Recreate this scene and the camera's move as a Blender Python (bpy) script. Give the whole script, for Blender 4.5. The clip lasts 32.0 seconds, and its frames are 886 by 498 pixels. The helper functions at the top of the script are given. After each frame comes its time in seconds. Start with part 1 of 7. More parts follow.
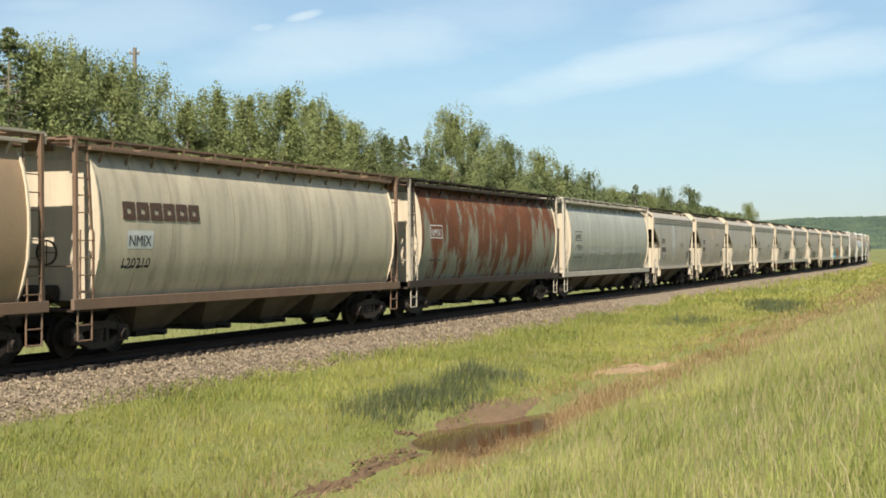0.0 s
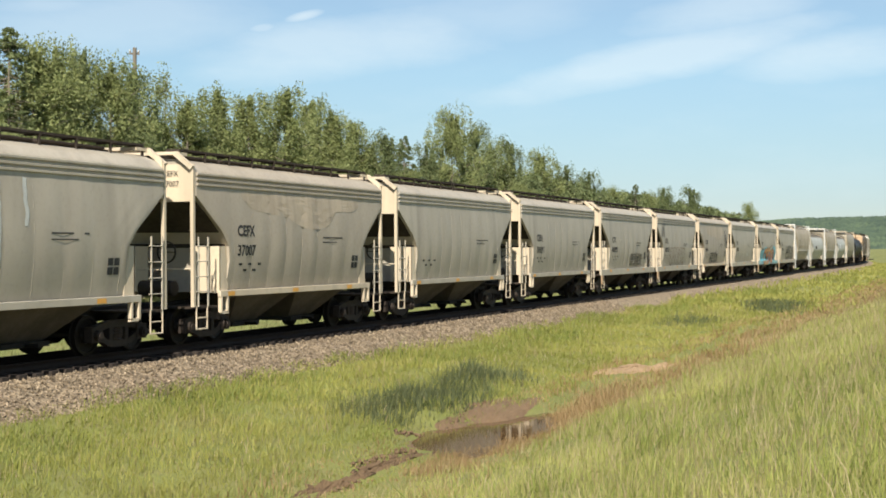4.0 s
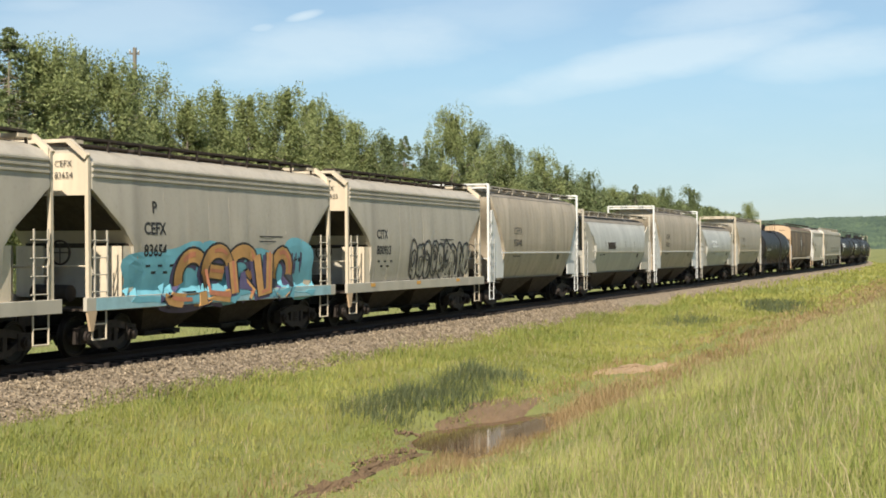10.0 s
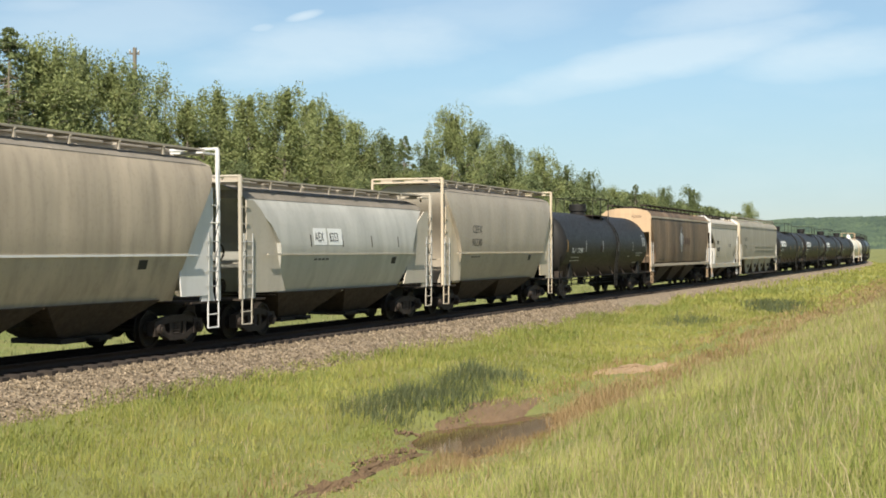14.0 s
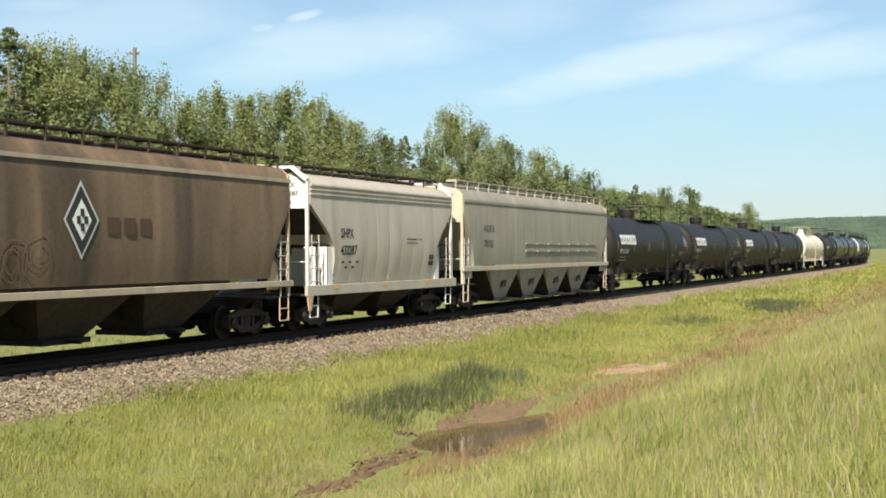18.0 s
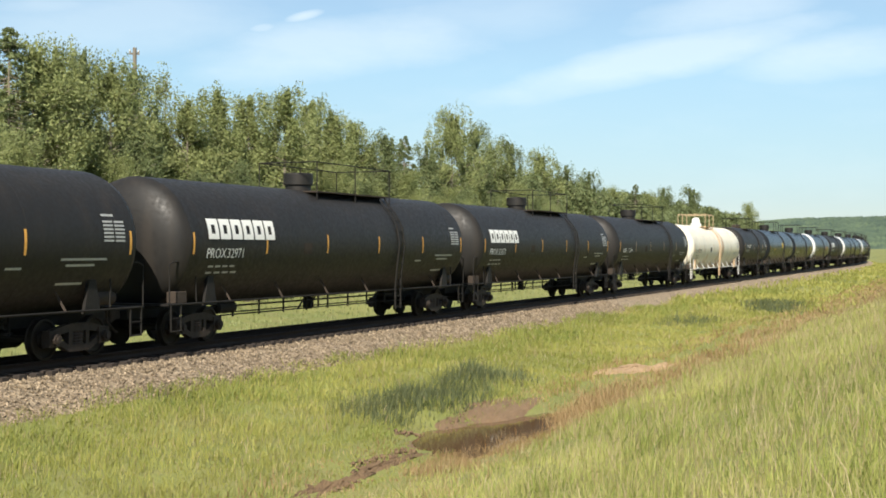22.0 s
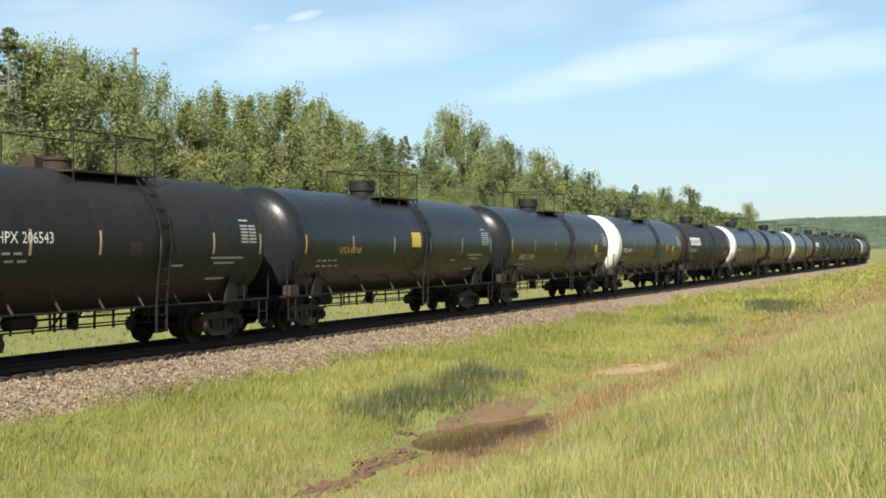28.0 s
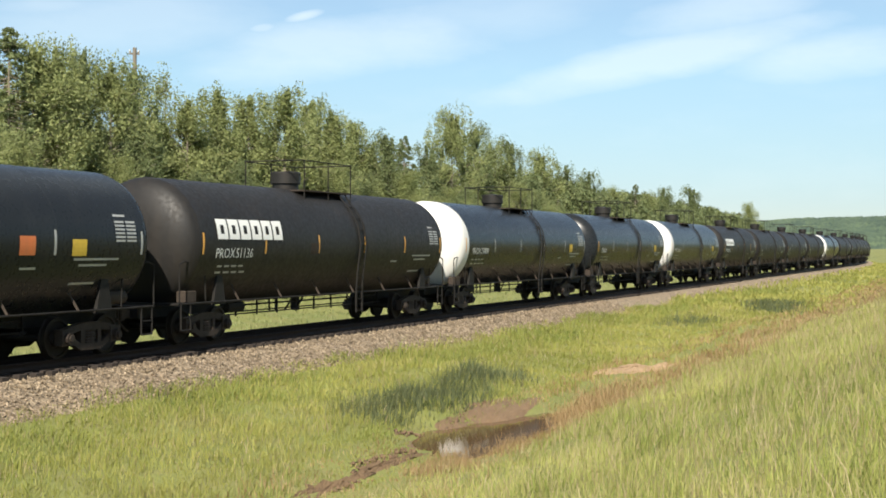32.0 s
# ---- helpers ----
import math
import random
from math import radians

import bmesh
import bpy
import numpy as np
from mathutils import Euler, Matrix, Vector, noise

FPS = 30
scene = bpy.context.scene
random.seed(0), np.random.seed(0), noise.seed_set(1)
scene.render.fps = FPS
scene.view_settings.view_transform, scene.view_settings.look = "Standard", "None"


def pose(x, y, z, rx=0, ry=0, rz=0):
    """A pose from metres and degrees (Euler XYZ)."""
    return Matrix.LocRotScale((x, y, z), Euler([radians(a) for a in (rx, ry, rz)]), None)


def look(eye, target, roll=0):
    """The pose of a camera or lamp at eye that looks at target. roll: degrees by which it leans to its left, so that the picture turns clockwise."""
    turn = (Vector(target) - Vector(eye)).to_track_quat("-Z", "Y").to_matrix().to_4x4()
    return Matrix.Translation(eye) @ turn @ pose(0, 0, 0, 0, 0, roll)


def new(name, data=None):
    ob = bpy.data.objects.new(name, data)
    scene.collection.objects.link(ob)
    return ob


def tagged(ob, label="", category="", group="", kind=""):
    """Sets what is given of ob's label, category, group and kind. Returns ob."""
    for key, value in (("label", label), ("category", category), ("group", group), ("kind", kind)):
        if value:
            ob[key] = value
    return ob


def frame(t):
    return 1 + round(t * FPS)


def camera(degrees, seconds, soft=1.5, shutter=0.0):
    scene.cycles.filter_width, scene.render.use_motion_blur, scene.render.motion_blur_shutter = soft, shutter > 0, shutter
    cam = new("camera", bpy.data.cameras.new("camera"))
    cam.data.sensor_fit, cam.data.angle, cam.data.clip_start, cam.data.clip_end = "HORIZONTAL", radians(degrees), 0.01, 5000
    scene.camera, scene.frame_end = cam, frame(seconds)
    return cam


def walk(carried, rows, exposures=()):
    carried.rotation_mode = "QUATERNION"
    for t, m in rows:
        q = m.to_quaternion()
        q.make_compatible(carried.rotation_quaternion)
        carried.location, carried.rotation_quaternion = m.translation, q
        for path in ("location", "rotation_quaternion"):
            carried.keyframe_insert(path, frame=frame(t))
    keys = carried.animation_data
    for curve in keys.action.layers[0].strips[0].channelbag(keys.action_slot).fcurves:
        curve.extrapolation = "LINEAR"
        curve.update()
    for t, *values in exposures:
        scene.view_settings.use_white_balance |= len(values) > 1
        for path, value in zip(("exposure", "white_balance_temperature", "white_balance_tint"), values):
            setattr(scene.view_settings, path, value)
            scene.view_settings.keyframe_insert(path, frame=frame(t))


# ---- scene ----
cam = camera(36.65, 32.0, soft=1.8)
EYE_X, EYE_Z = 19.7, 2.43
TURN = 21.9
EYE = pose(EYE_X, 0, EYE_Z, 90, 0, TURN)
walk(cam, [(0, EYE), (32, EYE)], exposures=[(0, 0.67), (13, 0.65), (19, 0.79), (32, 0.83)])

# ---- light ----
SUN_EL, SUN_AZ = radians(42), radians(14)      # azimuth counted from -y towards +x
SUN_DIR = Vector((math.cos(SUN_EL) * math.sin(SUN_AZ), -math.cos(SUN_EL) * math.cos(SUN_AZ), math.sin(SUN_EL)))
sun = new("sun", bpy.data.lights.new("sun", "SUN"))
sun.data.energy, sun.data.angle, sun.data.color = 5.0, radians(0.53), (1.0, 0.925, 0.80)
sun.matrix_world = look(SUN_DIR * 50, (0, 0, 0))


def make_world():
    w = bpy.data.worlds.new("sky")
    w.use_nodes = True
    scene.world = w
    n, l = w.node_tree.nodes, w.node_tree.links
    n.clear()
    out, bg = n.new("ShaderNodeOutputWorld"), n.new("ShaderNodeBackground")
    sky = n.new("ShaderNodeTexSky")
    sky.sky_type, sky.sun_disc = "NISHITA", False
    sky.sun_elevation, sky.sun_rotation = SUN_EL, math.pi - SUN_AZ
    sky.air_density, sky.dust_density, sky.ozone_density = 0.95, 0.0, 1.2
    # soft drawn-out cloud veils: (azimuth to the right of the lens axis, height, half length, half height, tilt, weight), degrees
    co, tx = n.new("ShaderNodeTexCoord"), n.new("ShaderNodeTexNoise")
    tx.inputs["Scale"].default_value, tx.inputs["Detail"].default_value, tx.inputs["Roughness"].default_value = 9.0, 7, 0.6
    mp = n.new("ShaderNodeMapping")
    mp.inputs["Scale"].default_value = (1.0, 1.0, 3.2)
    l.new(co.outputs["Generated"], mp.inputs["Vector"])
    l.new(mp.outputs["Vector"], tx.inputs["Vector"])

    def math_node(op, a, b=None, clamp=False):
        m = n.new("ShaderNodeMath")
        m.operation, m.use_clamp = op, clamp
        for k, v in enumerate((a, b)):
            if v is None:
                continue
            if hasattr(v, "is_linked"):
                l.new(v, m.inputs[k])
            else:
                m.inputs[k].default_value = v
        return m.outputs[0]

    def along(v):
        d = n.new("ShaderNodeVectorMath")
        d.operation = "DOT_PRODUCT"
        l.new(co.outputs["Generated"], d.inputs[0])
        d.inputs[1].default_value = v
        return d.outputs["Value"]

    warp = math_node("MULTIPLY", math_node("SUBTRACT", tx.outputs["Fac"], 0.5), 1.9)
    total = None
    for az, el, ra, rb, tilt, weight in ((-4.2, 8.5, 8.0, 1.5, 7, 0.30), (9.5, 8.0, 8.2, 1.05, 11, 0.36), (16.5, 8.0, 5.0, 1.2, 4, 0.32), (11.5, 9.8, 4.5, 0.9, 6, 0.28),
                                         (-5.9, 9.85, 0.9, 0.22, 14, 0.42), (-7.7, 9.3, 0.6, 0.2, 8, 0.26), (-16.5, 9.9, 2.6, 0.5, 3, 0.22), (-13.5, 9.4, 6.5, 1.7, 4, 0.20), (2.5, 9.8, 5.0, 1.2, 5, 0.16), (-30, 14, 9, 2, 8, 0.5), (34, 12, 10, 2, -5, 0.5),
                                         (60, 20, 14, 3, 10, 0.5), (-75, 24, 16, 4, 12, 0.5), (150, 30, 20, 5, 0, 0.5), (10, 35, 18, 5, 15, 0.5)):
        a, e, q = radians(az - TURN), radians(el), radians(tilt)
        c = Vector((math.sin(a) * math.cos(e), math.cos(a) * math.cos(e), math.sin(e)))
        right = Vector((math.cos(a), -math.sin(a), 0))
        up = right.cross(c)
        u = math_node("DIVIDE", along(right * math.cos(q) + up * math.sin(q)), math.sin(radians(ra)))
        w = math_node("DIVIDE", math_node("SUBTRACT", along(up * math.cos(q) - right * math.sin(q)), 0.0), math.sin(radians(rb)))
        r = math_node("ADD", math_node("POWER", math_node("ABSOLUTE", u), 2.0), math_node("POWER", math_node("ABSOLUTE", w), 2.0))
        front = math_node("GREATER_THAN", along(c), 0.2)
        f = math_node("MULTIPLY", math_node("MULTIPLY", math_node("SUBTRACT", math_node("ADD", 1.0, warp), r, True), front), weight)
        total = f if total is None else math_node("MAXIMUM", total, f)
    veil = math_node("MAXIMUM", math_node("ADD", total, 0.14), math_node("MULTIPLY", tx.outputs["Fac"], 0.30), True)
    mx = n.new("ShaderNodeMix")
    mx.data_type = "RGBA"
    mx.inputs["B"].default_value = (10.3, 11.3, 11.5, 1)
    l.new(veil, mx.inputs["Factor"])
    tint = n.new("ShaderNodeMix")
    tint.data_type, tint.blend_type = "RGBA", "MULTIPLY"
    tint.inputs["Factor"].default_value = 1.0
    l.new(sky.outputs["Color"], tint.inputs["A"])
    up, air = n.new("ShaderNodeSeparateXYZ"), n.new("ShaderNodeValToRGB")      # the haze low down is thin
    l.new(co.outputs["Generated"], up.inputs[0])
    l.new(up.outputs["Z"], air.inputs["Fac"])
    stops = ((0.0, (0.56, 0.56, 0.66)), (0.035, (0.64, 0.645, 0.72)), (0.08, (0.79, 0.795, 0.80)), (0.13, (0.93, 0.955, 0.915)), (0.19, (1.0, 1.0, 0.96)), (0.5, (0.9, 0.9, 0.9)))
    for k, (q, c) in enumerate(stops):
        e = air.color_ramp.elements[k] if k < 2 else air.color_ramp.elements.new(q)
        e.position, e.color = q, (*c, 1)
    l.new(air.outputs["Color"], tint.inputs["B"])
    clean = n.new("ShaderNodeMix")               # a cleaner, bluer northern air
    clean.data_type, clean.blend_type = "RGBA", "MULTIPLY"
    clean.inputs["Factor"].default_value = 1.0
    clean.inputs["B"].default_value = (1.0, 1.16, 1.25, 1)
    l.new(tint.outputs["Result"], clean.inputs["A"])
    l.new(clean.outputs["Result"], mx.inputs["A"])
    l.new(mx.outputs["Result"], bg.inputs["Color"])
    bg.inputs["Strength"].default_value = 0.057
    l.new(bg.outputs["Background"], out.inputs["Surface"])


make_world()

# ---- materials ----
def material(name):
    m = bpy.data.materials.new(name)
    m.use_nodes = True
    return m, m.node_tree.nodes, m.node_tree.links, m.node_tree.nodes["Principled BSDF"]


def noise_node(n, l, scale, detail=4.0, stretch=(1, 1, 1), coord="Object", rough=0.55):
    co, mp, tx = n.new("ShaderNodeTexCoord"), n.new("ShaderNodeMapping"), n.new("ShaderNodeTexNoise")
    mp.inputs["Scale"].default_value = stretch
    tx.inputs["Scale"].default_value, tx.inputs["Detail"].default_value, tx.inputs["Roughness"].default_value = scale, detail, rough
    l.new(co.outputs[coord], mp.inputs["Vector"])
    l.new(mp.outputs["Vector"], tx.inputs["Vector"])
    return tx.outputs["Fac"]


def ramp(n, l, fac, stops):
    r = n.new("ShaderNodeValToRGB")
    e = r.color_ramp.elements
    while len(e) < len(stops):
        e.new(0.5)
    for k, (p, c) in enumerate(stops):
        e[k].position = p
        e[k].color = (*c, 1) if len(c) == 3 else c
    l.new(fac, r.inputs["Fac"])
    return r.outputs["Color"]


def mix(n, l, fac, a, b, blend="MIX"):
    x = n.new("ShaderNodeMix")
    x.data_type, x.blend_type = "RGBA", blend
    for socket, v in ((x.inputs["Factor"], fac), (x.inputs["A"], a), (x.inputs["B"], b)):
        if hasattr(v, "is_linked"):
            l.new(v, socket)
        elif socket.type == "RGBA":
            socket.default_value = (*v, 1)
        else:
            socket.default_value = v
    return x.outputs["Result"]


def bump(n, l, b, fac, strength, distance):
    bp = n.new("ShaderNodeBump")
    bp.inputs["Strength"].default_value, bp.inputs["Distance"].default_value = strength, distance
    l.new(fac, bp.inputs["Height"])
    l.new(bp.outputs["Normal"], b.inputs["Normal"])


def paint(name, base, dirt=(0.12, 0.10, 0.08), streak=0.5, rough=0.5, rust=0.0, rust_colour=(0.20, 0.07, 0.03), wash=0.35, dents=0.30, gloss=0.4, run_scale=2.6):
    """Weathered paint on steel: broad fading, vertical dirt streaks, rust blooms, fine dents."""
    m, n, l, b = material(name)
    broad = noise_node(n, l, 0.55, 3, (1, 1, 0.8))
    run = noise_node(n, l, run_scale, 2.5, (1, 1, 0.10), rough=0.5)
    fine = noise_node(n, l, 9.0, 4)
    light = tuple(min(0.95, c * (1 + wash * 0.5)) for c in base)
    dark = tuple(c * (1 - wash * 0.5) for c in base)
    c = mix(n, l, broad, dark, light)
    faded = noise_node(n, l, 1.2, 2, (1, 1, 0.09), rough=0.5)
    c = mix(n, l, ramp(n, l, faded, [(0.52, (0, 0, 0)), (0.72, (wash * 1.1,) * 3)]), c, tuple(min(0.9, x * 1.4) for x in base))
    c = mix(n, l, ramp(n, l, run, [(0.46, (0, 0, 0)), (0.80, (streak,) * 3)]), c, dirt)
    c = mix(n, l, ramp(n, l, fine, [(0.55, (0, 0, 0)), (0.85, (streak * 0.5,) * 3)]), c, dirt)
    if rust:
        big = noise_node(n, l, 1.3, 6, (1, 1, 0.28), rough=0.7)
        c = mix(n, l, ramp(n, l, big, [(0.62 - 0.32 * rust, (0, 0, 0)), (0.70 - 0.2 * rust, (0.95,) * 3)]), c,
                mix(n, l, fine, tuple(x * 0.55 for x in rust_colour), tuple(min(1, x * 1.7) for x in rust_colour)))
    l.new(c, b.inputs["Base Color"])
    l.new(ramp(n, l, fine, [(0.3, (rough * 0.8,) * 3), (0.8, (min(1, rough * 1.3),) * 3)]), b.inputs["Roughness"])
    b.inputs["Specular IOR Level"].default_value = gloss
    dent = noise_node(n, l, 1.1, 2, (0.3, 1.0, 0.16))          # slack plates between the frames
    bump(n, l, b, dent, dents, 0.05)
    return m


def plain(name, base, rough=0.6, metal=0.0, spread=0.25, scale=6.0):
    m, n, l, b = material(name)
    f = noise_node(n, l, scale, 5)
    l.new(mix(n, l, f, tuple(c * (1 - spread) for c in base), tuple(min(1, c * (1 + spread)) for c in base)), b.inputs["Base Color"])
    b.inputs["Roughness"].default_value, b.inputs["Metallic"].default_value = rough, metal
    b.inputs["Specular IOR Level"].default_value = 0.25
    bump(n, l, b, f, 0.15, 0.01)
    return m


def leafy(name, a, b2, c3, rough=0.6, trans=0.25, patch=0.5, vary=1.0, dry=1.0):
    """Foliage and grass: colour from blade to blade, and slow drifts over the ground."""
    m, n, l, b = material(name)
    g = n.new("ShaderNodeNewGeometry")
    c = ramp(n, l, g.outputs["Random Per Island"], [(0.0, a), (0.55, b2), (1.0, c3)])
    drift = noise_node(n, l, patch, 4, coord="Object", rough=0.6)
    c = mix(n, l, ramp(n, l, drift, [(0.42, (0, 0, 0)), (0.68, (0.6 * vary,) * 3)]), c, tuple(x * 1.25 for x in c3))
    deep = noise_node(n, l, patch * 0.45, 3, coord="Object")
    c = mix(n, l, ramp(n, l, deep, [(0.44, (0, 0, 0)), (0.64, (0.55 * vary,) * 3)]), c, tuple(x * 0.75 for x in a))
    tawny = noise_node(n, l, patch * 2.3, 4, (1, 0.5, 1), coord="Object", rough=0.7)
    c = mix(n, l, ramp(n, l, tawny, [(0.55, (0, 0, 0)), (0.72, (0.5 * vary * dry,) * 3)]), c, (0.34, 0.265, 0.13))
    l.new(c, b.inputs["Base Color"])
    b.inputs["Roughness"].default_value = rough
    b.inputs["Specular IOR Level"].default_value = 0.25
    t = n.new("ShaderNodeBsdfTranslucent")
    l.new(c, t.inputs["Color"])
    s = n.new("ShaderNodeMixShader")
    s.inputs["Fac"].default_value = trans
    l.new(b.outputs["BSDF"], s.inputs[1])
    l.new(t.outputs["BSDF"], s.inputs[2])
    l.new(s.outputs["Shader"], n["Material Output"].inputs["Surface"])
    return m


def rusted():
    """Old grey-green paint that survives in upright flakes low on the side; rust has taken the upper part."""
    m, n, l, b = material("rusted_paint")
    run, fine, broad = noise_node(n, l, 1.5, 6, (1, 1, 0.22), rough=0.68), noise_node(n, l, 11, 5), noise_node(n, l, 0.7, 4)
    co, sp, ht = n.new("ShaderNodeTexCoord"), n.new("ShaderNodeSeparateXYZ"), n.new("ShaderNodeMapRange")
    l.new(co.outputs["Object"], sp.inputs[0])
    l.new(sp.outputs["Z"], ht.inputs["Value"])
    ht.inputs["From Min"].default_value, ht.inputs["From Max"].default_value = 1.4, 3.7
    ht.inputs["To Min"].default_value, ht.inputs["To Max"].default_value = -0.045, 0.085
    add = n.new("ShaderNodeMath")
    l.new(run, add.inputs[0])
    l.new(ht.outputs["Result"], add.inputs[1])
    rust = mix(n, l, broad, (0.060, 0.022, 0.012), (0.30, 0.105, 0.040))
    rust = mix(n, l, ramp(n, l, fine, [(0.4, (0, 0, 0)), (0.8, (0.7,) * 3)]), rust, (0.070, 0.026, 0.014))
    old = mix(n, l, fine, (0.16, 0.155, 0.115), (0.34, 0.33, 0.25))
    c = mix(n, l, ramp(n, l, add.outputs[0], [(0.47, (0, 0, 0)), (0.54, (1, 1, 1))]), old, rust)
    l.new(c, b.inputs["Base Color"])
    b.inputs["Roughness"].default_value = 0.75
    b.inputs["Specular IOR Level"].default_value = 0.3
    bump(n, l, b, fine, 0.4, 0.02)
    return m


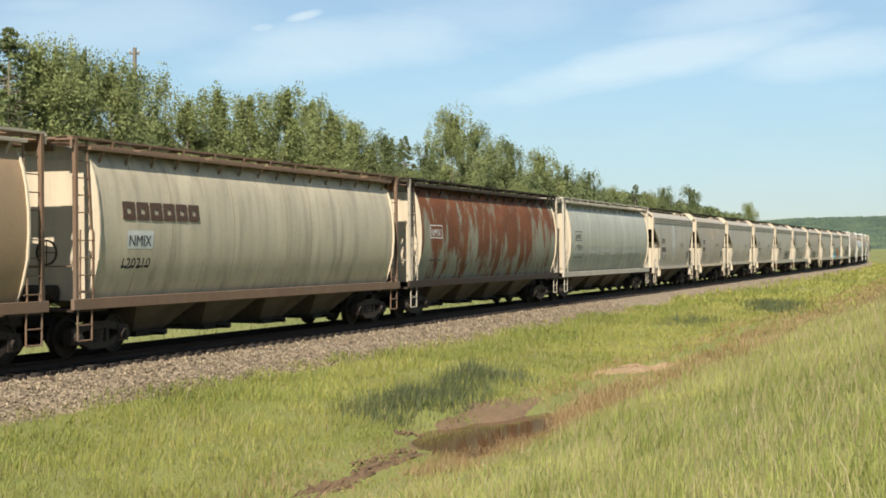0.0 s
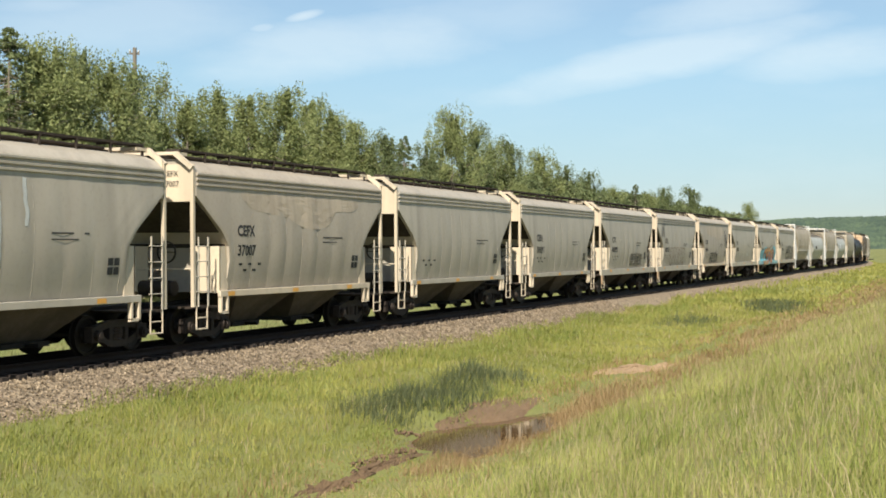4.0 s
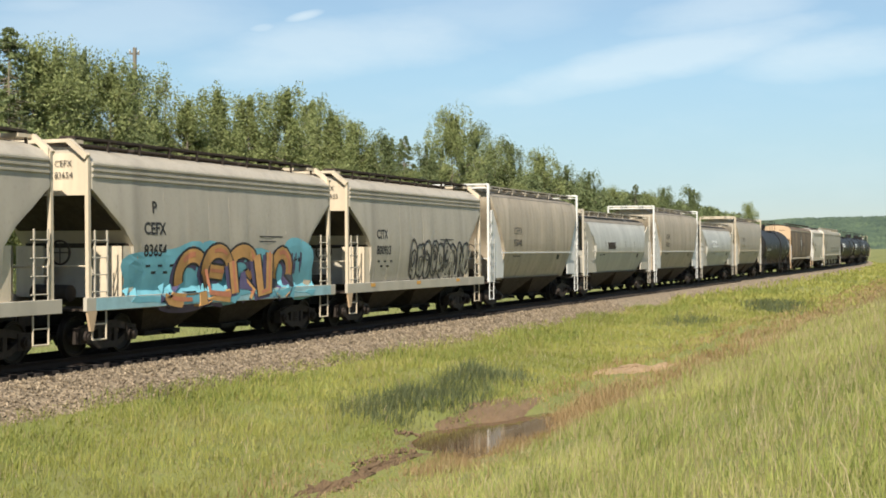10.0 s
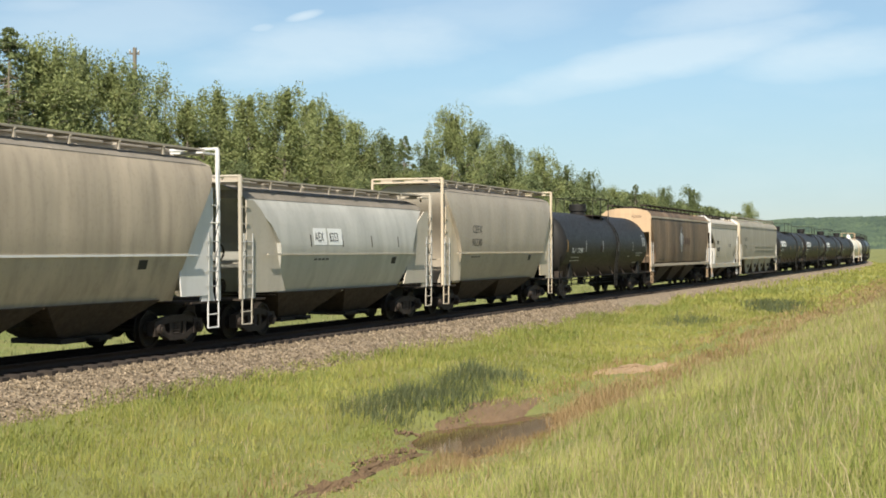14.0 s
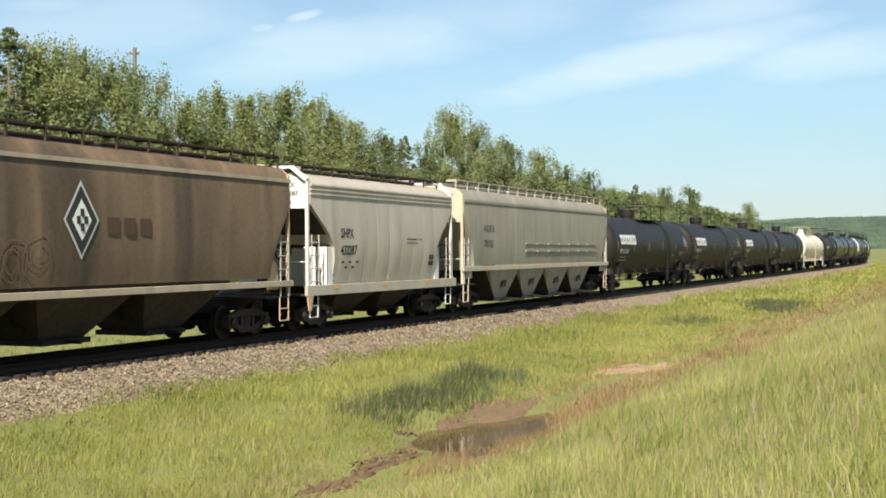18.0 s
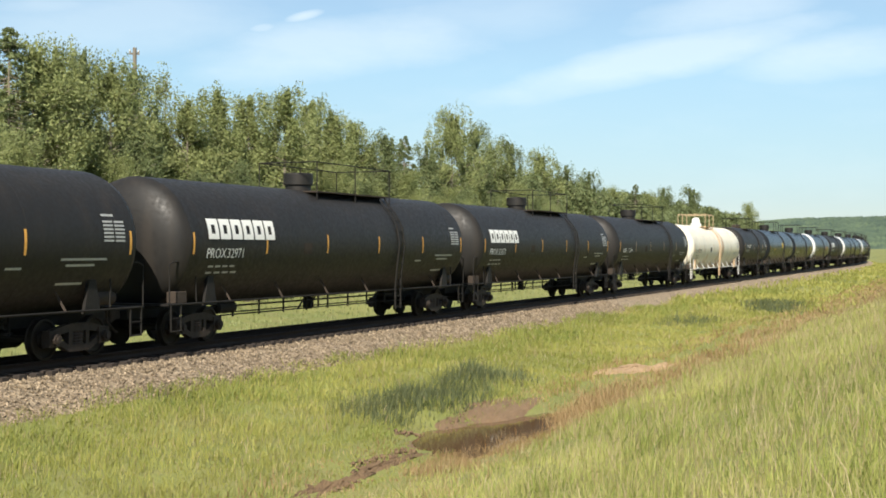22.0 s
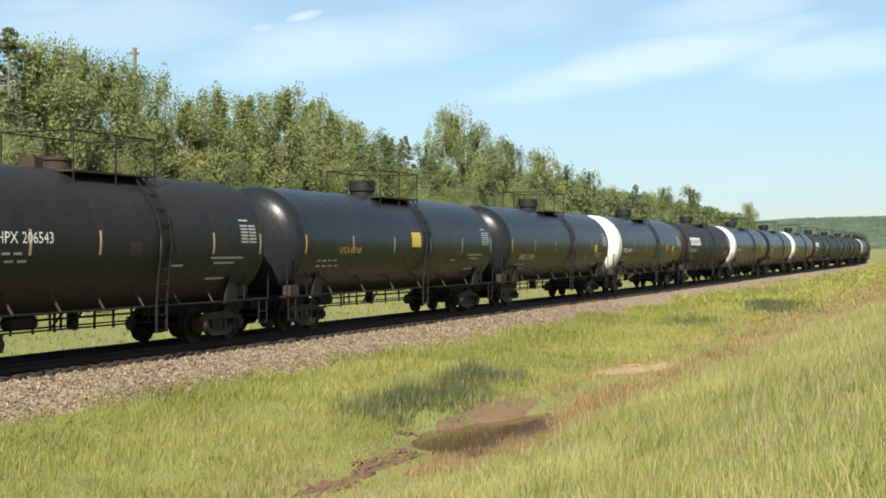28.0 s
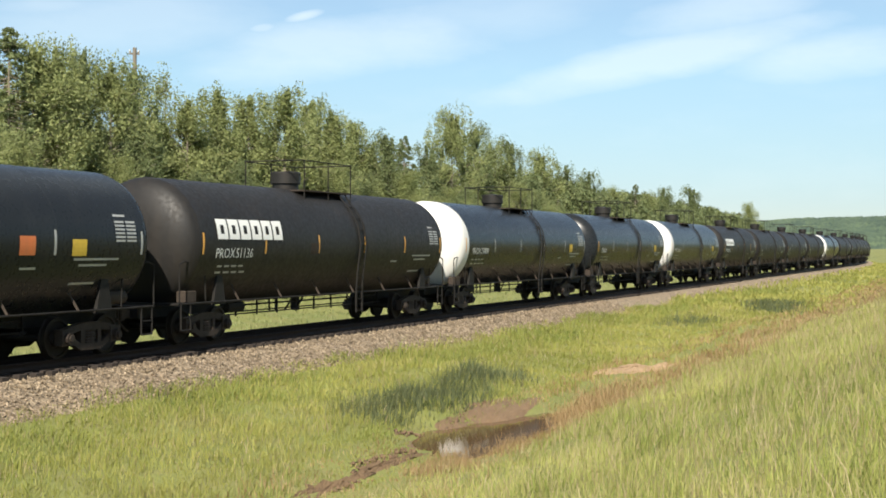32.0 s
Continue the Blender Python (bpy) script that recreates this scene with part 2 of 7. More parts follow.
M = {
    "cream": paint("cream_paint", (0.554, 0.464, 0.341), streak=0.35, rough=0.55),
    "grey": paint("grey_paint", (0.400, 0.357, 0.288), run_scale=1.3, wash=0.28, streak=0.36, rough=0.5),
    "palegrey": paint("pale_grey_paint", (0.440, 0.395, 0.318), run_scale=1.3, wash=0.28, streak=0.30, rough=0.5),
    "warmgrey": paint("warm_grey_paint", (0.386, 0.335, 0.265), run_scale=1.2, streak=0.42, rough=0.55),
    "tan": paint("tan_grey_paint", (0.416, 0.344, 0.256), streak=0.45, rough=0.55),
    "greengrey": paint("green_grey_paint", (0.420, 0.410, 0.335), streak=0.35, rough=0.45),
    "bluegrey": paint("blue_grey_paint", (0.420, 0.410, 0.365), streak=0.25, rough=0.45),
    "procream": paint("faded_cream_paint", (0.475, 0.412, 0.298), streak=0.5, rough=0.5),
    "rusty": rusted(),
    "brown": paint("brown_paint", (0.175, 0.118, 0.070), streak=0.9, rough=0.65, dirt=(0.030, 0.025, 0.021), wash=1.0, dents=0.5, run_scale=0.9),
    "longgrey": paint("dusty_grey_paint", (0.300, 0.272, 0.212), streak=0.35, rough=0.6, dents=0.6),
    # bluish tone of the lower side turned from the sun, put in as colour
    "lowshade": paint("bluish_low_shade", (0.355, 0.360, 0.315), streak=0.5, rough=0.55, wash=0.6),
    "peach": paint("peach_paint", (0.500, 0.350, 0.215), streak=0.35, rough=0.6),
    "white": paint("white_paint", (0.64, 0.63, 0.60), streak=0.18, rough=0.5, wash=0.1),
    "ivory": paint("ivory_paint", (0.74, 0.69, 0.56), streak=0.3, rough=0.45, rust=0.12, rust_colour=(0.50, 0.30, 0.16), wash=0.2),
    "black": paint("black_paint", (0.015, 0.014, 0.013), dirt=(0.035, 0.028, 0.022), streak=0.5, rough=0.54, dents=0.05, gloss=0.28),
    "gloss": paint("glossy_black_paint", (0.014, 0.016, 0.018), dirt=(0.04, 0.04, 0.036), streak=0.2, rough=0.30, dents=0.012, run_scale=1.2, gloss=0.20),
    # grime on bays and slope sheets, darkened further for the shade there
    "grimeshade": paint("grimy_shaded_paint", (0.048, 0.038, 0.029), streak=0.8, rough=0.8, dirt=(0.025, 0.021, 0.017), wash=0.6, gloss=0.2),
    "clay": paint("faded_orange_brown_paint", (0.330, 0.225, 0.130), streak=0.5, rough=0.6, run_scale=1.2),
    "paleblue": plain("pale_blue_spray_paint", (0.30, 0.47, 0.50), 0.5, 0.0, 0.45, 2.2),
    "coral": plain("coral_spray_paint", (0.52, 0.20, 0.11), 0.5, 0.0, 0.35, 3.0),
    "plum": plain("plum_spray_paint", (0.085, 0.070, 0.130), 0.5, 0.0, 0.35, 3.0),
    "roofgrey": paint("dusty_roof_paint", (0.215, 0.190, 0.155), streak=0.4, rough=0.7, wash=0.5, run_scale=1.0),
    "ruststain": paint("rust_stained_ivory", (0.60, 0.50, 0.37), streak=0.5, rough=0.6, rust=0.55, rust_colour=(0.40, 0.24, 0.13), wash=0.4),
    # much darker than the bodies; bays of the rounded and shallow-sill cars
    "baygrey": paint("dark_hopper_steel", (0.072, 0.061, 0.046), streak=0.6, rough=0.75, wash=0.6, gloss=0.2),
    "rustbrown": paint("rust_brown_steel", (0.17, 0.105, 0.065), streak=0.5, rough=0.75, wash=0.5),
    "seam": paint("stained_weld_seam", (0.33, 0.26, 0.17), streak=0.5, rough=0.65),
    "orange": paint("orange_paint", (0.62, 0.17, 0.05), streak=0.3, rough=0.5),
    "steel": plain("dark_steel", (0.014, 0.0125, 0.011), 0.7, 0.0, 0.5, 8),
    "dirty": plain("grimy_steel", (0.045, 0.034, 0.026), 0.8, 0.0, 0.5, 8),
    "frame": plain("dusty_cast_steel", (0.034, 0.026, 0.021), 0.7, 0.0, 0.6, 9),
    "wheel": plain("wheel_steel", (0.018, 0.014, 0.011), 0.6, 0.3, 0.4, 8),
    "rail": plain("rusty_rail", (0.03, 0.02, 0.015), 0.7, 0.3, 0.4, 5),
    "tie": plain("creosoted_timber", (0.045, 0.036, 0.03), 0.9, 0.0, 0.5, 6),
    "galv": plain("galvanised_steel", (0.42, 0.42, 0.40), 0.55, 0.3, 0.25, 8),
    "ink": plain("black_lettering", (0.03, 0.03, 0.03), 0.6, 0.0, 0.3, 9),
    "chalk": plain("white_lettering", (0.75, 0.75, 0.72), 0.6, 0.0, 0.12, 9),
    "yellow": plain("yellow_marking", (0.62, 0.42, 0.06), 0.5, 0.0, 0.2, 9),
    "blue": plain("blue_spray_paint", (0.16, 0.40, 0.47), 0.5, 0.0, 0.35, 1.5),
    "ochre": plain("orange_spray_paint", (0.50, 0.27, 0.10), 0.5, 0.0, 0.45, 2.0),
    "ghost": plain("pale_spray_paint", (0.52, 0.53, 0.50), 0.5, 0.0, 0.25, 2.0),
    "scrawl": plain("black_spray_paint", (0.035, 0.033, 0.035), 0.5, 0.0, 0.4, 3.0),
    "umber": plain("brown_emblem_paint", (0.085, 0.05, 0.035), 0.6, 0.0, 0.3, 5.0),
    "amber": plain("amber_reflector", (0.70, 0.36, 0.08), 0.45, 0.0, 0.2, 9),
    "bark": plain("pale_bark", (0.22, 0.19, 0.14), 0.85, 0.0, 0.5, 5),
    "pole": plain("weathered_pole", (0.17, 0.15, 0.12), 0.85, 0.0, 0.35, 5),
    "leaf": leafy("aspen_leaves", (0.176, 0.215, 0.081), (0.238, 0.271, 0.106), (0.305, 0.322, 0.135), trans=0.35, patch=0.5, vary=0.7, dry=0.0),
    "leafdark": leafy("dark_leaves", (0.112, 0.147, 0.063), (0.156, 0.190, 0.081), (0.208, 0.234, 0.103), trans=0.3, patch=0.5, vary=0.7, dry=0.0),
    "grass": leafy("meadow_grass", (0.185, 0.208, 0.043), (0.245, 0.258, 0.057), (0.325, 0.300, 0.088), patch=0.3, dry=0.7),
    "lush": leafy("lush_grass", (0.112, 0.152, 0.032), (0.176, 0.218, 0.046), (0.265, 0.275, 0.075), patch=0.5, dry=0.2),
    "verge": leafy("pale_verge_grass", (0.165, 0.198, 0.075), (0.205, 0.232, 0.092), (0.245, 0.258, 0.115), patch=0.2, dry=0.6),
    "bankgrass": leafy("bank_grass", (0.185, 0.230, 0.048), (0.262, 0.294, 0.068), (0.385, 0.362, 0.130), patch=0.45, dry=0.7),
    "drygrass": leafy("dry_grass", (0.238, 0.182, 0.091), (0.322, 0.259, 0.140), (0.406, 0.350, 0.210), patch=0.4),
    "reddry": leafy("reddish_dry_grass", (0.20, 0.125, 0.055), (0.29, 0.190, 0.090), (0.36, 0.270, 0.140), patch=0.4),
    "sedge": leafy("dark_sedge", (0.062, 0.078, 0.034), (0.092, 0.112, 0.048), (0.14, 0.155, 0.07), patch=0.6, dry=0.3),
}


def ground_material():
    m, n, l, b = material("meadow_soil")
    big, mid, fine = noise_node(n, l, 0.12, 4), noise_node(n, l, 0.9, 5), noise_node(n, l, 14, 5)
    c = mix(n, l, ramp(n, l, big, [(0.35, (0, 0, 0)), (0.65, (1, 1, 1))]), (0.150, 0.172, 0.040), (0.215, 0.220, 0.060))
    c = mix(n, l, ramp(n, l, mid, [(0.45, (0, 0, 0)), (0.75, (0.8,) * 3)]), c, (0.21, 0.18, 0.075))
    c = mix(n, l, ramp(n, l, fine, [(0.4, (0, 0, 0)), (0.8, (0.6,) * 3)]), c, (0.08, 0.095, 0.028))
    l.new(c, b.inputs["Base Color"])
    b.inputs["Roughness"].default_value = 0.95
    bump(n, l, b, fine, 0.6, 0.08)
    return m


def soil_material(name="red_mud", lo=(0.095, 0.060, 0.032), hi=(0.235, 0.152, 0.080)):
    m, n, l, b = material(name)
    mid, fine = noise_node(n, l, 1.4, 5), noise_node(n, l, 12, 5)
    c = mix(n, l, mid, lo, hi)
    c = mix(n, l, ramp(n, l, fine, [(0.4, (0, 0, 0)), (0.8, (0.6,) * 3)]), c, (0.10, 0.06, 0.03))
    l.new(c, b.inputs["Base Color"])
    b.inputs["Roughness"].default_value = 0.8
    bump(n, l, b, fine, 0.7, 0.05)
    return m


def ballast_material():
    m, n, l, b = material("crushed_rock")
    co, vo = n.new("ShaderNodeTexCoord"), n.new("ShaderNodeTexVoronoi")
    vo.inputs["Scale"].default_value = 14
    l.new(co.outputs["Object"], vo.inputs["Vector"])
    g = n.new("ShaderNodeNewGeometry")
    mid = noise_node(n, l, 0.8, 5)
    hue = n.new("ShaderNodeRGBToBW")
    l.new(vo.outputs["Color"], hue.inputs["Color"])
    c = ramp(n, l, hue.outputs["Val"], [(0.1, (0.100, 0.075, 0.048)), (0.5, (0.250, 0.192, 0.124)), (0.9, (0.46, 0.365, 0.250))])
    c = mix(n, l, ramp(n, l, g.outputs["Random Per Island"], [(0, (0.6,) * 3), (1, (1.15,) * 3)]), (0, 0, 0), c)
    c = mix(n, l, ramp(n, l, mid, [(0.4, (0, 0, 0)), (0.8, (0.5,) * 3)]), c, (0.18, 0.135, 0.095))
    l.new(c, b.inputs["Base Color"])
    b.inputs["Roughness"].default_value = 0.9
    bump(n, l, b, vo.outputs["Distance"], 0.8, 0.05)
    return m


def water_material():
    m, n, l, b = material("muddy_water")
    f = noise_node(n, l, 1.0, 3)
    l.new(mix(n, l, f, (0.075, 0.043, 0.020), (0.130, 0.078, 0.038)), b.inputs["Base Color"])
    b.inputs["Roughness"].default_value = 0.03
    b.inputs["IOR"].default_value = 1.33
    bump(n, l, b, noise_node(n, l, 5.0, 3), 0.05, 0.01)
    return m


M["darksoil"] = soil_material("dark_crumbled_earth", (0.085, 0.052, 0.030), (0.21, 0.135, 0.075))
M["drysoil"] = soil_material("dry_pink_soil", (0.33, 0.215, 0.115), (0.48, 0.335, 0.195))
M["ground"], M["soil"], M["ballast"], M["water"] = ground_material(), soil_material(), ballast_material(), water_material()

# ---- mesh helpers ----
CACHE = {}


def box(bm, x0, x1, y0, y1, z0, z1):
    v = [bm.verts.new((x, y, z)) for z in (z0, z1) for x, y in ((x0, y0), (x1, y0), (x1, y1), (x0, y1))]
    for f in ((3, 2, 1, 0), (4, 5, 6, 7), (0, 1, 5, 4), (1, 2, 6, 5), (2, 3, 7, 6), (3, 0, 4, 7)):
        bm.faces.new([v[i] for i in f])


def tube(bm, p, q, r, n=6, r2=None, caps=True):
    p, q = Vector(p), Vector(q)
    m = (q - p).to_track_quat("Z", "Y").to_matrix()
    rings = []
    for c, rad in ((p, r), (q, r if r2 is None else r2)):
        rings.append([bm.verts.new(c + m @ Vector((rad * math.cos(a), rad * math.sin(a), 0))) for a in (2 * math.pi * k / n for k in range(n))])
    for k in range(n):
        bm.faces.new((rings[0][k], rings[0][(k + 1) % n], rings[1][(k + 1) % n], rings[1][k]))
    if caps:
        bm.faces.new(rings[0][::-1])
        bm.faces.new(rings[1])


def pipe(bm, points, r, n=6):
    for p, q in zip(points, points[1:]):
        tube(bm, p, q, r, n)


def beam(bm, p, q, w, h):
    """A straight bar of rectangular section from p to q."""
    p, q = Vector(p), Vector(q)
    d = (q - p).normalized()
    side = d.cross(Vector((0, 0, 1)))
    side = Vector((1, 0, 0)) if side.length < 1e-4 else side.normalized()
    up = side.cross(d)
    v = [bm.verts.new(c + side * a * w / 2 + up * e * h / 2) for c in (p, q) for a, e in ((-1, -1), (1, -1), (1, 1), (-1, 1))]
    for f in ((3, 2, 1, 0), (4, 5, 6, 7), (0, 1, 5, 4), (1, 2, 6, 5), (2, 3, 7, 6), (3, 0, 4, 7)):
        bm.faces.new([v[i] for i in f])


def prism(bm, outline, x0, x1):
    """An outline of (y, z) points pushed from x0 to x1."""
    a = [bm.verts.new((x0, y, z)) for y, z in outline]
    b = [bm.verts.new((x1, y, z)) for y, z in outline]
    n = len(outline)
    for k in range(n):
        bm.faces.new((a[k], a[(k + 1) % n], b[(k + 1) % n], b[k]))
    bm.faces.new(a[::-1])
    bm.faces.new(b)


def lathe(bm, rings, n=32, axis="Y", cx=0.0, cz=0.0):
    """A turned body: rings of (place along the axis, radius)."""
    rows = []
    for s, r in rings:
        row = []
        for k in range(n):
            a = 2 * math.pi * k / n
            u, w = r * math.cos(a), r * math.sin(a)
            row.append(bm.verts.new({"Y": (cx + u, s, cz + w), "X": (s, u + cx, w + cz), "Z": (cx + u, cz + w, s)}[axis]))
        rows.append(row)
    for a, b in zip(rows, rows[1:]):
        for k in range(n):
            bm.faces.new((a[k], a[(k + 1) % n], b[(k + 1) % n], b[k]))
    bm.faces.new(rows[0][::-1])
    bm.faces.new(rows[-1])


def finish(bm, name, mat, smooth=0.0, bevel=0.0):
    bmesh.ops.recalc_face_normals(bm, faces=bm.faces)
    if bevel:
        bmesh.ops.bevel(bm, geom=[e for e in bm.edges], offset=bevel, segments=1, affect="EDGES", clamp_overlap=True)
    if smooth:
        lim = radians(smooth)
        for f in bm.faces:
            f.smooth = True
        for e in bm.edges:
            if len(e.link_faces) == 2 and e.calc_face_angle(0) > lim:
                e.smooth = False
    me = bpy.data.meshes.new(name)
    bm.to_mesh(me)
    bm.free()
    me.materials.append(mat)
    return me


def part(name, build, mat, parent, label="", at=None, key=None, smooth=0.0, bevel=0.0):
    """One mesh part under a thing or a part; build(bm) draws it. Alike parts with the same key share their mesh."""
    k = (key, mat.name) if key else None
    me = CACHE.get(k) if k else None
    if me is None:
        bm = bmesh.new()
        build(bm)
        me = finish(bm, name, mat, smooth, bevel)
        if k:
            CACHE[k] = me
    ob = new(name, me)
    ob.parent = parent
    if at is not None:
        ob.matrix_basis = at
    if label:
        tagged(ob, label)
    return ob


def thing(name, build, mat, label, category, group="", at=None, kind="", smooth=0.0, bevel=0.0):
    ob = part(name, build, mat, None, smooth=smooth, bevel=bevel) if build else new(name)
    if at is not None:
        ob.matrix_basis = at
    return tagged(ob, label, category, group, kind)


def mesh_arrays(name, verts, faces, mat, smooth=False):
    me = bpy.data.meshes.new(name)
    verts, faces = np.asarray(verts, dtype=np.float32), np.asarray(faces, dtype=np.int32)
    k = faces.shape[1]
    me.vertices.add(len(verts))
    me.vertices.foreach_set("co", verts.ravel())
    me.loops.add(faces.size)
    me.loops.foreach_set("vertex_index", faces.ravel())
    me.polygons.add(len(faces))
    me.polygons.foreach_set("loop_start", np.arange(0, faces.size, k, dtype=np.int32))
    me.polygons.foreach_set("loop_total", np.full(len(faces), k, dtype=np.int32))
    me.update(calc_edges=True)
    if smooth:
        me.shade_smooth()
    me.materials.append(mat)
    return me

# ---- plan: the line runs along +y, bends to the left far out; z = 0 is the top of the rails ----
BEND_AT, BEND_R = 205.0, 1135.0


def on_line(s, w=0.0, z=0.0):
    """Place and turn (degrees) at s metres along the line, w metres to its right."""
    if s <= BEND_AT:
        return w, s, z, 0.0
    a = (s - BEND_AT) / BEND_R
    r = BEND_R + w
    return -BEND_R + r * math.cos(a), BEND_AT + r * math.sin(a), z, math.degrees(a)


def offset(x, y):
    return np.where(y <= BEND_AT, x, np.hypot(x + BEND_R, y - BEND_AT) - BEND_R)


CROSS = [(-3000, 16), (-150, 4), (-60, 1.2), (-25, 0.0), (-10, -1.05), (-5, -1.15), (-3.0, -0.82), (3.0, -0.82), (3.6, -0.92),
         (6.5, -1.08), (9.9, -1.20), (10.2, -1.37), (11.1, -1.38), (11.6, -1.29), (14.2, -0.72), (19.7, 0.86), (24, 1.3), (60, 1.8), (3000, 10)]


def height(x, y):
    x, y = np.asarray(x, float), np.asarray(y, float)
    w = offset(x, y)
    z = np.interp(w, [a for a, _ in CROSS], [b for _, b in CROSS])
    soft = np.clip((np.abs(w) - 3.2) / 2, 0, 1)
    soft = soft * (1 - np.exp(-((w - 10.4) / 1.7) ** 4) * np.exp(-((y - 26) / 9) ** 4))
    z = z + soft * (0.05 * np.sin(x * 1.7 + y * 0.6) * np.cos(y * 0.9 - x * 0.4) + 0.04 * np.sin(y * 2.3 + x) + 0.10 * np.sin(y * 0.21 + x * 0.13))
    # the pool lies in the deepest stretch of the ditch, dry mud beyond it
    dip = np.exp(-((w - 10.42) / 0.95) ** 4) * (-0.10 * np.clip((y - 33) / 6, 0, 1) - 0.05 * np.clip((17 - y) / 4, 0, 1))
    q = ((w - 10.15 + 0.14 * np.sin(y * 1.3) + 0.07 * np.sin(y * 3.7)) / 1.30) ** 2 + ((y - 26.1 + 0.35 * np.sin(w * 4.1)) / 3.2) ** 2
    basin = np.exp(-np.clip(q, 0, 4) ** 2.5)
    return (z - dip) * (1 - basin) - (1.50 + 0.02 * np.sin(w * 5 + y * 2)) * basin


def grid_mesh(name, xs, ys, zfun, mat):
    gx, gy = np.meshgrid(np.asarray(xs), np.asarray(ys), indexing="ij")
    v = np.stack([gx, gy, zfun(gx, gy)], -1).reshape(-1, 3)
    nx, ny = len(xs), len(ys)
    i = (np.arange(nx - 1)[:, None] * ny + np.arange(ny - 1)[None, :]).ravel()
    return mesh_arrays(name, v, np.stack([i, i + ny, i + ny + 1, i + 1], 1), mat, smooth=True)


def steps(*spans):
    out = []
    for a, b, n in spans:
        out += list(np.linspace(a, b, n, endpoint=False))
    return out + [spans[-1][1]]


ground = new("ground", grid_mesh("ground", steps((-3000, -300, 8), (-300, -40, 16), (-40, -4, 24), (-4, 24, 112), (24, 80, 14), (80, 3000, 10)),
                                 steps((-400, -20, 10), (-20, 70, 200), (70, 300, 100), (300, 900, 20), (900, 4000, 12)), height, M["ground"]))
tagged(ground, "rough green meadow and railway embankment with a ditch", "ground", kind="structure")


def strip_mesh(name, s_list, cross, mat, wob=0.0, seed=3):
    """A band along the line: cross is a list of (w, z)."""
    rng = np.random.default_rng(seed)
    v, f, n = [], [], len(cross)
    for s in s_list:
        for k, (w, z) in enumerate(cross):
            a = rng.normal(0, wob) if 0 < k < n - 1 else 0
            x, y, zz, _ = on_line(s, w + a, z + rng.normal(0, wob * 0.5))
            v.append((x, y, zz))
    for i in range(len(s_list) - 1):
        for k in range(n - 1):
            b = i * n + k
            f.append((b, b + 1, b + n + 1, b + n))
    return mesh_arrays(name, v, f, mat)


S_LINE = steps((-80, 4, 20), (4, 70, 330), (70, 200, 100), (200, 460, 80))
BED = [(-3.3, -0.98), (-2.4, -0.55), (-1.75, -0.28), (-1.0, -0.27), (-0.4, -0.24), (0.4, -0.24), (0.9, -0.27), (1.2, -0.285), (1.5, -0.29), (1.75, -0.32), (2.05, -0.42), (2.35, -0.54),
       (2.7, -0.69), (3.0, -0.83), (3.35, -0.99)]
track = thing("railway_track", None, None, "single railway line of brown rusty rails on dark timber sleepers", "railway track", kind="structure")
bed = new("ballast", strip_mesh("ballast", S_LINE, BED, M["ballast"], wob=0.014))
tagged(bed, "bank of crushed grey-brown rock ballast", "ballast", kind="structure")


def rail(side):
    prof = [(-0.07, -0.176), (0.07, -0.176), (0.07, -0.165), (0.012, -0.145), (0.010, -0.05), (0.036, -0.035), (0.036, -0.004), (0.028, 0.0),
            (-0.028, 0.0), (-0.036, -0.004), (-0.036, -0.035), (-0.010, -0.05), (-0.012, -0.145), (-0.07, -0.165), (-0.07, -0.176)]
    ob = new("rail", strip_mesh("rail", steps((-80, 200, 8), (200, 460, 40)), [(side * 0.753 + w, z) for w, z in prof], M["rail"]))
    ob.parent = track


rail(-1), rail(1)
tie_mesh = None
for k in range(200):
    if tie_mesh is None:
        bm = bmesh.new()
        box(bm, -1.3, 1.3, -0.115, 0.115, -0.34, -0.18)
        tie_mesh = finish(bm, "sleeper", M["tie"])
    ob = new("sleeper", tie_mesh)
    ob.parent, ob.location = track, (random.uniform(-0.04, 0.04), 6 + k * 0.53, random.uniform(-0.006, 0.004))
    ob.rotation_euler = (0, 0, random.uniform(-0.012, 0.012))


def stones():
    rng = np.random.default_rng(8)
    n = 26000
    s = 6 + 62 * rng.random(n) ** 1.5
    w = np.where(rng.random(n) < 0.93, rng.uniform(0.85, 3.25, n), rng.uniform(-0.6, 0.6, n))
    z = np.interp(w, [a for a, _ in BED], [b for _, b in BED])
    r = rng.uniform(0.018, 0.045, n)
    base = np.array([(1, 0, 0), (-1, 0, 0), (0, 1, 0), (0, -1, 0), (0, 0, 1), (0, 0, -1)], float)
    faces = np.array([(0, 2, 4), (2, 1, 4), (1, 3, 4), (3, 0, 4), (2, 0, 5), (1, 2, 5), (3, 1, 5), (0, 3, 5)])
    v = base[None] * (r[:, None, None] * rng.uniform(0.6, 1.3, (n, 6, 1))) + rng.normal(0, 0.25, (n, 6, 3)) * r[:, None, None]
    v += np.stack([w, s, z + r * 0.35], -1)[:, None, :]
    f = faces[None] + (np.arange(n) * 6)[:, None, None]
    ob = new("loose_stones", mesh_arrays("loose_stones", v.reshape(-1, 3), f.reshape(-1, 3), M["ballast"]))
    tagged(ob, "loose crushed grey-brown ballast stones beside the rails", "stones", kind="stuff")


stones()

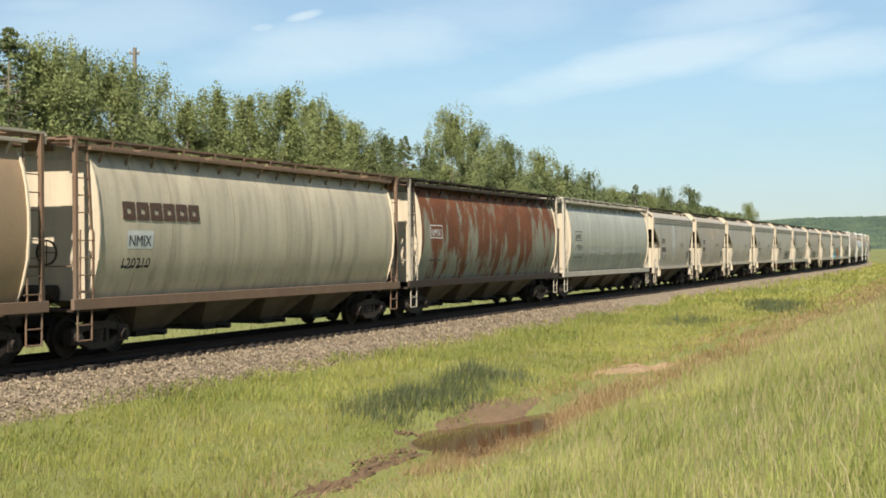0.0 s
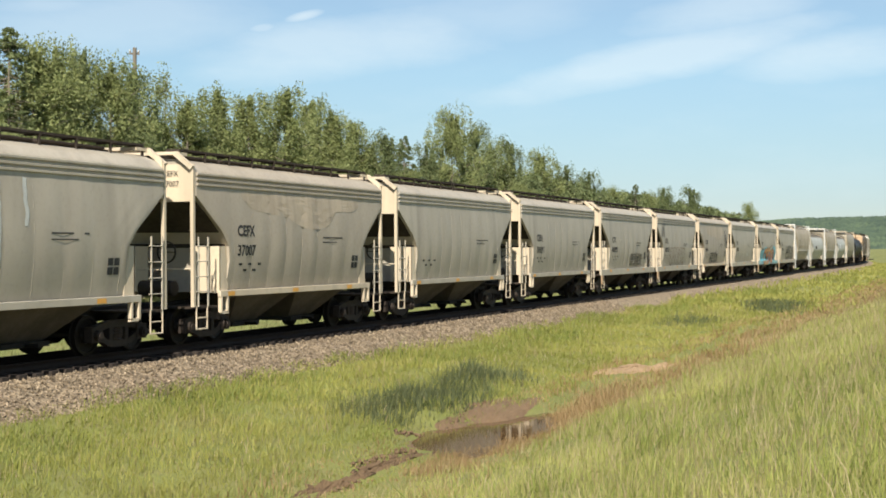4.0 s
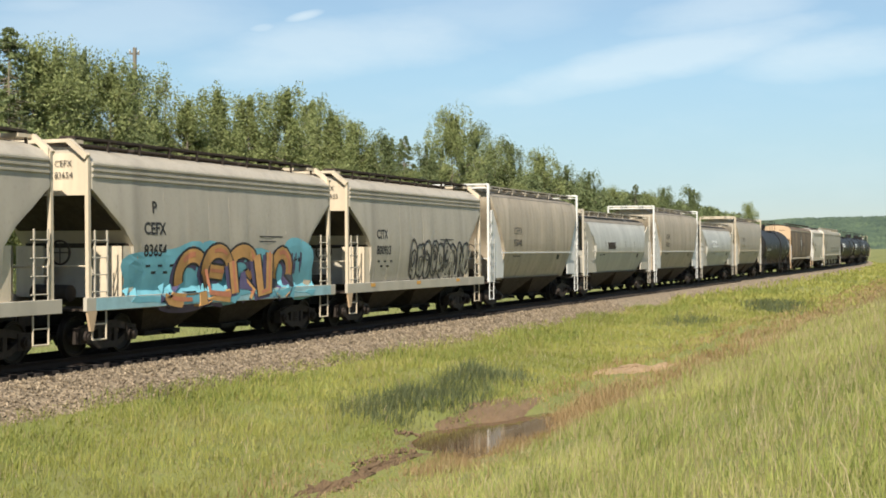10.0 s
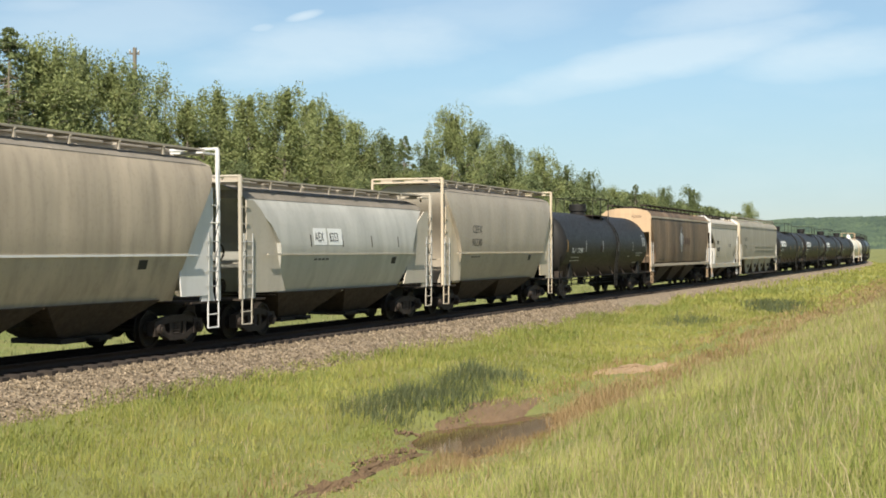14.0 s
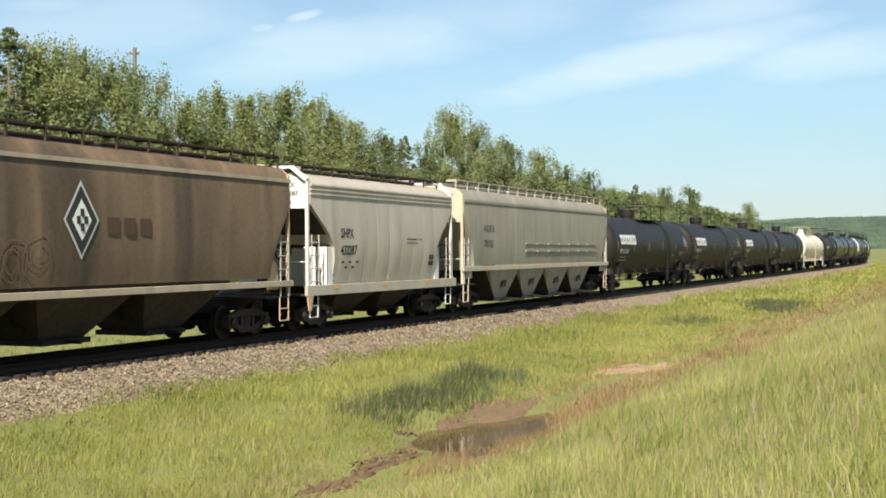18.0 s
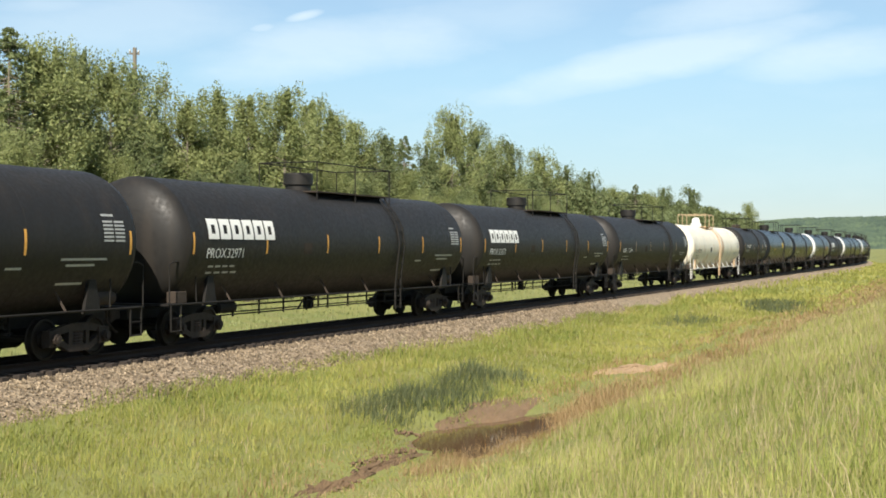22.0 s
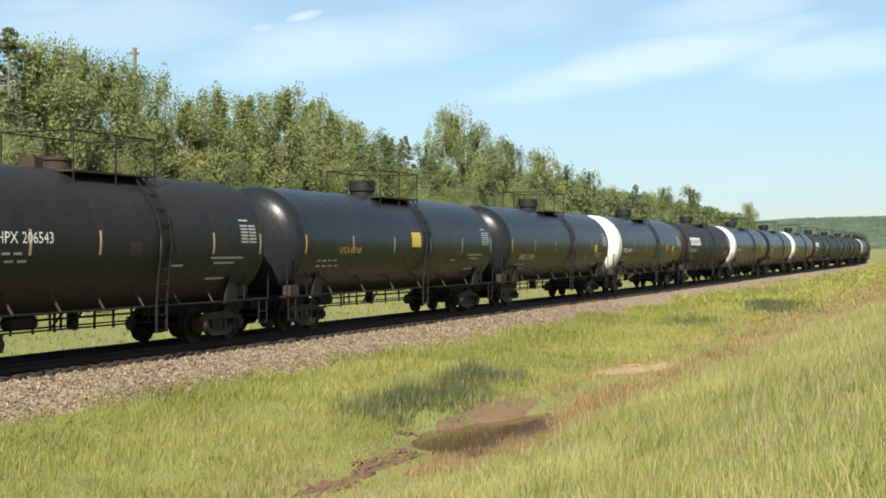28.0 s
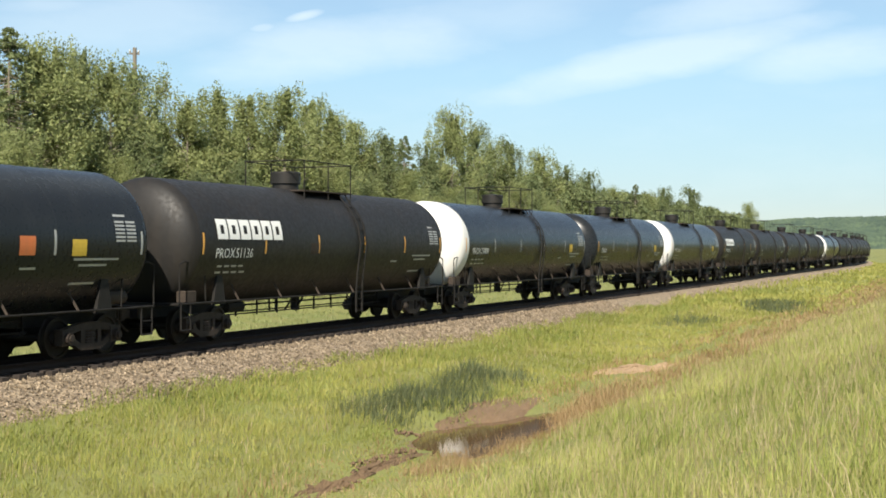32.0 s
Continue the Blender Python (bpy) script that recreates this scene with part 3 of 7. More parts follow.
# pool in the ditch and the bare red mud round it
def blob_sheet(name, cx, cy, rx, ry, z, mat, seed, label, category, lift=None, bump_z=0.0, lean=0.0):
    rng = np.random.default_rng(seed)
    ph = rng.uniform(0, 6.28, 6)
    v, f, rings, n = [], [], 7, 64
    for i in range(rings + 1):
        for k in range(n):
            a = 2 * math.pi * k / n
            e = 1 + sum(0.10 / (j + 1) * math.sin((j + 2) * a + ph[j]) for j in range(6)) * 1.6
            x, y = cx + rx * e * math.cos(a) * i / rings + lean * ry * math.sin(a) * i / rings, cy + ry * e * math.sin(a) * i / rings
            zz = z if lift is None else float(height(x, y)) + lift * (1 - (i / rings) ** 3) - 0.03 * (i == rings) + bump_z * rng.normal()
            v.append((x, y, zz))
    for i in range(rings):
        for k in range(n):
            f.append((i * n + k, i * n + (k + 1) % n, (i + 1) * n + (k + 1) % n, (i + 1) * n + k))
    ob = new(name, mesh_arrays(name, v, f, mat, smooth=True))
    return tagged(ob, label, category, kind="structure")


blob_sheet("water", 10.15, 26.0, 1.7, 4.2, -1.395, M["water"], 5, "shallow pool of muddy red-brown ditch water", "water")
blob_sheet("mud", 9.65, 27.0, 0.85, 3.9, 0, M["soil"], 6, "bare wet red-brown mud along the ditch", "mud", lift=0.035, bump_z=0.012)
blob_sheet("mud", 10.0, 39.6, 0.36, 4.2, 0, M["drysoil"], 9, "dry bare pinkish soil patch in the grass", "mud", lift=0.05, bump_z=0.015, lean=0.12)
blob_sheet("mud", 10.14, 20.4, 0.09, 2.9, 0, M["soil"], 11, "low cut bank of crumbling red-brown earth", "mud", lift=0.03, bump_z=0.035)


def clods():
    """Crumbled earth along the cut bank and the far shore of the pool."""
    rng = np.random.default_rng(21)
    n = 480
    q = rng.random(n)
    low = rng.random(n) < 0.6
    s = np.where(low, 17.5 + 5.3 * q, 24.2 + 5.2 * q)
    w = np.where(low, 10.12 + 0.10 * np.sin(s * 1.1) + 0.06 * np.sin(s * 3.3), 9.05 + 0.12 * np.sin(s * 1.5)) + rng.normal(0, 0.07, n)
    r = rng.uniform(0.012, 0.05, n)
    z = height(w, s)
    base = np.array([(1, 0, 0), (-1, 0, 0), (0, 1, 0), (0, -1, 0), (0, 0, 1), (0, 0, -1)], float)
    faces = np.array([(0, 2, 4), (2, 1, 4), (1, 3, 4), (3, 0, 4), (2, 0, 5), (1, 2, 5), (3, 1, 5), (0, 3, 5)])
    v = base[None] * (r[:, None, None] * rng.uniform(0.6, 1.4, (n, 6, 1))) + rng.normal(0, 0.3, (n, 6, 3)) * r[:, None, None]
    v += np.stack([w, s, z + r * 0.5], -1)[:, None, :]
    f = faces[None] + (np.arange(n) * 6)[:, None, None]
    ob = new("earth_clods", mesh_arrays("earth_clods", v.reshape(-1, 3), f.reshape(-1, 3), M["darksoil"]))
    tagged(ob, "crumbled dark brown earth clods along the ditch edge", "soil", kind="stuff")


clods()

# ---- grass ----
def grass(name, label, mat, n, s_range, w_range, tall, wide, seed, power=2.0, keep=None, clump=0.5, lean=0.35):
    """Blades as bent slips, denser near by."""
    rng = np.random.default_rng(seed)
    s = s_range[0] + (s_range[1] - s_range[0]) * rng.random(n) ** power
    w = rng.uniform(w_range[0], w_range[1], n)
    if keep is not None:
        ok = keep(s, w, rng)
        s, w = s[ok], w[ok]
        n = len(s)
    a = np.clip((s - BEND_AT) / BEND_R, 0, None)
    x = np.where(s <= BEND_AT, w, -BEND_R + (BEND_R + w) * np.cos(a))
    y = np.where(s <= BEND_AT, s, BEND_AT + (BEND_R + w) * np.sin(a))
    z = height(x, y) - 0.02
    on_bed = np.interp(w, [p for p, _ in BED], [q for _, q in BED], left=-9, right=-9)
    z = np.maximum(z, np.where(np.abs(w) < 3.35, on_bed - 0.03, -9))
    tuft = 0.5 + 0.5 * np.sin(x * 2.1 + 1.3 * np.sin(y * 1.1)) * np.cos(y * 1.7 + np.sin(x * 2.7))
    dist = np.hypot(x - 19.7, y)
    shore = 1 - 0.60 * np.exp(-((w - 10.9) / 2.1) ** 4) * np.exp(-((s - 24.5) / 7.0) ** 4)
    h = tall * shore * rng.uniform(0.45, 1.15, n) * (1 - clump + 2 * clump * tuft * rng.random(n))
    b = wide * rng.uniform(0.6, 1.4, n) * (0.55 + dist / 22)
    t = rng.uniform(0, 6.283, n)
    lx, ly = rng.normal(0.02, lean, n) * h, rng.normal(0.10, lean, n) * h
    dx, dy = np.cos(t) * b / 2, np.sin(t) * b / 2
    p = np.stack([x, y, z], -1)
    side = np.stack([dx, dy, 0 * dx], -1)
    mid = p + np.stack([lx * 0.35, ly * 0.35, h * 0.6], -1)
    top = p + np.stack([lx, ly, h], -1)
    v = np.stack([p - side, p + side, mid + side * 0.7, mid - side * 0.7, top], 1).reshape(-1, 3)
    i = np.arange(n)[:, None] * 5
    f = np.concatenate([i + np.array([[0, 1, 2]]), i + np.array([[0, 2, 3]]), i + np.array([[3, 2, 4]])], 0)
    ob = new(name, mesh_arrays(name, v, f, mat))
    return tagged(ob, label, "grass", kind="stuff")


def no_mud(s, w, rng):
    n = len(s)
    wet = np.hypot((w - 10.15) / 1.22, (s - 26.3) / 2.9) < 1 + rng.normal(0, 0.05, n)
    bare = np.hypot((w - 10.05) / 1.5, (s - 27.2) / 4.2) < rng.uniform(0.45, 1.1, n)
    scarp = np.hypot((w - 10.14) / 0.15, (s - 20.4) / 2.9) < rng.uniform(0.0, 1.1, n)
    dry = np.hypot((w - 10.0 - 0.12 * (s - 39.6)) / 0.38, (s - 39.6) / 4.2) < rng.uniform(0.15, 1.05, n)
    tan = (s > 31) & (w > 9.9) & (w < 12.0 + 0.01 * s) & (rng.random(n) < 0.7)
    return ~(wet | bare | dry | scarp | tan)


grass("bank_grass", "tall fresh green grass with pale seed heads on the near bank", M["bankgrass"], 150000, (4.0, 80), (11.2, 20.5), 0.33, 0.0075, 1, 1.7, no_mud, clump=0.6)
grass("bank_grass", "tall fresh green grass on the level top of the bank", M["bankgrass"], 14000, (-14, 80), (20.4, 30), 0.34, 0.012, 18, 1.2, None, clump=0.6)
grass("bank_grass", "tall fresh green grass on the bank", M["bankgrass"], 5000, (-14, 1.2), (11.2, 20.5), 0.34, 0.012, 19, 1.0, None, clump=0.6)
grass("bank_grass", "coarse pale seed stalks on the near bank", M["drygrass"], 2000, (7, 24), (13.0, 20.4), 0.48, 0.007, 23, 1.0, None, clump=0.95, lean=0.4)
grass("bank_grass", "coarse dark green tussocks on the near bank", M["lush"], 12000, (7, 26), (12.5, 20.4), 0.46, 0.012, 24, 1.0,
      lambda s, w, r: np.sin(s * 1.9 + 2 * np.sin(w * 1.3)) * np.cos(w * 1.7 - s * 0.6) > 0.35 + 0.3 * r.random(len(s)), clump=0.6, lean=0.4)
grass("bank_grass", "dry straw-coloured grass stems among the green", M["drygrass"], 56000, (6.0, 120), (10.8, 20.5), 0.44, 0.0055, 2, 1.3, no_mud, lean=0.25)
grass("meadow_grass", "yellow-green meadow grass on the railway slope", M["grass"], 150000, (8, 100), (2.5, 11.3), 0.25, 0.008, 3, 1.6,
      lambda s, w, r: no_mud(s, w, r) & (w > 2.55 + 0.35 * r.random(len(s)) + 0.10 * np.sin(s * 0.7) + 0.08 * np.sin(s * 2.3)), clump=0.55)
grass("meadow_grass", "lush green grass along the foot of the ballast", M["lush"], 34000, (8, 110), (2.6, 5.2), 0.30, 0.009, 33, 1.5,
      lambda s, w, r: (w > 2.66 + 0.10 * np.sin(s * 0.7) + 0.08 * np.sin(s * 2.3)) & (np.sin(s * 0.55 + 1.2 * np.sin(w * 1.1)) + 0.8 * np.cos(w * 1.9 + s * 0.23) > 1.6 * r.random(len(s)) - 1.0), clump=0.6)
grass("meadow_grass", "bleached dry stems in the meadow grass", M["drygrass"], 14000, (8, 90), (3.2, 10.5), 0.24, 0.008, 13, 1.6, no_mud, clump=0.9)
grass("bank_grass", "tawny dry grass drifts on the upper bank", M["reddry"], 52000, (30, 150), (10.6, 15.0), 0.36, 0.010, 16, 1.3,
      lambda s, w, r: (np.sin(s * 0.31 + w * 0.9) + np.sin(w * 2.3 - s * 0.13) > np.where(w < 12.6, -0.9, 0.1) - 0.8 * r.random(len(s))) & (w < 11.9 + 0.05 * (s - 28)), clump=0.8)
grass("far_grass", "yellow-green grass along the far part of the line", M["grass"], 56000, (80, 330), (2.4, 40), 0.40, 0.020, 4, 1.5)
grass("verge_grass", "pale green grass beyond the railway line", M["verge"], 42000, (10, 260), (-22, -2.9), 0.22, 0.018, 5, 1.6)
grass("ditch_grass", "reddish-brown dry grass along the ditch", M["reddry"], 40000, (14, 160), (9.2, 12.8), 0.26, 0.010, 6, 1.3,
      lambda s, w, r: no_mud(s, w, r) & ((s > 29) | (r.random(len(s)) < 0.7)))


grass("ditch_grass", "thin reddish-brown grass leaning over the pool's edge", M["reddry"], 16000, (20.5, 32.0), (10.6, 12.6), 0.62, 0.006, 41, 1.0,
      lambda s, w, r: (np.hypot((w - 10.15) / 1.30, (s - 26.3) / 3.1) > 0.86 + 0.2 * r.random(len(s))) & (w < 11.0 + 1.3 * r.random(len(s))), clump=0.7)
grass("ditch_grass", "reddish dead stems standing in the shallow pool", M["reddry"], 3000, (22.8, 29.8), (10.2, 11.6), 0.55, 0.006, 42, 1.0,
      lambda s, w, r: np.sin(s * 2.3 + np.sin(w * 4)) + (w - 10.9) * 1.5 > r.random(len(s)) - 0.2, clump=0.8)
grass("ditch_grass", "short green grass creeping over the muddy shore", M["lush"], 7000, (22.0, 31.5), (8.2, 9.7), 0.20, 0.008, 43, 1.0,
      lambda s, w, r: np.sin(s * 1.7 + 2 * w) + np.cos(w * 5.0 - s * 0.8) > 1.6 * r.random(len(s)) - 0.6, clump=0.7)


def sedge_keep(s, w, r):
    n = len(s)
    a = np.hypot((w - 7.9) / 1.3, (s - 28.0) / 3.2) < 0.45 + 0.75 * r.random(n)
    b = np.hypot((w - 8.4) / 2.5, (s - 82.5 + 0.8 * (w - 8.4)) / 5.5) < 0.15 + 0.95 * r.random(n)
    b &= r.random(n) < 0.7
    e = (np.hypot((w - 7.2) / 1.3, (s - 62) / 5.0) < 0.10 + 0.95 * r.random(n)) & (r.random(n) < 0.2)
    c = np.hypot((w - 5.0) / 0.5, (s - 13.6) / 1.2) < 0.6 + 0.6 * r.random(n)
    d = np.hypot((w - 7.6) / 1.5, (s - 33.0) / 2.2) < 0.25 + 0.75 * r.random(n)
    return (a | b | c | d | e) & no_mud(s, w, r)


grass("sedge", "dark green sedge clumps beside the ditch", M["sedge"], 165000, (10, 92), (4, 11.2), 0.50, 0.009, 7, 1.2, sedge_keep, lean=0.3)

# ---- trees ----
def leaf_cloud(rng, centres, radii, per, size, flat=0.75):
    n = len(centres) * per
    c = np.repeat(np.asarray(centres), per, 0)
    r = np.repeat(np.asarray(radii), per)
    d = rng.normal(0, 1, (n, 3))
    d /= np.linalg.norm(d, axis=1)[:, None]
    p = c + d * (r * rng.random(n) ** 0.45)[:, None] * np.array([1, 1, flat])
    u = rng.normal(0, 1, (n, 3))
    u /= np.linalg.norm(u, axis=1)[:, None]
    k = np.cross(u, d + rng.normal(0, 0.6, (n, 3)))
    k /= np.linalg.norm(k, axis=1)[:, None] + 1e-6
    sz = size * rng.uniform(0.6, 1.4, n)[:, None]
    v = np.stack([p - u * sz, p + k * sz * 0.8, p + u * sz], 1).reshape(-1, 3)
    return v, np.arange(n * 3).reshape(-1, 3)


def aspen(seed, h, mat, spread=0.22, sparse=1.0, per=118, leaf=0.0076):
    rng = np.random.default_rng(seed)
    bm = bmesh.new()
    lean = rng.normal(0, 0.02 * h, 2)
    at = lambda q: Vector((lean[0] * q * q, lean[1] * q * q, h * q))
    for q in (0.0, 0.2, 0.4, 0.6, 0.8):
        tube(bm, at(q), at(q + 0.2), 0.013 * h * (1.05 - q), 7, 0.013 * h * (0.85 - q), caps=False)
    centres, radii = [], []
    for k in range(int(104 * sparse)):
        q = rng.uniform(0.12, 0.97)
        a = rng.uniform(0, 6.283)
        reach = spread * h * (math.sin(math.pi * min(1, (q - 0.08) / 0.98)) ** 0.7) * rng.uniform(0.35, 1.08)
        p = at(q)
        e = p + Vector((math.cos(a) * reach, math.sin(a) * reach, reach * rng.uniform(0.2, 0.8)))
        if e.z > h:
            e.z = h
        tube(bm, p, e, 0.0035 * h * (1.2 - q), 4, 0.001 * h, caps=False)
        centres.append(tuple(e)), radii.append(h * rng.uniform(0.030, 0.062))
    for q in (0.84, 0.88, 0.92, 0.96, 1.0):
        centres.append(tuple(at(q))), radii.append(h * (0.035 - 0.02 * (q - 0.84) / 0.16))
    for k in range(int(16 * sparse)):            # upright leader shoots round the top
        a, q = rng.uniform(0, 6.283), rng.uniform(0.62, 0.93)
        reach = spread * h * (1.02 - q) * rng.uniform(0.8, 1.7)
        for j in range(3):
            centres.append((math.cos(a) * reach, math.sin(a) * reach, h * (q + 0.03 * j))), radii.append(h * (0.024 - 0.005 * j))
    trunk = finish(bm, "trunk", M["bark"], smooth=50)
    v, f = leaf_cloud(rng, centres, radii, per, leaf * h, 1.9)
    crown = mesh_arrays("crown", v, f, mat)
    return trunk, crown


def spruce(seed, h, mat):
    rng = np.random.default_rng(seed)
    bm = bmesh.new()
    tube(bm, (0, 0, 0), (0, 0, h), 0.012 * h, 7, 0.001 * h)
    centres, radii = [], []
    for k in range(330):
        q = rng.uniform(0.06, 1.0)
        a = rng.uniform(0, 6.283)
        reach = 0.22 * h * (1 - q) ** 0.55 * rng.uniform(0.3, 1.05) + 0.004 * h
        e = Vector((math.cos(a) * reach, math.sin(a) * reach, h * q - 0.25 * reach))
        tube(bm, (0, 0, h * q), e, 0.002 * h, 4, 0.0008 * h, caps=False)
        centres.append(tuple(e)), radii.append(h * (0.010 + 0.024 * (1 - q)))
    trunk = finish(bm, "trunk", M["bark"], smooth=50)
    v, f = leaf_cloud(rng, centres, radii, 50, 0.0070 * h, 0.6)
    return trunk, mesh_arrays("crown", v, f, mat)


def bush(seed, h, mat):
    rng = np.random.default_rng(seed)
    bm = bmesh.new()
    centres, radii = [], []
    for k in range(16):
        a, r = rng.uniform(0, 6.283), h * 0.5 * rng.random() ** 0.5
        e = Vector((math.cos(a) * r, math.sin(a) * r, h * rng.uniform(0.3, 0.95)))
        tube(bm, (e.x * 0.2, e.y * 0.2, 0), e, 0.012 * h, 4, 0.004 * h, caps=False)
        centres.append(tuple(e)), radii.append(h * rng.uniform(0.16, 0.26))
    trunk = finish(bm, "trunk", M["bark"])
    v, f = leaf_cloud(rng, centres, radii, 90, 0.026 * h)
    return trunk, mesh_arrays("crown", v, f, mat)


KINDS = {"aspen": [aspen(20 + k, 10.0, M["leaf"] if k % 2 else M["leafdark"], 0.13 + 0.013 * k) for k in range(6)],
         "far_aspen": [aspen(30 + k, 10.0, M["leaf"] if k % 2 else M["leafdark"], 0.13 + 0.015 * k, 0.9, 70, 0.0145) for k in range(4)],
         "sparse": [aspen(40, 10.0, M["leaf"], 0.10, 0.5, 30)],
         "spruce": [spruce(50 + k, 10.0, M["leafdark"]) for k in range(2)],
         "bush": [bush(60 + k, 3.0, M["leaf"]) for k in range(3)]}
TREE_TEXT = {"aspen": ("aspen_tree", "leafy green aspen at the edge of the wood", "tree"), "far_aspen": ("aspen_tree", "leafy green aspen deep in the wood", "tree"), "sparse": ("aspen_tree", "thin aspen with a sparse pale crown", "tree"),
             "spruce": ("spruce_tree", "dark green pointed spruce among the aspens", "tree"), "bush": ("bush", "low green willow bush at the wood's edge", "bush")}
rt = random.Random(5)


def plant(kind, s, w, h, base=10.0):
    k = rt.randrange(len(KINDS[kind]))
    x, y, _, _ = on_line(s, w)
    name, label, cat = TREE_TEXT[kind]
    root = tagged(new(name), label, cat, "trees of the wood")
    root.location, root.rotation_euler = (x, y, float(height(x, y)) - 0.1), (0, 0, rt.uniform(0, 6.28))
    wide = h / base * rt.uniform(0.9, 1.15)
    root.scale = (wide, wide, h / base * 0.98)
    for nm, me in zip(("trunk", "crown"), KINDS[kind][k]):
        ob = new(nm, me)
        ob.parent = root


plant("spruce", 52.9, -24.5, 13.5)
plant("aspen", 54.8, -24.5, 12.5)
plant("aspen", 56.5, -24.5, 12.8)
plant("aspen", 60.4, -26.0, 13.3)
plant("aspen", 61.1, -24.5, 12.8)
plant("aspen", 67.5, -27.5, 13.2)
plant("sparse", 70.5, -27.5, 13.5)
plant("aspen", 71.0, -26.0, 11.9)
plant("aspen", 74.7, -26.0, 12.7)
plant("aspen", 80.8, -27.5, 13.0)
plant("aspen", 80.6, -24.5, 13.3)
plant("aspen", 90.0, -27.5, 13.7)
plant("aspen", 88.3, -24.5, 12.7)
plant("aspen", 97.9, -27.5, 12.9)
plant("aspen", 101.1, -27.5, 11.4)
plant("aspen", 98.5, -24.5, 11.8)
plant("spruce", 104.8, -26.0, 12.4)
plant("aspen", 114.1, -27.5, 11.8)
plant("aspen", 115.9, -26.0, 15.0)
plant("aspen", 125.1, -27.5, 14.6)
plant("aspen", 130.9, -27.5, 13.6)
plant("aspen", 132.9, -26.0, 13.9)
plant("aspen", 147.3, -27.5, 13.4)
plant("aspen", 152.4, -26.0, 12.4)
plant("aspen", 167.6, -27.5, 12.4)
plant("aspen", 174.7, -26.0, 10.4)
plant("spruce", 181.2, -24.5, 11.7)
plant("aspen", 189.7, -24.5, 10.6)
plant("aspen", 205.7, -26.0, 11.9)
plant("aspen", 216.2, -26.0, 10.3)
plant("aspen", 229.6, -26.0, 12.9)
plant("aspen", 248.5, -26.0, 10.3)
plant("aspen", 263.5, -26.0, 9.6)
plant("aspen", 338.0, -26.0, 13.4)
plant("spruce", 318.0, -27.0, 11.2)


def crown_line(s):
    """How high the wood stands along the line."""
    return float(np.interp(s, [40, 55, 75, 92, 105, 118, 124, 140, 160, 200, 250, 330], [11.6, 11.3, 10.0, 10.8, 10.2, 8.8, 10.8, 10.6, 10.2, 10.4, 10.2, 9.6]))


s = 38.0
while s < 142:
    for w, lo, hi in ((-20.0, 0.50, 0.70), (-22.5, 0.68, 0.86), (-25.5, 0.82, 0.96), (-30.0, 0.94, 1.08)):
        plant("spruce" if rt.random() < 0.13 else "aspen" if w > -24 else "far_aspen", s + rt.uniform(-1.0, 1.0), w - rt.uniform(0, 2.6), crown_line(s) * rt.uniform(lo, hi))
    s += 2.5


def far_wood():
    """The wood far down the line, where single trees merge."""
    protos = [aspen(70 + k, 10.0, M["leaf"], 0.14 + 0.015 * k, 0.75, 24, 0.026) for k in range(3)]
    for layer, mat in ((0, M["bark"]), (1, M["leafdark"])):
        vs, fs, base, rng = [], [], 0, random.Random(17)
        s = 142.0
        while s < 330:
            for w, lo, hi in ((-20.0, 0.5, 0.72), (-22.5, 0.7, 0.9), (-26.0, 0.85, 1.0), (-30.5, 0.92, 1.08)):
                k, ds, dw, q, turn = rng.randrange(3), rng.uniform(-1.3, 1.3), rng.uniform(0, 2.6), rng.uniform(lo, hi), rng.uniform(0, 6.28)
                me = protos[k][layer]
                x, y, _, _ = on_line(s + ds, w - dw)
                size = crown_line(s) * q / 10.0
                co = np.empty(len(me.vertices) * 3)
                me.vertices.foreach_get("co", co)
                co = co.reshape(-1, 3) * size
                c, n = math.cos(turn), math.sin(turn)
                vs.append(np.stack([co[:, 0] * c - co[:, 1] * n + x, co[:, 0] * n + co[:, 1] * c + y, co[:, 2] + float(height(x, y)) - 0.1], -1))
                if layer:
                    idx = np.arange(len(co)).reshape(-1, 3)
                else:
                    idx = np.array([tuple(p.vertices) for p in me.polygons])
                fs.append(idx + base)
                base += len(co)
            s += 3.4
        ob = new("far_wood", mesh_arrays("far_wood", np.concatenate(vs), np.concatenate(fs), mat))
        tagged(ob, "far green aspen wood along the railway line" if layer else "pale trunks of the far aspen wood", "wood", kind="stuff")


far_wood()
for s in np.arange(36, 290, 3.6):
    plant("bush", s + rt.uniform(-2, 2), -17.6 - rt.uniform(0, 2.2), rt.uniform(2.0, 3.8), 3.0)


def pole(s, w, h):
    x, y, _, _ = on_line(s, w)
    p = thing("utility_pole", None, None, "weathered wooden utility pole rising above the trees", "utility pole", at=pose(x, y, float(height(x, y)) - 0.2, 0, 0, 35))
    part("shaft", lambda bm: tube(bm, (0, 0, 0), (0, 0, h), 0.17, 10, 0.12), M["pole"], p)
    part("crossarm", lambda bm: box(bm, -0.36, 0.30, 0.1, 0.18, h - 0.42, h - 0.30), M["pole"], p)
    for a in (-0.3, 0.24):
        part("insulator", lambda bm: lathe(bm, [(h - 0.30, 0.04), (h - 0.22, 0.07), (h - 0.16, 0.05), (h - 0.10, 0.02)], 8, "Z", a, 0.15), M["galv"], p)


pole(71.3, -30.0, 15.3)


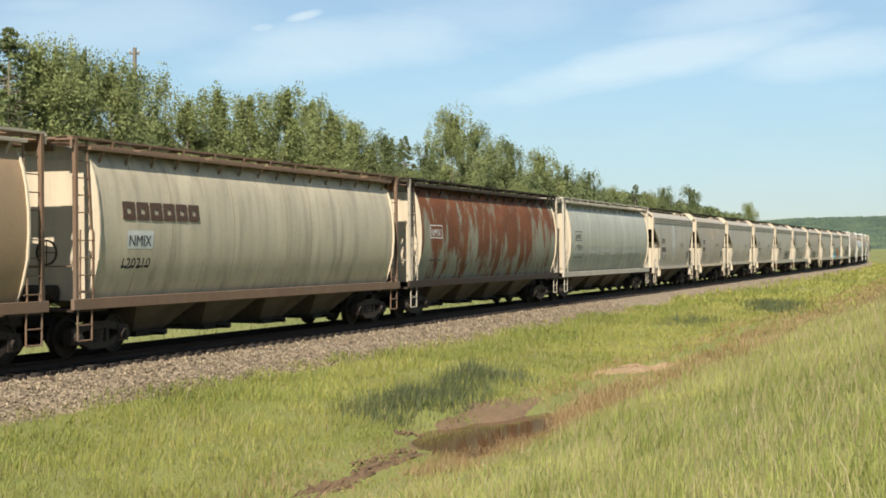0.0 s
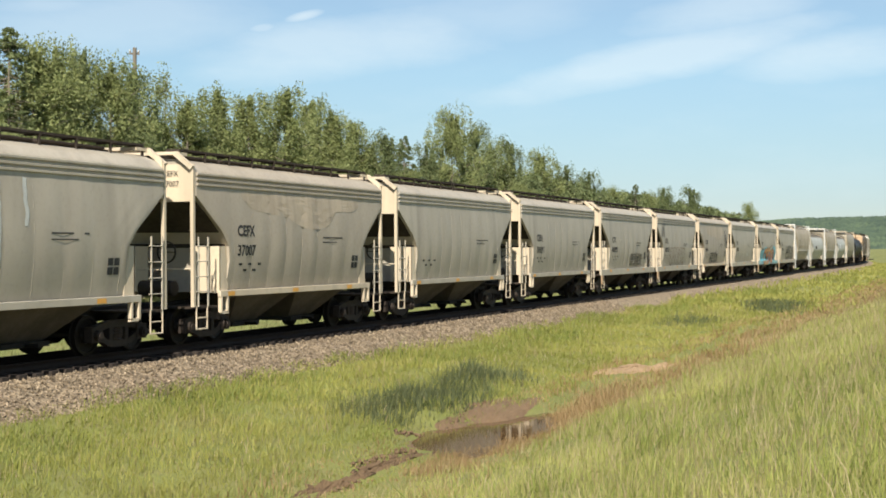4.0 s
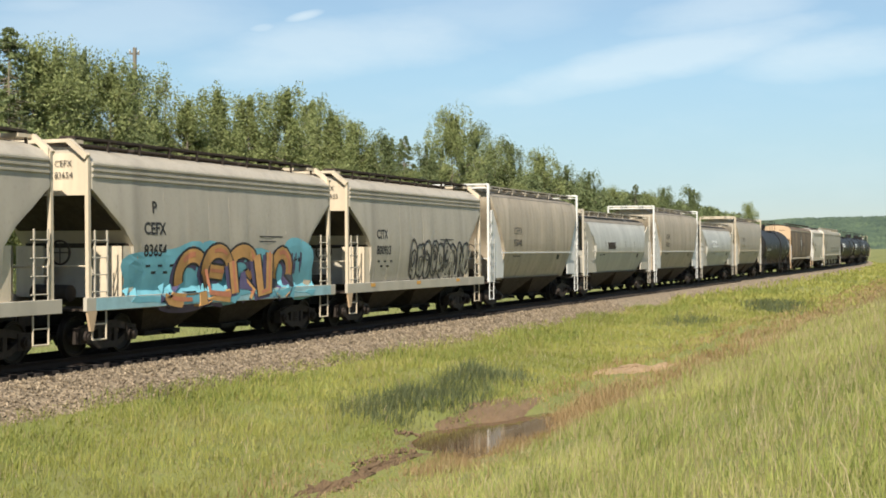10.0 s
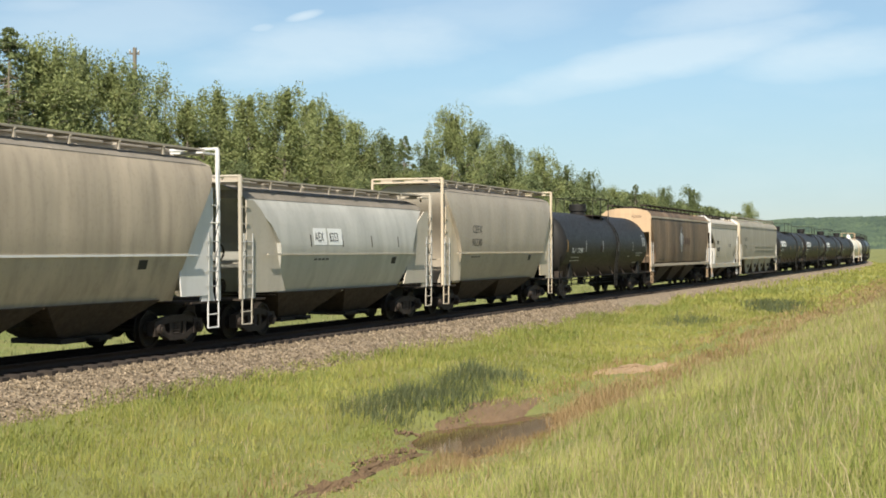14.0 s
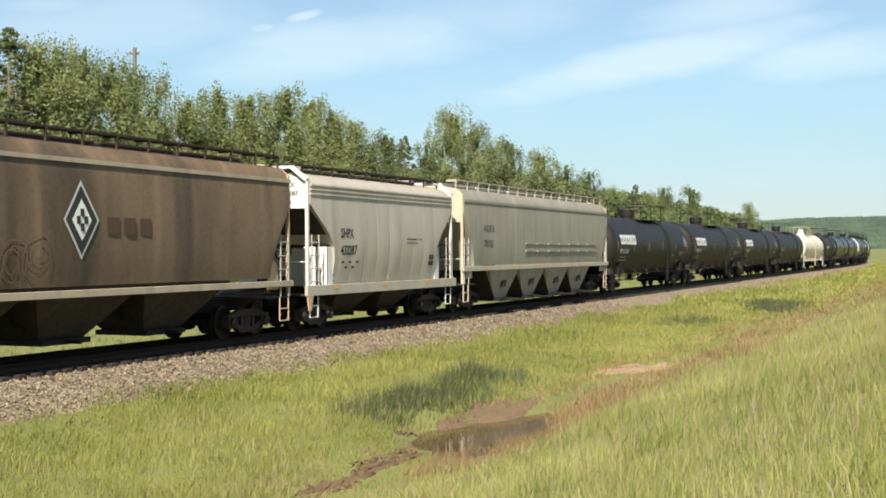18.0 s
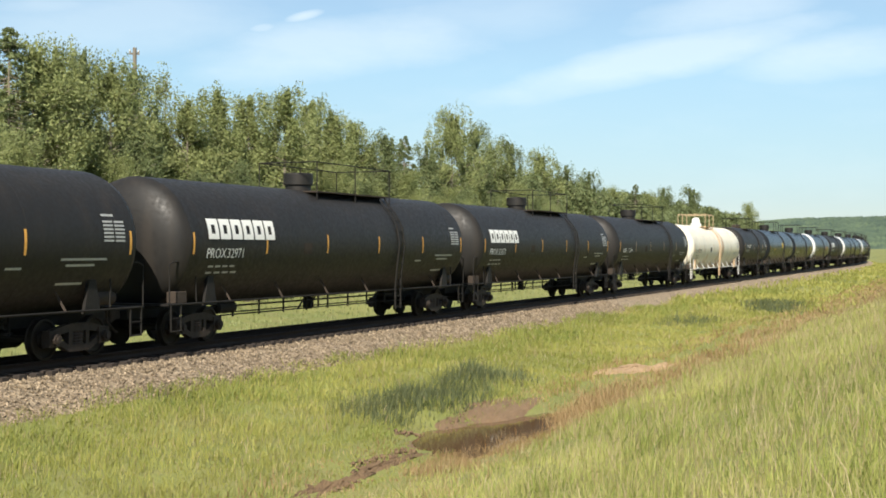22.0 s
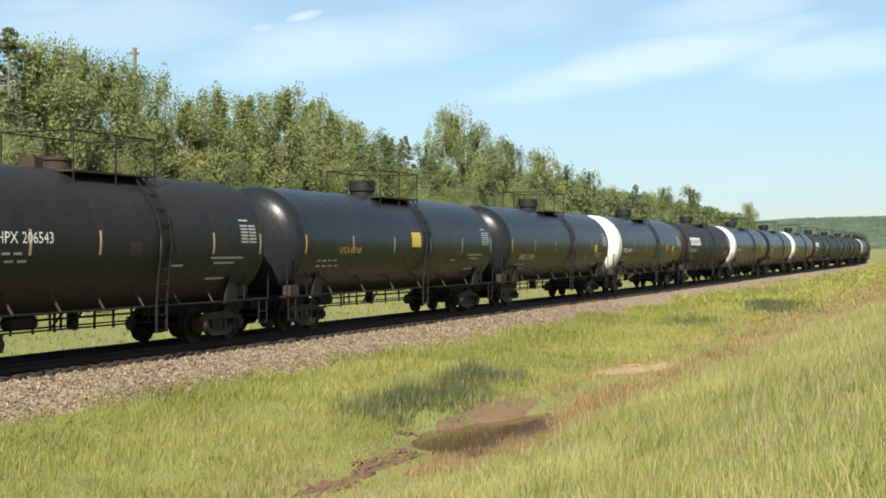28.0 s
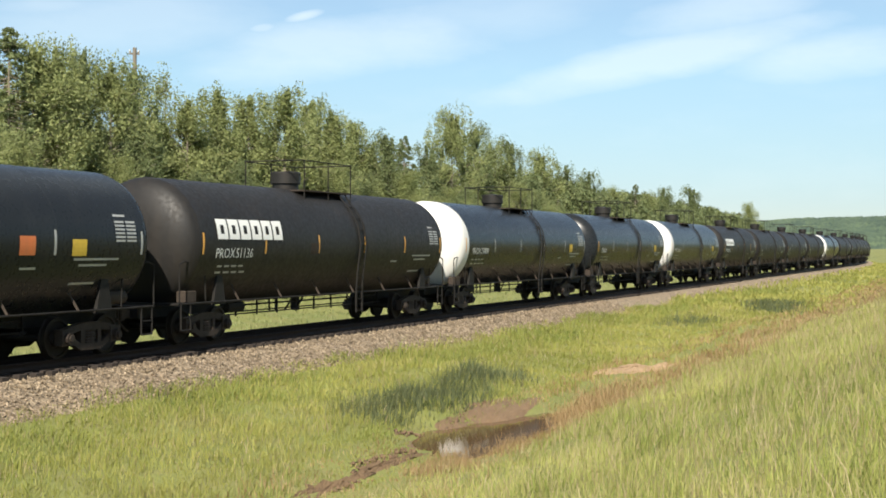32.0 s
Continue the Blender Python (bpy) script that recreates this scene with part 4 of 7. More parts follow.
# ---- far wooded hills ----
def hills(name, seed, dist, top, label):
    rng = np.random.default_rng(seed)
    ph = rng.uniform(0, 6.28, 4)
    az = np.concatenate([np.linspace(-75, -14, 60, endpoint=False), np.linspace(-14, 4, 320, endpoint=False), np.linspace(4, 60, 60)])
    share = np.interp(az, (-75, -20, -9, -8, -6.85, -5.5, -3.6, 0, 20, 60), (0.50, 0.55, 0.74, 0.77, 0.83, 0.855, 0.87, 0.90, 0.90, 0.8))
    m, v = 26, []
    for a0, q0 in zip(az, share):
        a = radians(a0)
        crest = top * q0 * (1 + 0.012 * math.sin(a * 40 + ph[0]) + 0.008 * math.sin(a * 95 + ph[1]))
        for k in range(m):
            q = k / (m - 1)
            r = dist * (0.72 + 0.4 * q)
            z = crest * math.sin(q * math.pi / 2) ** 1.2 + (0.06 * top * rng.random() if 0.1 < q else 0)
            v.append((19.7 + r * math.sin(a), r * math.cos(a), z))
    n = len(az)
    f = [(i * m + k, (i + 1) * m + k, (i + 1) * m + k + 1, i * m + k + 1) for i in range(n - 1) for k in range(m - 1)]
    tagged(new(name, mesh_arrays(name, v, f, M["hill"])), label, "hill", kind="structure")


def hill_material():
    m, n, l, b = material("distant_woodland")
    big, mid = noise_node(n, l, 0.008, 4), noise_node(n, l, 0.05, 5)
    c = mix(n, l, ramp(n, l, mid, [(0.35, (0, 0, 0)), (0.65, (1, 1, 1))]), (0.026, 0.052, 0.036), (0.086, 0.126, 0.066))
    c = mix(n, l, ramp(n, l, big, [(0.58, (0, 0, 0)), (0.66, (0.6,) * 3)]), c, (0.15, 0.20, 0.085))
    l.new(c, b.inputs["Base Color"])
    b.inputs["Roughness"].default_value = 1.0
    return m


M["hill"] = hill_material()
hills("backdrop", 3, 1500, 45, "long green wooded hills on the horizon")

# ---- railway cars: y runs along the car, its +y end trails; x = +-1.6 are its sides; z = 0 is the rail top ----
def side_frame(bm):
    for y0, z0, y1, z1, h in ((-0.87, 0.60, -0.35, 0.70, 0.16), (-0.35, 0.70, 0.35, 0.70, 0.17), (0.35, 0.70, 0.87, 0.60, 0.16),
                              (-0.87, 0.50, -0.36, 0.24, 0.14), (-0.36, 0.24, 0.36, 0.24, 0.15), (0.36, 0.24, 0.87, 0.50, 0.14),
                              (-0.30, 0.22, -0.30, 0.70, 0.13), (0.30, 0.22, 0.30, 0.70, 0.13)):
        beam(bm, (0, y0, z0), (0, y1, z1), 0.16, h)
    for y in (-0.87, 0.87):
        box(bm, -0.11, 0.11, y - 0.19, y + 0.19, 0.30, 0.66)
        tube(bm, (-0.13, y, 0.46), (0.20, y, 0.46), 0.13, 10)
        tube(bm, (0.20, y, 0.46), (0.24, y, 0.46), 0.08, 8)


def springs(bm):
    lathe(bm, [(0.30 + 0.3 * k / 9, 0.24 if k % 2 else 0.19) for k in range(10)], 10, "Z", 0, 0)
    bmesh.ops.scale(bm, vec=(0.4, 1, 1), verts=bm.verts)


def wheelset(bm):
    tube(bm, (-0.98, 0, 0), (0.98, 0, 0), 0.085, 8)
    for sgn in (-1, 1):
        ring = [(0.675, 0.485), (0.70, 0.485), (0.715, 0.462), (0.83, 0.455), (0.835, 0.40), (0.80, 0.375), (0.77, 0.20), (0.84, 0.17), (0.86, 0.10)]
        lathe(bm, [(sgn * a, r) for a, r in ring], 22, "X")


def truck(car, y, mat="steel", frame_mat="frame"):
    def bolster(bm):
        box(bm, -1.05, 1.05, -0.2, 0.2, 0.42, 0.66)
        tube(bm, (0, 0, 0.66), (0, 0, 0.80), 0.2, 10)
        for a in (-0.62, 0.62):
            beam(bm, (-0.7, a, 0.42), (0.7, a, 0.42), 0.10, 0.12)
    b = part("truck", bolster, M[mat], car, "grimy two-axle freight truck", pose(0, y, 0), "bolster")
    for sgn in (-1, 1):
        part("side_frame", side_frame, M[frame_mat or mat], b, at=pose(sgn * 1.0, 0, 0, 0, 0, 0 if sgn > 0 else 180), key="side_frame", bevel=0.0)
        part("spring_set", springs, M["frame"], b, at=pose(sgn * 1.0, 0, 0), key="springs")
    for a in (-0.87, 0.87):
        ws = part("wheelset", wheelset, M["wheel"], b, at=pose(0, a, 0.46), key="wheelset", smooth=40)
        WHEELS.append((ws, car, a))
    return b


WHEELS, SIDES = [], {}


def coupler(car, L, end):
    def c(bm):
        box(bm, -0.09, 0.09, -0.75, -0.05, 0.72, 0.92)
        box(bm, -0.16, 0.12, -0.12, 0.06, 0.66, 0.98)
        box(bm, 0.06, 0.17, -0.02, 0.14, 0.70, 0.94)
        pipe(bm, [(0.35, -0.5, 0.75), (0.38, -0.15, 0.45), (0.30, 0.05, 0.42)], 0.03, 6)
    part("coupler", c, M["dirty"], car, at=pose(0, end * L / 2, 0, 0, 0, 0 if end > 0 else 180), key="coupler")


def ladder(car, mat, x, y0, y1, z0, z1, step=0.38, lean=0.0):
    """A ladder in the plane of the car's side, with its rungs."""
    lo, hi = min(y0, y1), max(y0, y1)
    key = ("ladder", round(x, 3), round(hi - lo, 2), round(z0, 2), round(z1, 2), lean)
    lad = part("ladder", lambda bm: [beam(bm, (x, y, z0), (x - lean * (1 if x > 0 else -1), y, z1), 0.032, 0.032) for y in (0, hi - lo)], M[mat], car, at=pose(0, lo, 0), key=key)
    for i in range(1, int((z1 - z0) / step) + 1):
        z = z0 + i * step
        part("rung", lambda bm: tube(bm, (0, -0.10, 0), (0, hi - lo + 0.06, 0), 0.015, 6), M[mat], lad, at=pose(x - lean * (1 if x > 0 else -1) * (z - z0) / (z1 - z0), 0, z), key=("rung", round(hi - lo, 2)))


def sill_step(bm, x, y0, y1, z0, z1):
    pipe(bm, [(x, y0, z1), (x, y0, z0), (x, y1, z0), (x, y1, z1)], 0.022, 6)
    tube(bm, (x, y0, (z0 + z1) / 2), (x, y1, (z0 + z1) / 2), 0.018, 6)


def lettering(text, size, y, z, surf, mat, car, bold=0.0, stretch=1.0, both=False):
    """Painted characters that follow the car's side; surf(z) gives the side's half width."""
    key = ("txt", text, round(size, 3), round(stretch, 2), bold)
    raw = CACHE.get(key)
    if raw is None:
        cu = bpy.data.curves.new("lettering", "FONT")
        cu.body, cu.size, cu.offset, cu.resolution_u = text, size, bold, 2
        ob = new("lettering", cu)
        bpy.context.view_layer.update()
        me = bpy.data.meshes.new_from_object(ob.evaluated_get(bpy.context.evaluated_depsgraph_get()))
        raw = ([tuple(v.co) for v in me.vertices], [tuple(p.vertices) for p in me.polygons])
        bpy.data.objects.remove(ob)
        bpy.data.curves.remove(cu)
        bpy.data.meshes.remove(me)
        CACHE[key] = raw
    vs, fs = raw
    me = bpy.data.meshes.new("lettering")
    me.from_pydata([(surf(z + b, y + a * stretch) + 0.008, y + a * stretch, z + b) for a, b, _ in vs], [], fs)
    me.materials.append(mat)
    ob = new("lettering", me)
    ob.parent = car
    return ob


def patch(bm, y0, y1, z0, z1, surf, gap=0.006, n=4, thick=0.004):
    """A painted or stuck-on rectangle that follows the side."""
    a, b = [], []
    for k in range(n + 1):
        z = z0 + (z1 - z0) * k / n
        a.append((bm.verts.new((surf(z, y0) + gap, y0, z)), bm.verts.new((surf(z, y1) + gap, y1, z))))
    for (p, q), (r, s) in zip(a, a[1:]):
        bm.faces.new((p, q, s, r))


def marks(car, rows, surf, mat, name="marking", label=""):
    """Small stencilling too fine to read: rows of (y, z, width, height)."""
    for y, z, w, h in rows:
        part(name, lambda bm: patch(bm, y, y + w, z, z + h, surf, 0.007, 1 if h < 0.12 else 4), M[mat], car, label)


def emblem(car, y, z, surf, mat, key, pitch=0.58, h=0.52):
    """A row of six plain blocks, each with a slot, that stands for the owner's emblem."""
    w, t = pitch * 0.88, 0.17
    for k in range(6):
        part("emblem_block", lambda bm: (patch(bm, 0, w, z + h - 0.15, z + h, surf, 0.02), patch(bm, 0, w, z, z + 0.14, surf, 0.02), patch(bm, 0, t, z + 0.14, z + h - 0.15, surf, 0.02), patch(bm, w - t, w, z + 0.14, z + h - 0.15, surf, 0.02)),
             M[mat], car, at=pose(0, y + k * pitch, 0), key=("emblem", key))


def ribbon(bm, pts, width, surf, lift):
    """A sprayed stroke through (y, z) points on the car's side."""
    rows = []
    for k, (y, z) in enumerate(pts):
        a, b = pts[max(0, k - 1)], pts[min(len(pts) - 1, k + 1)]
        dy, dz = b[0] - a[0], b[1] - a[1]
        n = math.hypot(dy, dz) or 1
        oy, oz = -dz / n * width / 2, dy / n * width / 2
        rows.append([bm.verts.new((surf(z + s * oz, y + s * oy) + lift, y + s * oy, z + s * oz)) for s in (-1, 1)])
    for p, q in zip(rows, rows[1:]):
        bm.faces.new((p[0], p[1], q[1], q[0]))


def blot(bm, cy, cz, ry, rz, surf, lift, rng, rough=0.12, power=2.6):
    """A sprayed patch with a soft irregular rim."""
    n, rings, ph = 28, 4, [rng.uniform(0, 6.28) for _ in range(4)]
    prev = [bm.verts.new((surf(cz, cy) + lift, cy, cz))] * n
    rim = []
    for i in range(1, rings + 1):
        row = []
        for k in range(n):
            a = 2 * math.pi * k / n
            e = (abs(math.cos(a)) ** power + abs(math.sin(a)) ** power) ** (-1 / power)
            e *= 1 + rough * sum(math.sin((j + 2) * a + ph[j]) / (j + 1.5) for j in range(4))
            y, z = cy + ry * e * math.cos(a) * i / rings, cz + rz * e * math.sin(a) * i / rings
            row.append(bm.verts.new((surf(z, y) + lift, y, z)))
            if i == rings:
                rim.append((y, z))
        for k in range(n):
            q = list(dict.fromkeys((prev[k], row[k], row[(k + 1) % n], prev[(k + 1) % n])))
            bm.faces.new(q)
        prev = row
    return rim + rim[:1]


def graffiti(car, surf, y0, z0, w, h, letters, fill, line, seed, cloud=None, stroke=0.05, label="sprayed graffiti in rounded letter shapes"):
    """Bubble-shaped sprayed lettering that says nothing: filled blots, dark outlines and inner strokes."""
    rng = random.Random(seed)
    pitch = w / letters
    if cloud:
        part("graffiti_cloud", lambda bm: [blot(bm, y0 + w * q, z0 + h * (0.36 + 0.12 * (k % 2)), w * 0.33, h * (0.44 + 0.10 * (k % 2)), surf, 0.006 + 0.0012 * k, rng, 0.2, 2.2) for k, q in enumerate((0.02, 0.24, 0.5, 0.74, 0.98))], M[cloud], car, "blue sprayed cloud behind the letters")
    rims = []
    for k in range(letters):
        def letter(bm):
            rims.append(blot(bm, y0 + pitch * (k + 0.5), z0 + h * (0.5 + rng.uniform(-0.06, 0.06)), pitch * 0.55, h * 0.48, surf, 0.013 + 0.0015 * (k % 2), rng))
        if fill:
            part("graffiti_letter", letter, M[fill], car, label)
        else:
            bm = bmesh.new()
            letter(bm)
            bm.free()

    def lines(bm):
        for k, rim in enumerate(rims):
            ribbon(bm, rim, stroke, surf, 0.018)
            cy, cz = y0 + pitch * (k + 0.5), z0 + h * 0.5
            for j in range(4):
                a0, span, ra, rb = rng.uniform(0, 6.28), rng.uniform(1.6, 3.6), pitch * rng.uniform(0.12, 0.34), h * rng.uniform(0.10, 0.32)
                oy, oz = pitch * rng.uniform(-0.14, 0.14), h * rng.uniform(-0.16, 0.16)
                ribbon(bm, [(cy + oy + ra * math.cos(a0 + span * t / 7), cz + oz + rb * math.sin(a0 + span * t / 7)) for t in range(8)], stroke * rng.uniform(0.6, 1.1), surf, 0.0185 + 0.0006 * j)
            y, z = cy + pitch * rng.uniform(-0.3, 0.3), z0 + h * 0.02
            ribbon(bm, [(y, z + h * 0.1), (y + 0.12, z - 0.05), (y + 0.28, z - 0.1)], stroke, surf, 0.019)
    part("graffiti_outline", lines, M[line], car)


def block_letters(car, surf, y0, z0, w, h):
    """Five fat sprayed letter shapes: plum drop shadow, dark rim, tan fill, coral accents."""
    bow = lambda cy, cz, ry, rz, a0, a1: [(cy + ry * math.cos(radians(a0 + (a1 - a0) * k / 14)), cz + rz * math.sin(radians(a0 + (a1 - a0) * k / 14))) for k in range(15)]
    shapes = ([bow(0.13, 0.42, 0.10, 0.36, 50, 205), bow(0.10, 0.10, 0.16, 0.10, 170, 350)],
              [bow(0.33, 0.52, 0.10, 0.34, 10, 190), [(0.23, 0.52), (0.25, 0.10), (0.42, 0.04)], [(0.27, 0.50), (0.38, 0.46)]],
              [bow(0.54, 0.60, 0.10, 0.26, -80, 150), [(0.45, 0.66), (0.46, 0.08)], [(0.53, 0.34), (0.62, 0.04)]],
              [[(0.66, 0.78), (0.69, 0.05), (0.76, 0.10), (0.78, 0.82)]],
              [bow(0.90, 0.44, 0.08, 0.38, -80, 262)])
    put = lambda line, dy=0.0, dz=0.0: [(y0 + w * (y + dy), z0 + h * (z + dz)) for y, z in line]
    rng = random.Random(77)
    for k, lines in enumerate(shapes):
        part("graffiti_shadow", lambda bm: [ribbon(bm, put(q, -0.022, -0.05), 0.46, surf, 0.010 + 0.0008 * n) for n, q in enumerate(lines)], M["plum"], car, "plum sprayed drop shadow")
        rim = part("graffiti_letter", lambda bm: [ribbon(bm, put(q), 0.46, surf, 0.0140 + 0.0008 * n) for n, q in enumerate(lines)], M["scrawl"], car, "fat sprayed letter shape in tan and coral with a dark rim")
        part("graffiti_fill", lambda bm: [ribbon(bm, put(q), 0.34, surf, 0.0180 + 0.0008 * n) for n, q in enumerate(lines)], M["ochre"], rim)
        part("graffiti_accent", lambda bm: [ribbon(bm, put(q[len(q) // 4:len(q) // 2 + 2], 0.004, 0.02), rng.uniform(0.08, 0.15), surf, 0.0220 + 0.0008 * n) for n, q in enumerate(lines)], M["coral"], rim)


def scribble(car, surf, y0, z0, w, h, mat, seed, stroke=0.06, n=5):
    """A quick tag: a few looping strokes."""
    rng = random.Random(seed)

    for k in range(n):
        y, z, pts = y0 + w * k / n, z0 + h * rng.uniform(0.1, 0.5), []
        for _ in range(9):
            pts.append((y, z))
            y += rng.uniform(-0.12, 0.24) * w / n * 1.6
            z = min(z0 + h, max(z0, z + rng.uniform(-0.75, 0.75) * h))
        fine = []
        for p, q in zip(pts, pts[1:]):
            fine += [(p[0] + (q[0] - p[0]) * t / 3, p[1] + (q[1] - p[1]) * t / 3) for t in range(3)]
        part("graffiti_stroke", lambda bm: ribbon(bm, fine, stroke, surf, 0.012 + 0.0015 * k), M[mat], car, "looping stroke of a quick sprayed tag")


class Side:
    """A car's side: its half width at the height z, with the slack of its plates at y."""

    def __init__(self, points, bulge=None):
        self.points, self.bulge = points, bulge

    def __call__(self, z, y=None):
        return smooth_line(self.points, z) + (self.bulge(y, z) if self.bulge and y is not None else 0.0)


def smooth_line(points, z):
    return float(np.interp(z, [p[1] for p in points], [p[0] for p in points]))


def slack(i, pitch, z0, z1, depth=0.016):
    """How far the plates of car i bulge between their posts at (y, z); none at sill and eaves."""
    rng = random.Random(900 + i)
    amp = [depth * rng.uniform(0.5, 1.35) for _ in range(40)]
    skew = [rng.uniform(0.30, 0.70) for _ in range(40)]

    def out(y, z):
        if not z0 < z < z1:
            return 0.0
        q = y / pitch + 20
        k, f = int(q), q - int(q)
        c = skew[k]
        rise = f / c if f < c else (1 - f) / (1 - c)
        return amp[k] * (1 - (1 - rise) ** 2) * math.sin(math.pi * (z - z0) / (z1 - z0)) ** 0.5
    return out


def shell(bm, prof, ends, L, n_mid=1, bulge=None):
    """The car's body: a half profile of (x, z) from sill to roof centre; ends gives by how much it falls short of L/2 at each height."""
    full = prof + [(-x, z) for x, z in prof[::-1] if x > 1e-6]
    m = len(full)
    ye = lambda z: L / 2 - float(np.interp(z, [a for a, _ in ends], [b for _, b in ends]))

    def at(x, z, k):
        y = ye(z) * (2 * k / n_mid - 1)
        return x + (math.copysign(bulge(y, z), x) if bulge and 0 < k < n_mid else 0.0), y, z
    P = [[bm.verts.new(at(x, z, k)) for k in range(n_mid + 1)] for x, z in full]
    for j in range(m - 1):
        for k in range(n_mid):
            bm.faces.new((P[j][k], P[j][k + 1], P[j + 1][k + 1], P[j + 1][k]))
    for k in range(n_mid):
        bm.faces.new((P[m - 1][k], P[m - 1][k + 1], P[0][k + 1], P[0][k]))
    for e in (0, n_mid):
        for j in range(m // 2):
            q = [P[j][e], P[j + 1][e], P[m - 2 - j][e], P[m - 1 - j][e]]
            q = list(dict.fromkeys(q))
            if len(q) > 2:
                bm.faces.new(q)


def bay(bm, top, bot, z0, z1, xt, xb):
    v = []
    for z, hw, x in ((z1, top, xt), (z0, bot, xb)):
        v.append([bm.verts.new(p) for p in ((-x, -hw, z), (x, -hw, z), (x, hw, z), (-x, hw, z))])
    for k in range(4):
        bm.faces.new((v[0][k], v[0][(k + 1) % 4], v[1][(k + 1) % 4], v[1][k]))
    bm.faces.new(v[1])
    bm.faces.new(v[0][::-1])


# half profiles, sill to roof centre
TRIN = [(1.44, 1.30), (1.50, 1.7), (1.55, 2.1), (1.575, 2.5), (1.57, 2.9), (1.55, 3.3), (1.52, 3.75), (1.50, 4.05), (1.49, 4.36), (1.34, 4.52), (0.9, 4.69), (0.5, 4.72), (0, 4.73)]
CYL = [(1.25, 1.28), (1.42, 1.7), (1.545, 2.2), (1.585, 2.75), (1.575, 3.2), (1.52, 3.7), (1.43, 4.1), (1.30, 4.42), (1.12, 4.62), (0.6, 4.74), (0, 4.78)]
FLOW = [(1.13, 1.15), (1.38, 1.7), (1.55, 2.27), (1.57, 2.9), (1.56, 3.5), (1.52, 4.0), (1.45, 4.35), (1.38, 4.56), (0.95, 4.76), (0.5, 4.82), (0, 4.84)]
LOWF = [(1.12, 1.12), (1.36, 1.6), (1.565, 2.27), (1.57, 2.6), (1.50, 3.1), (1.38, 3.5), (1.24, 3.80), (1.05, 4.0), (0.5, 4.18), (0, 4.20)]
END_TRIN = [(1.2, 1.75), (1.7, 1.92), (2.35, 1.98), (2.75, 1.75), (3.3, 1.0), (3.62, 0.46), (3.65, 0.42), (4.8, 0.42)]
END_CYL = [(1.2, 1.05), (5.0, 1.05)]
END_FLOW = [(1.2, 2.1), (1.9, 2.2), (2.6, 1.95), (3.3, 1.45), (3.9, 0.95), (4.3, 0.75), (5.0, 0.72)]
END_LOW = [(1.1, 2.9), (1.5, 2.7), (2.0, 2.45), (2.6, 2.35), (3.1, 1.95), (3.5, 1.45), (3.8, 0.95), (4.4, 0.9)]


def frame_parts(car, L, sill_mat, truck_off=1.95, sill_z=(1.08, 1.30), sill_x=1.5, under="steel", truck_mat="steel", full_sill=True):
    part("centre_sill", lambda bm: box(bm, -0.28, 0.28, -L / 2 + 0.45, L / 2 - 0.45, 0.72, 1.06), M[under], car)
    if full_sill:
        for sgn in (-1, 1):
            part("side_sill", lambda bm: box(bm, sgn * sill_x - 0.05, sgn * sill_x + 0.05, -L / 2 + 0.42, L / 2 - 0.42, *sill_z), M[sill_mat], car, bevel=0.008)
    for e in (-1, 1):
        truck(car, e * (L / 2 - truck_off), truck_mat)
        coupler(car, L, e)


def end_gear(car, L, mat, z_top, platform=1.3, x=1.5, post_mat=None, lad=True, z_plat=1.10, post_in=0.42, post_w=0.09, lad_mat=None):
    pm = M[post_mat or mat]
    for e in (-1, 1):
        y1 = e * (L / 2 - 0.40)
        part("end_platform", lambda bm: box(bm, -x, x, min(y1, y1 - e * platform), max(y1, y1 - e * platform), z_plat - 0.05, z_plat), M["dirty"], car)
        for sgn in (-1, 1):
            part("corner_post", lambda bm: beam(bm, (sgn * (x - 0.02), e * (L / 2 - post_in), z_plat), (sgn * (x - 0.05), e * (L / 2 - post_in), z_top), post_w, post_w), pm, car)
            part("sill_step", lambda bm: sill_step(bm, sgn * x, e * (L / 2 - 0.45), e * (L / 2 - 0.95), 0.42, z_plat), pm, car)
            if lad:
                ladder(car, lad_mat or post_mat or mat, sgn * (x + 0.03), e * (L / 2 - 0.50), e * (L / 2 - 0.95), z_plat, z_plat + 1.75)
        part("handrail", lambda bm: pipe(bm, [(-x, y1, z_plat), (-x, y1, z_plat + 0.95), (x, y1, z_plat + 0.95), (x, y1, z_plat)], 0.02), pm, car)


def walkway(car, L, z, mat, x=0.62, width=0.42, post=1.15, z_roof=4.5, ends=0.5, rail_x=None):
    """Roof running boards on little posts, both sides of the hatches."""
    y0, y1 = -L / 2 + ends, L / 2 - ends
    for sgn in (-1, 1):
        w = part("running_board", lambda bm: box(bm, sgn * x - width / 2, sgn * x + width / 2, y0, y1, z - 0.025, z + 0.025), M[mat], car)

        def bracket(bm):
            beam(bm, (sgn * (x + width / 2 - 0.03), 0, z_roof - 0.1), (sgn * (x + width / 2 - 0.03), 0, z + 0.02), 0.045, 0.06)
            beam(bm, (sgn * (x - width / 2), 0, z - 0.045), (sgn * (x + width / 2 + 0.02), 0, z - 0.045), 0.05, 0.04)
        k = max(2, int((y1 - y0) / post))
        for i in range(k + 1):
            part("bracket", bracket, M[mat], w, at=pose(0, y0 + (y1 - y0) * i / k, 0), key=("bracket", sgn, x, width, z, z_roof))


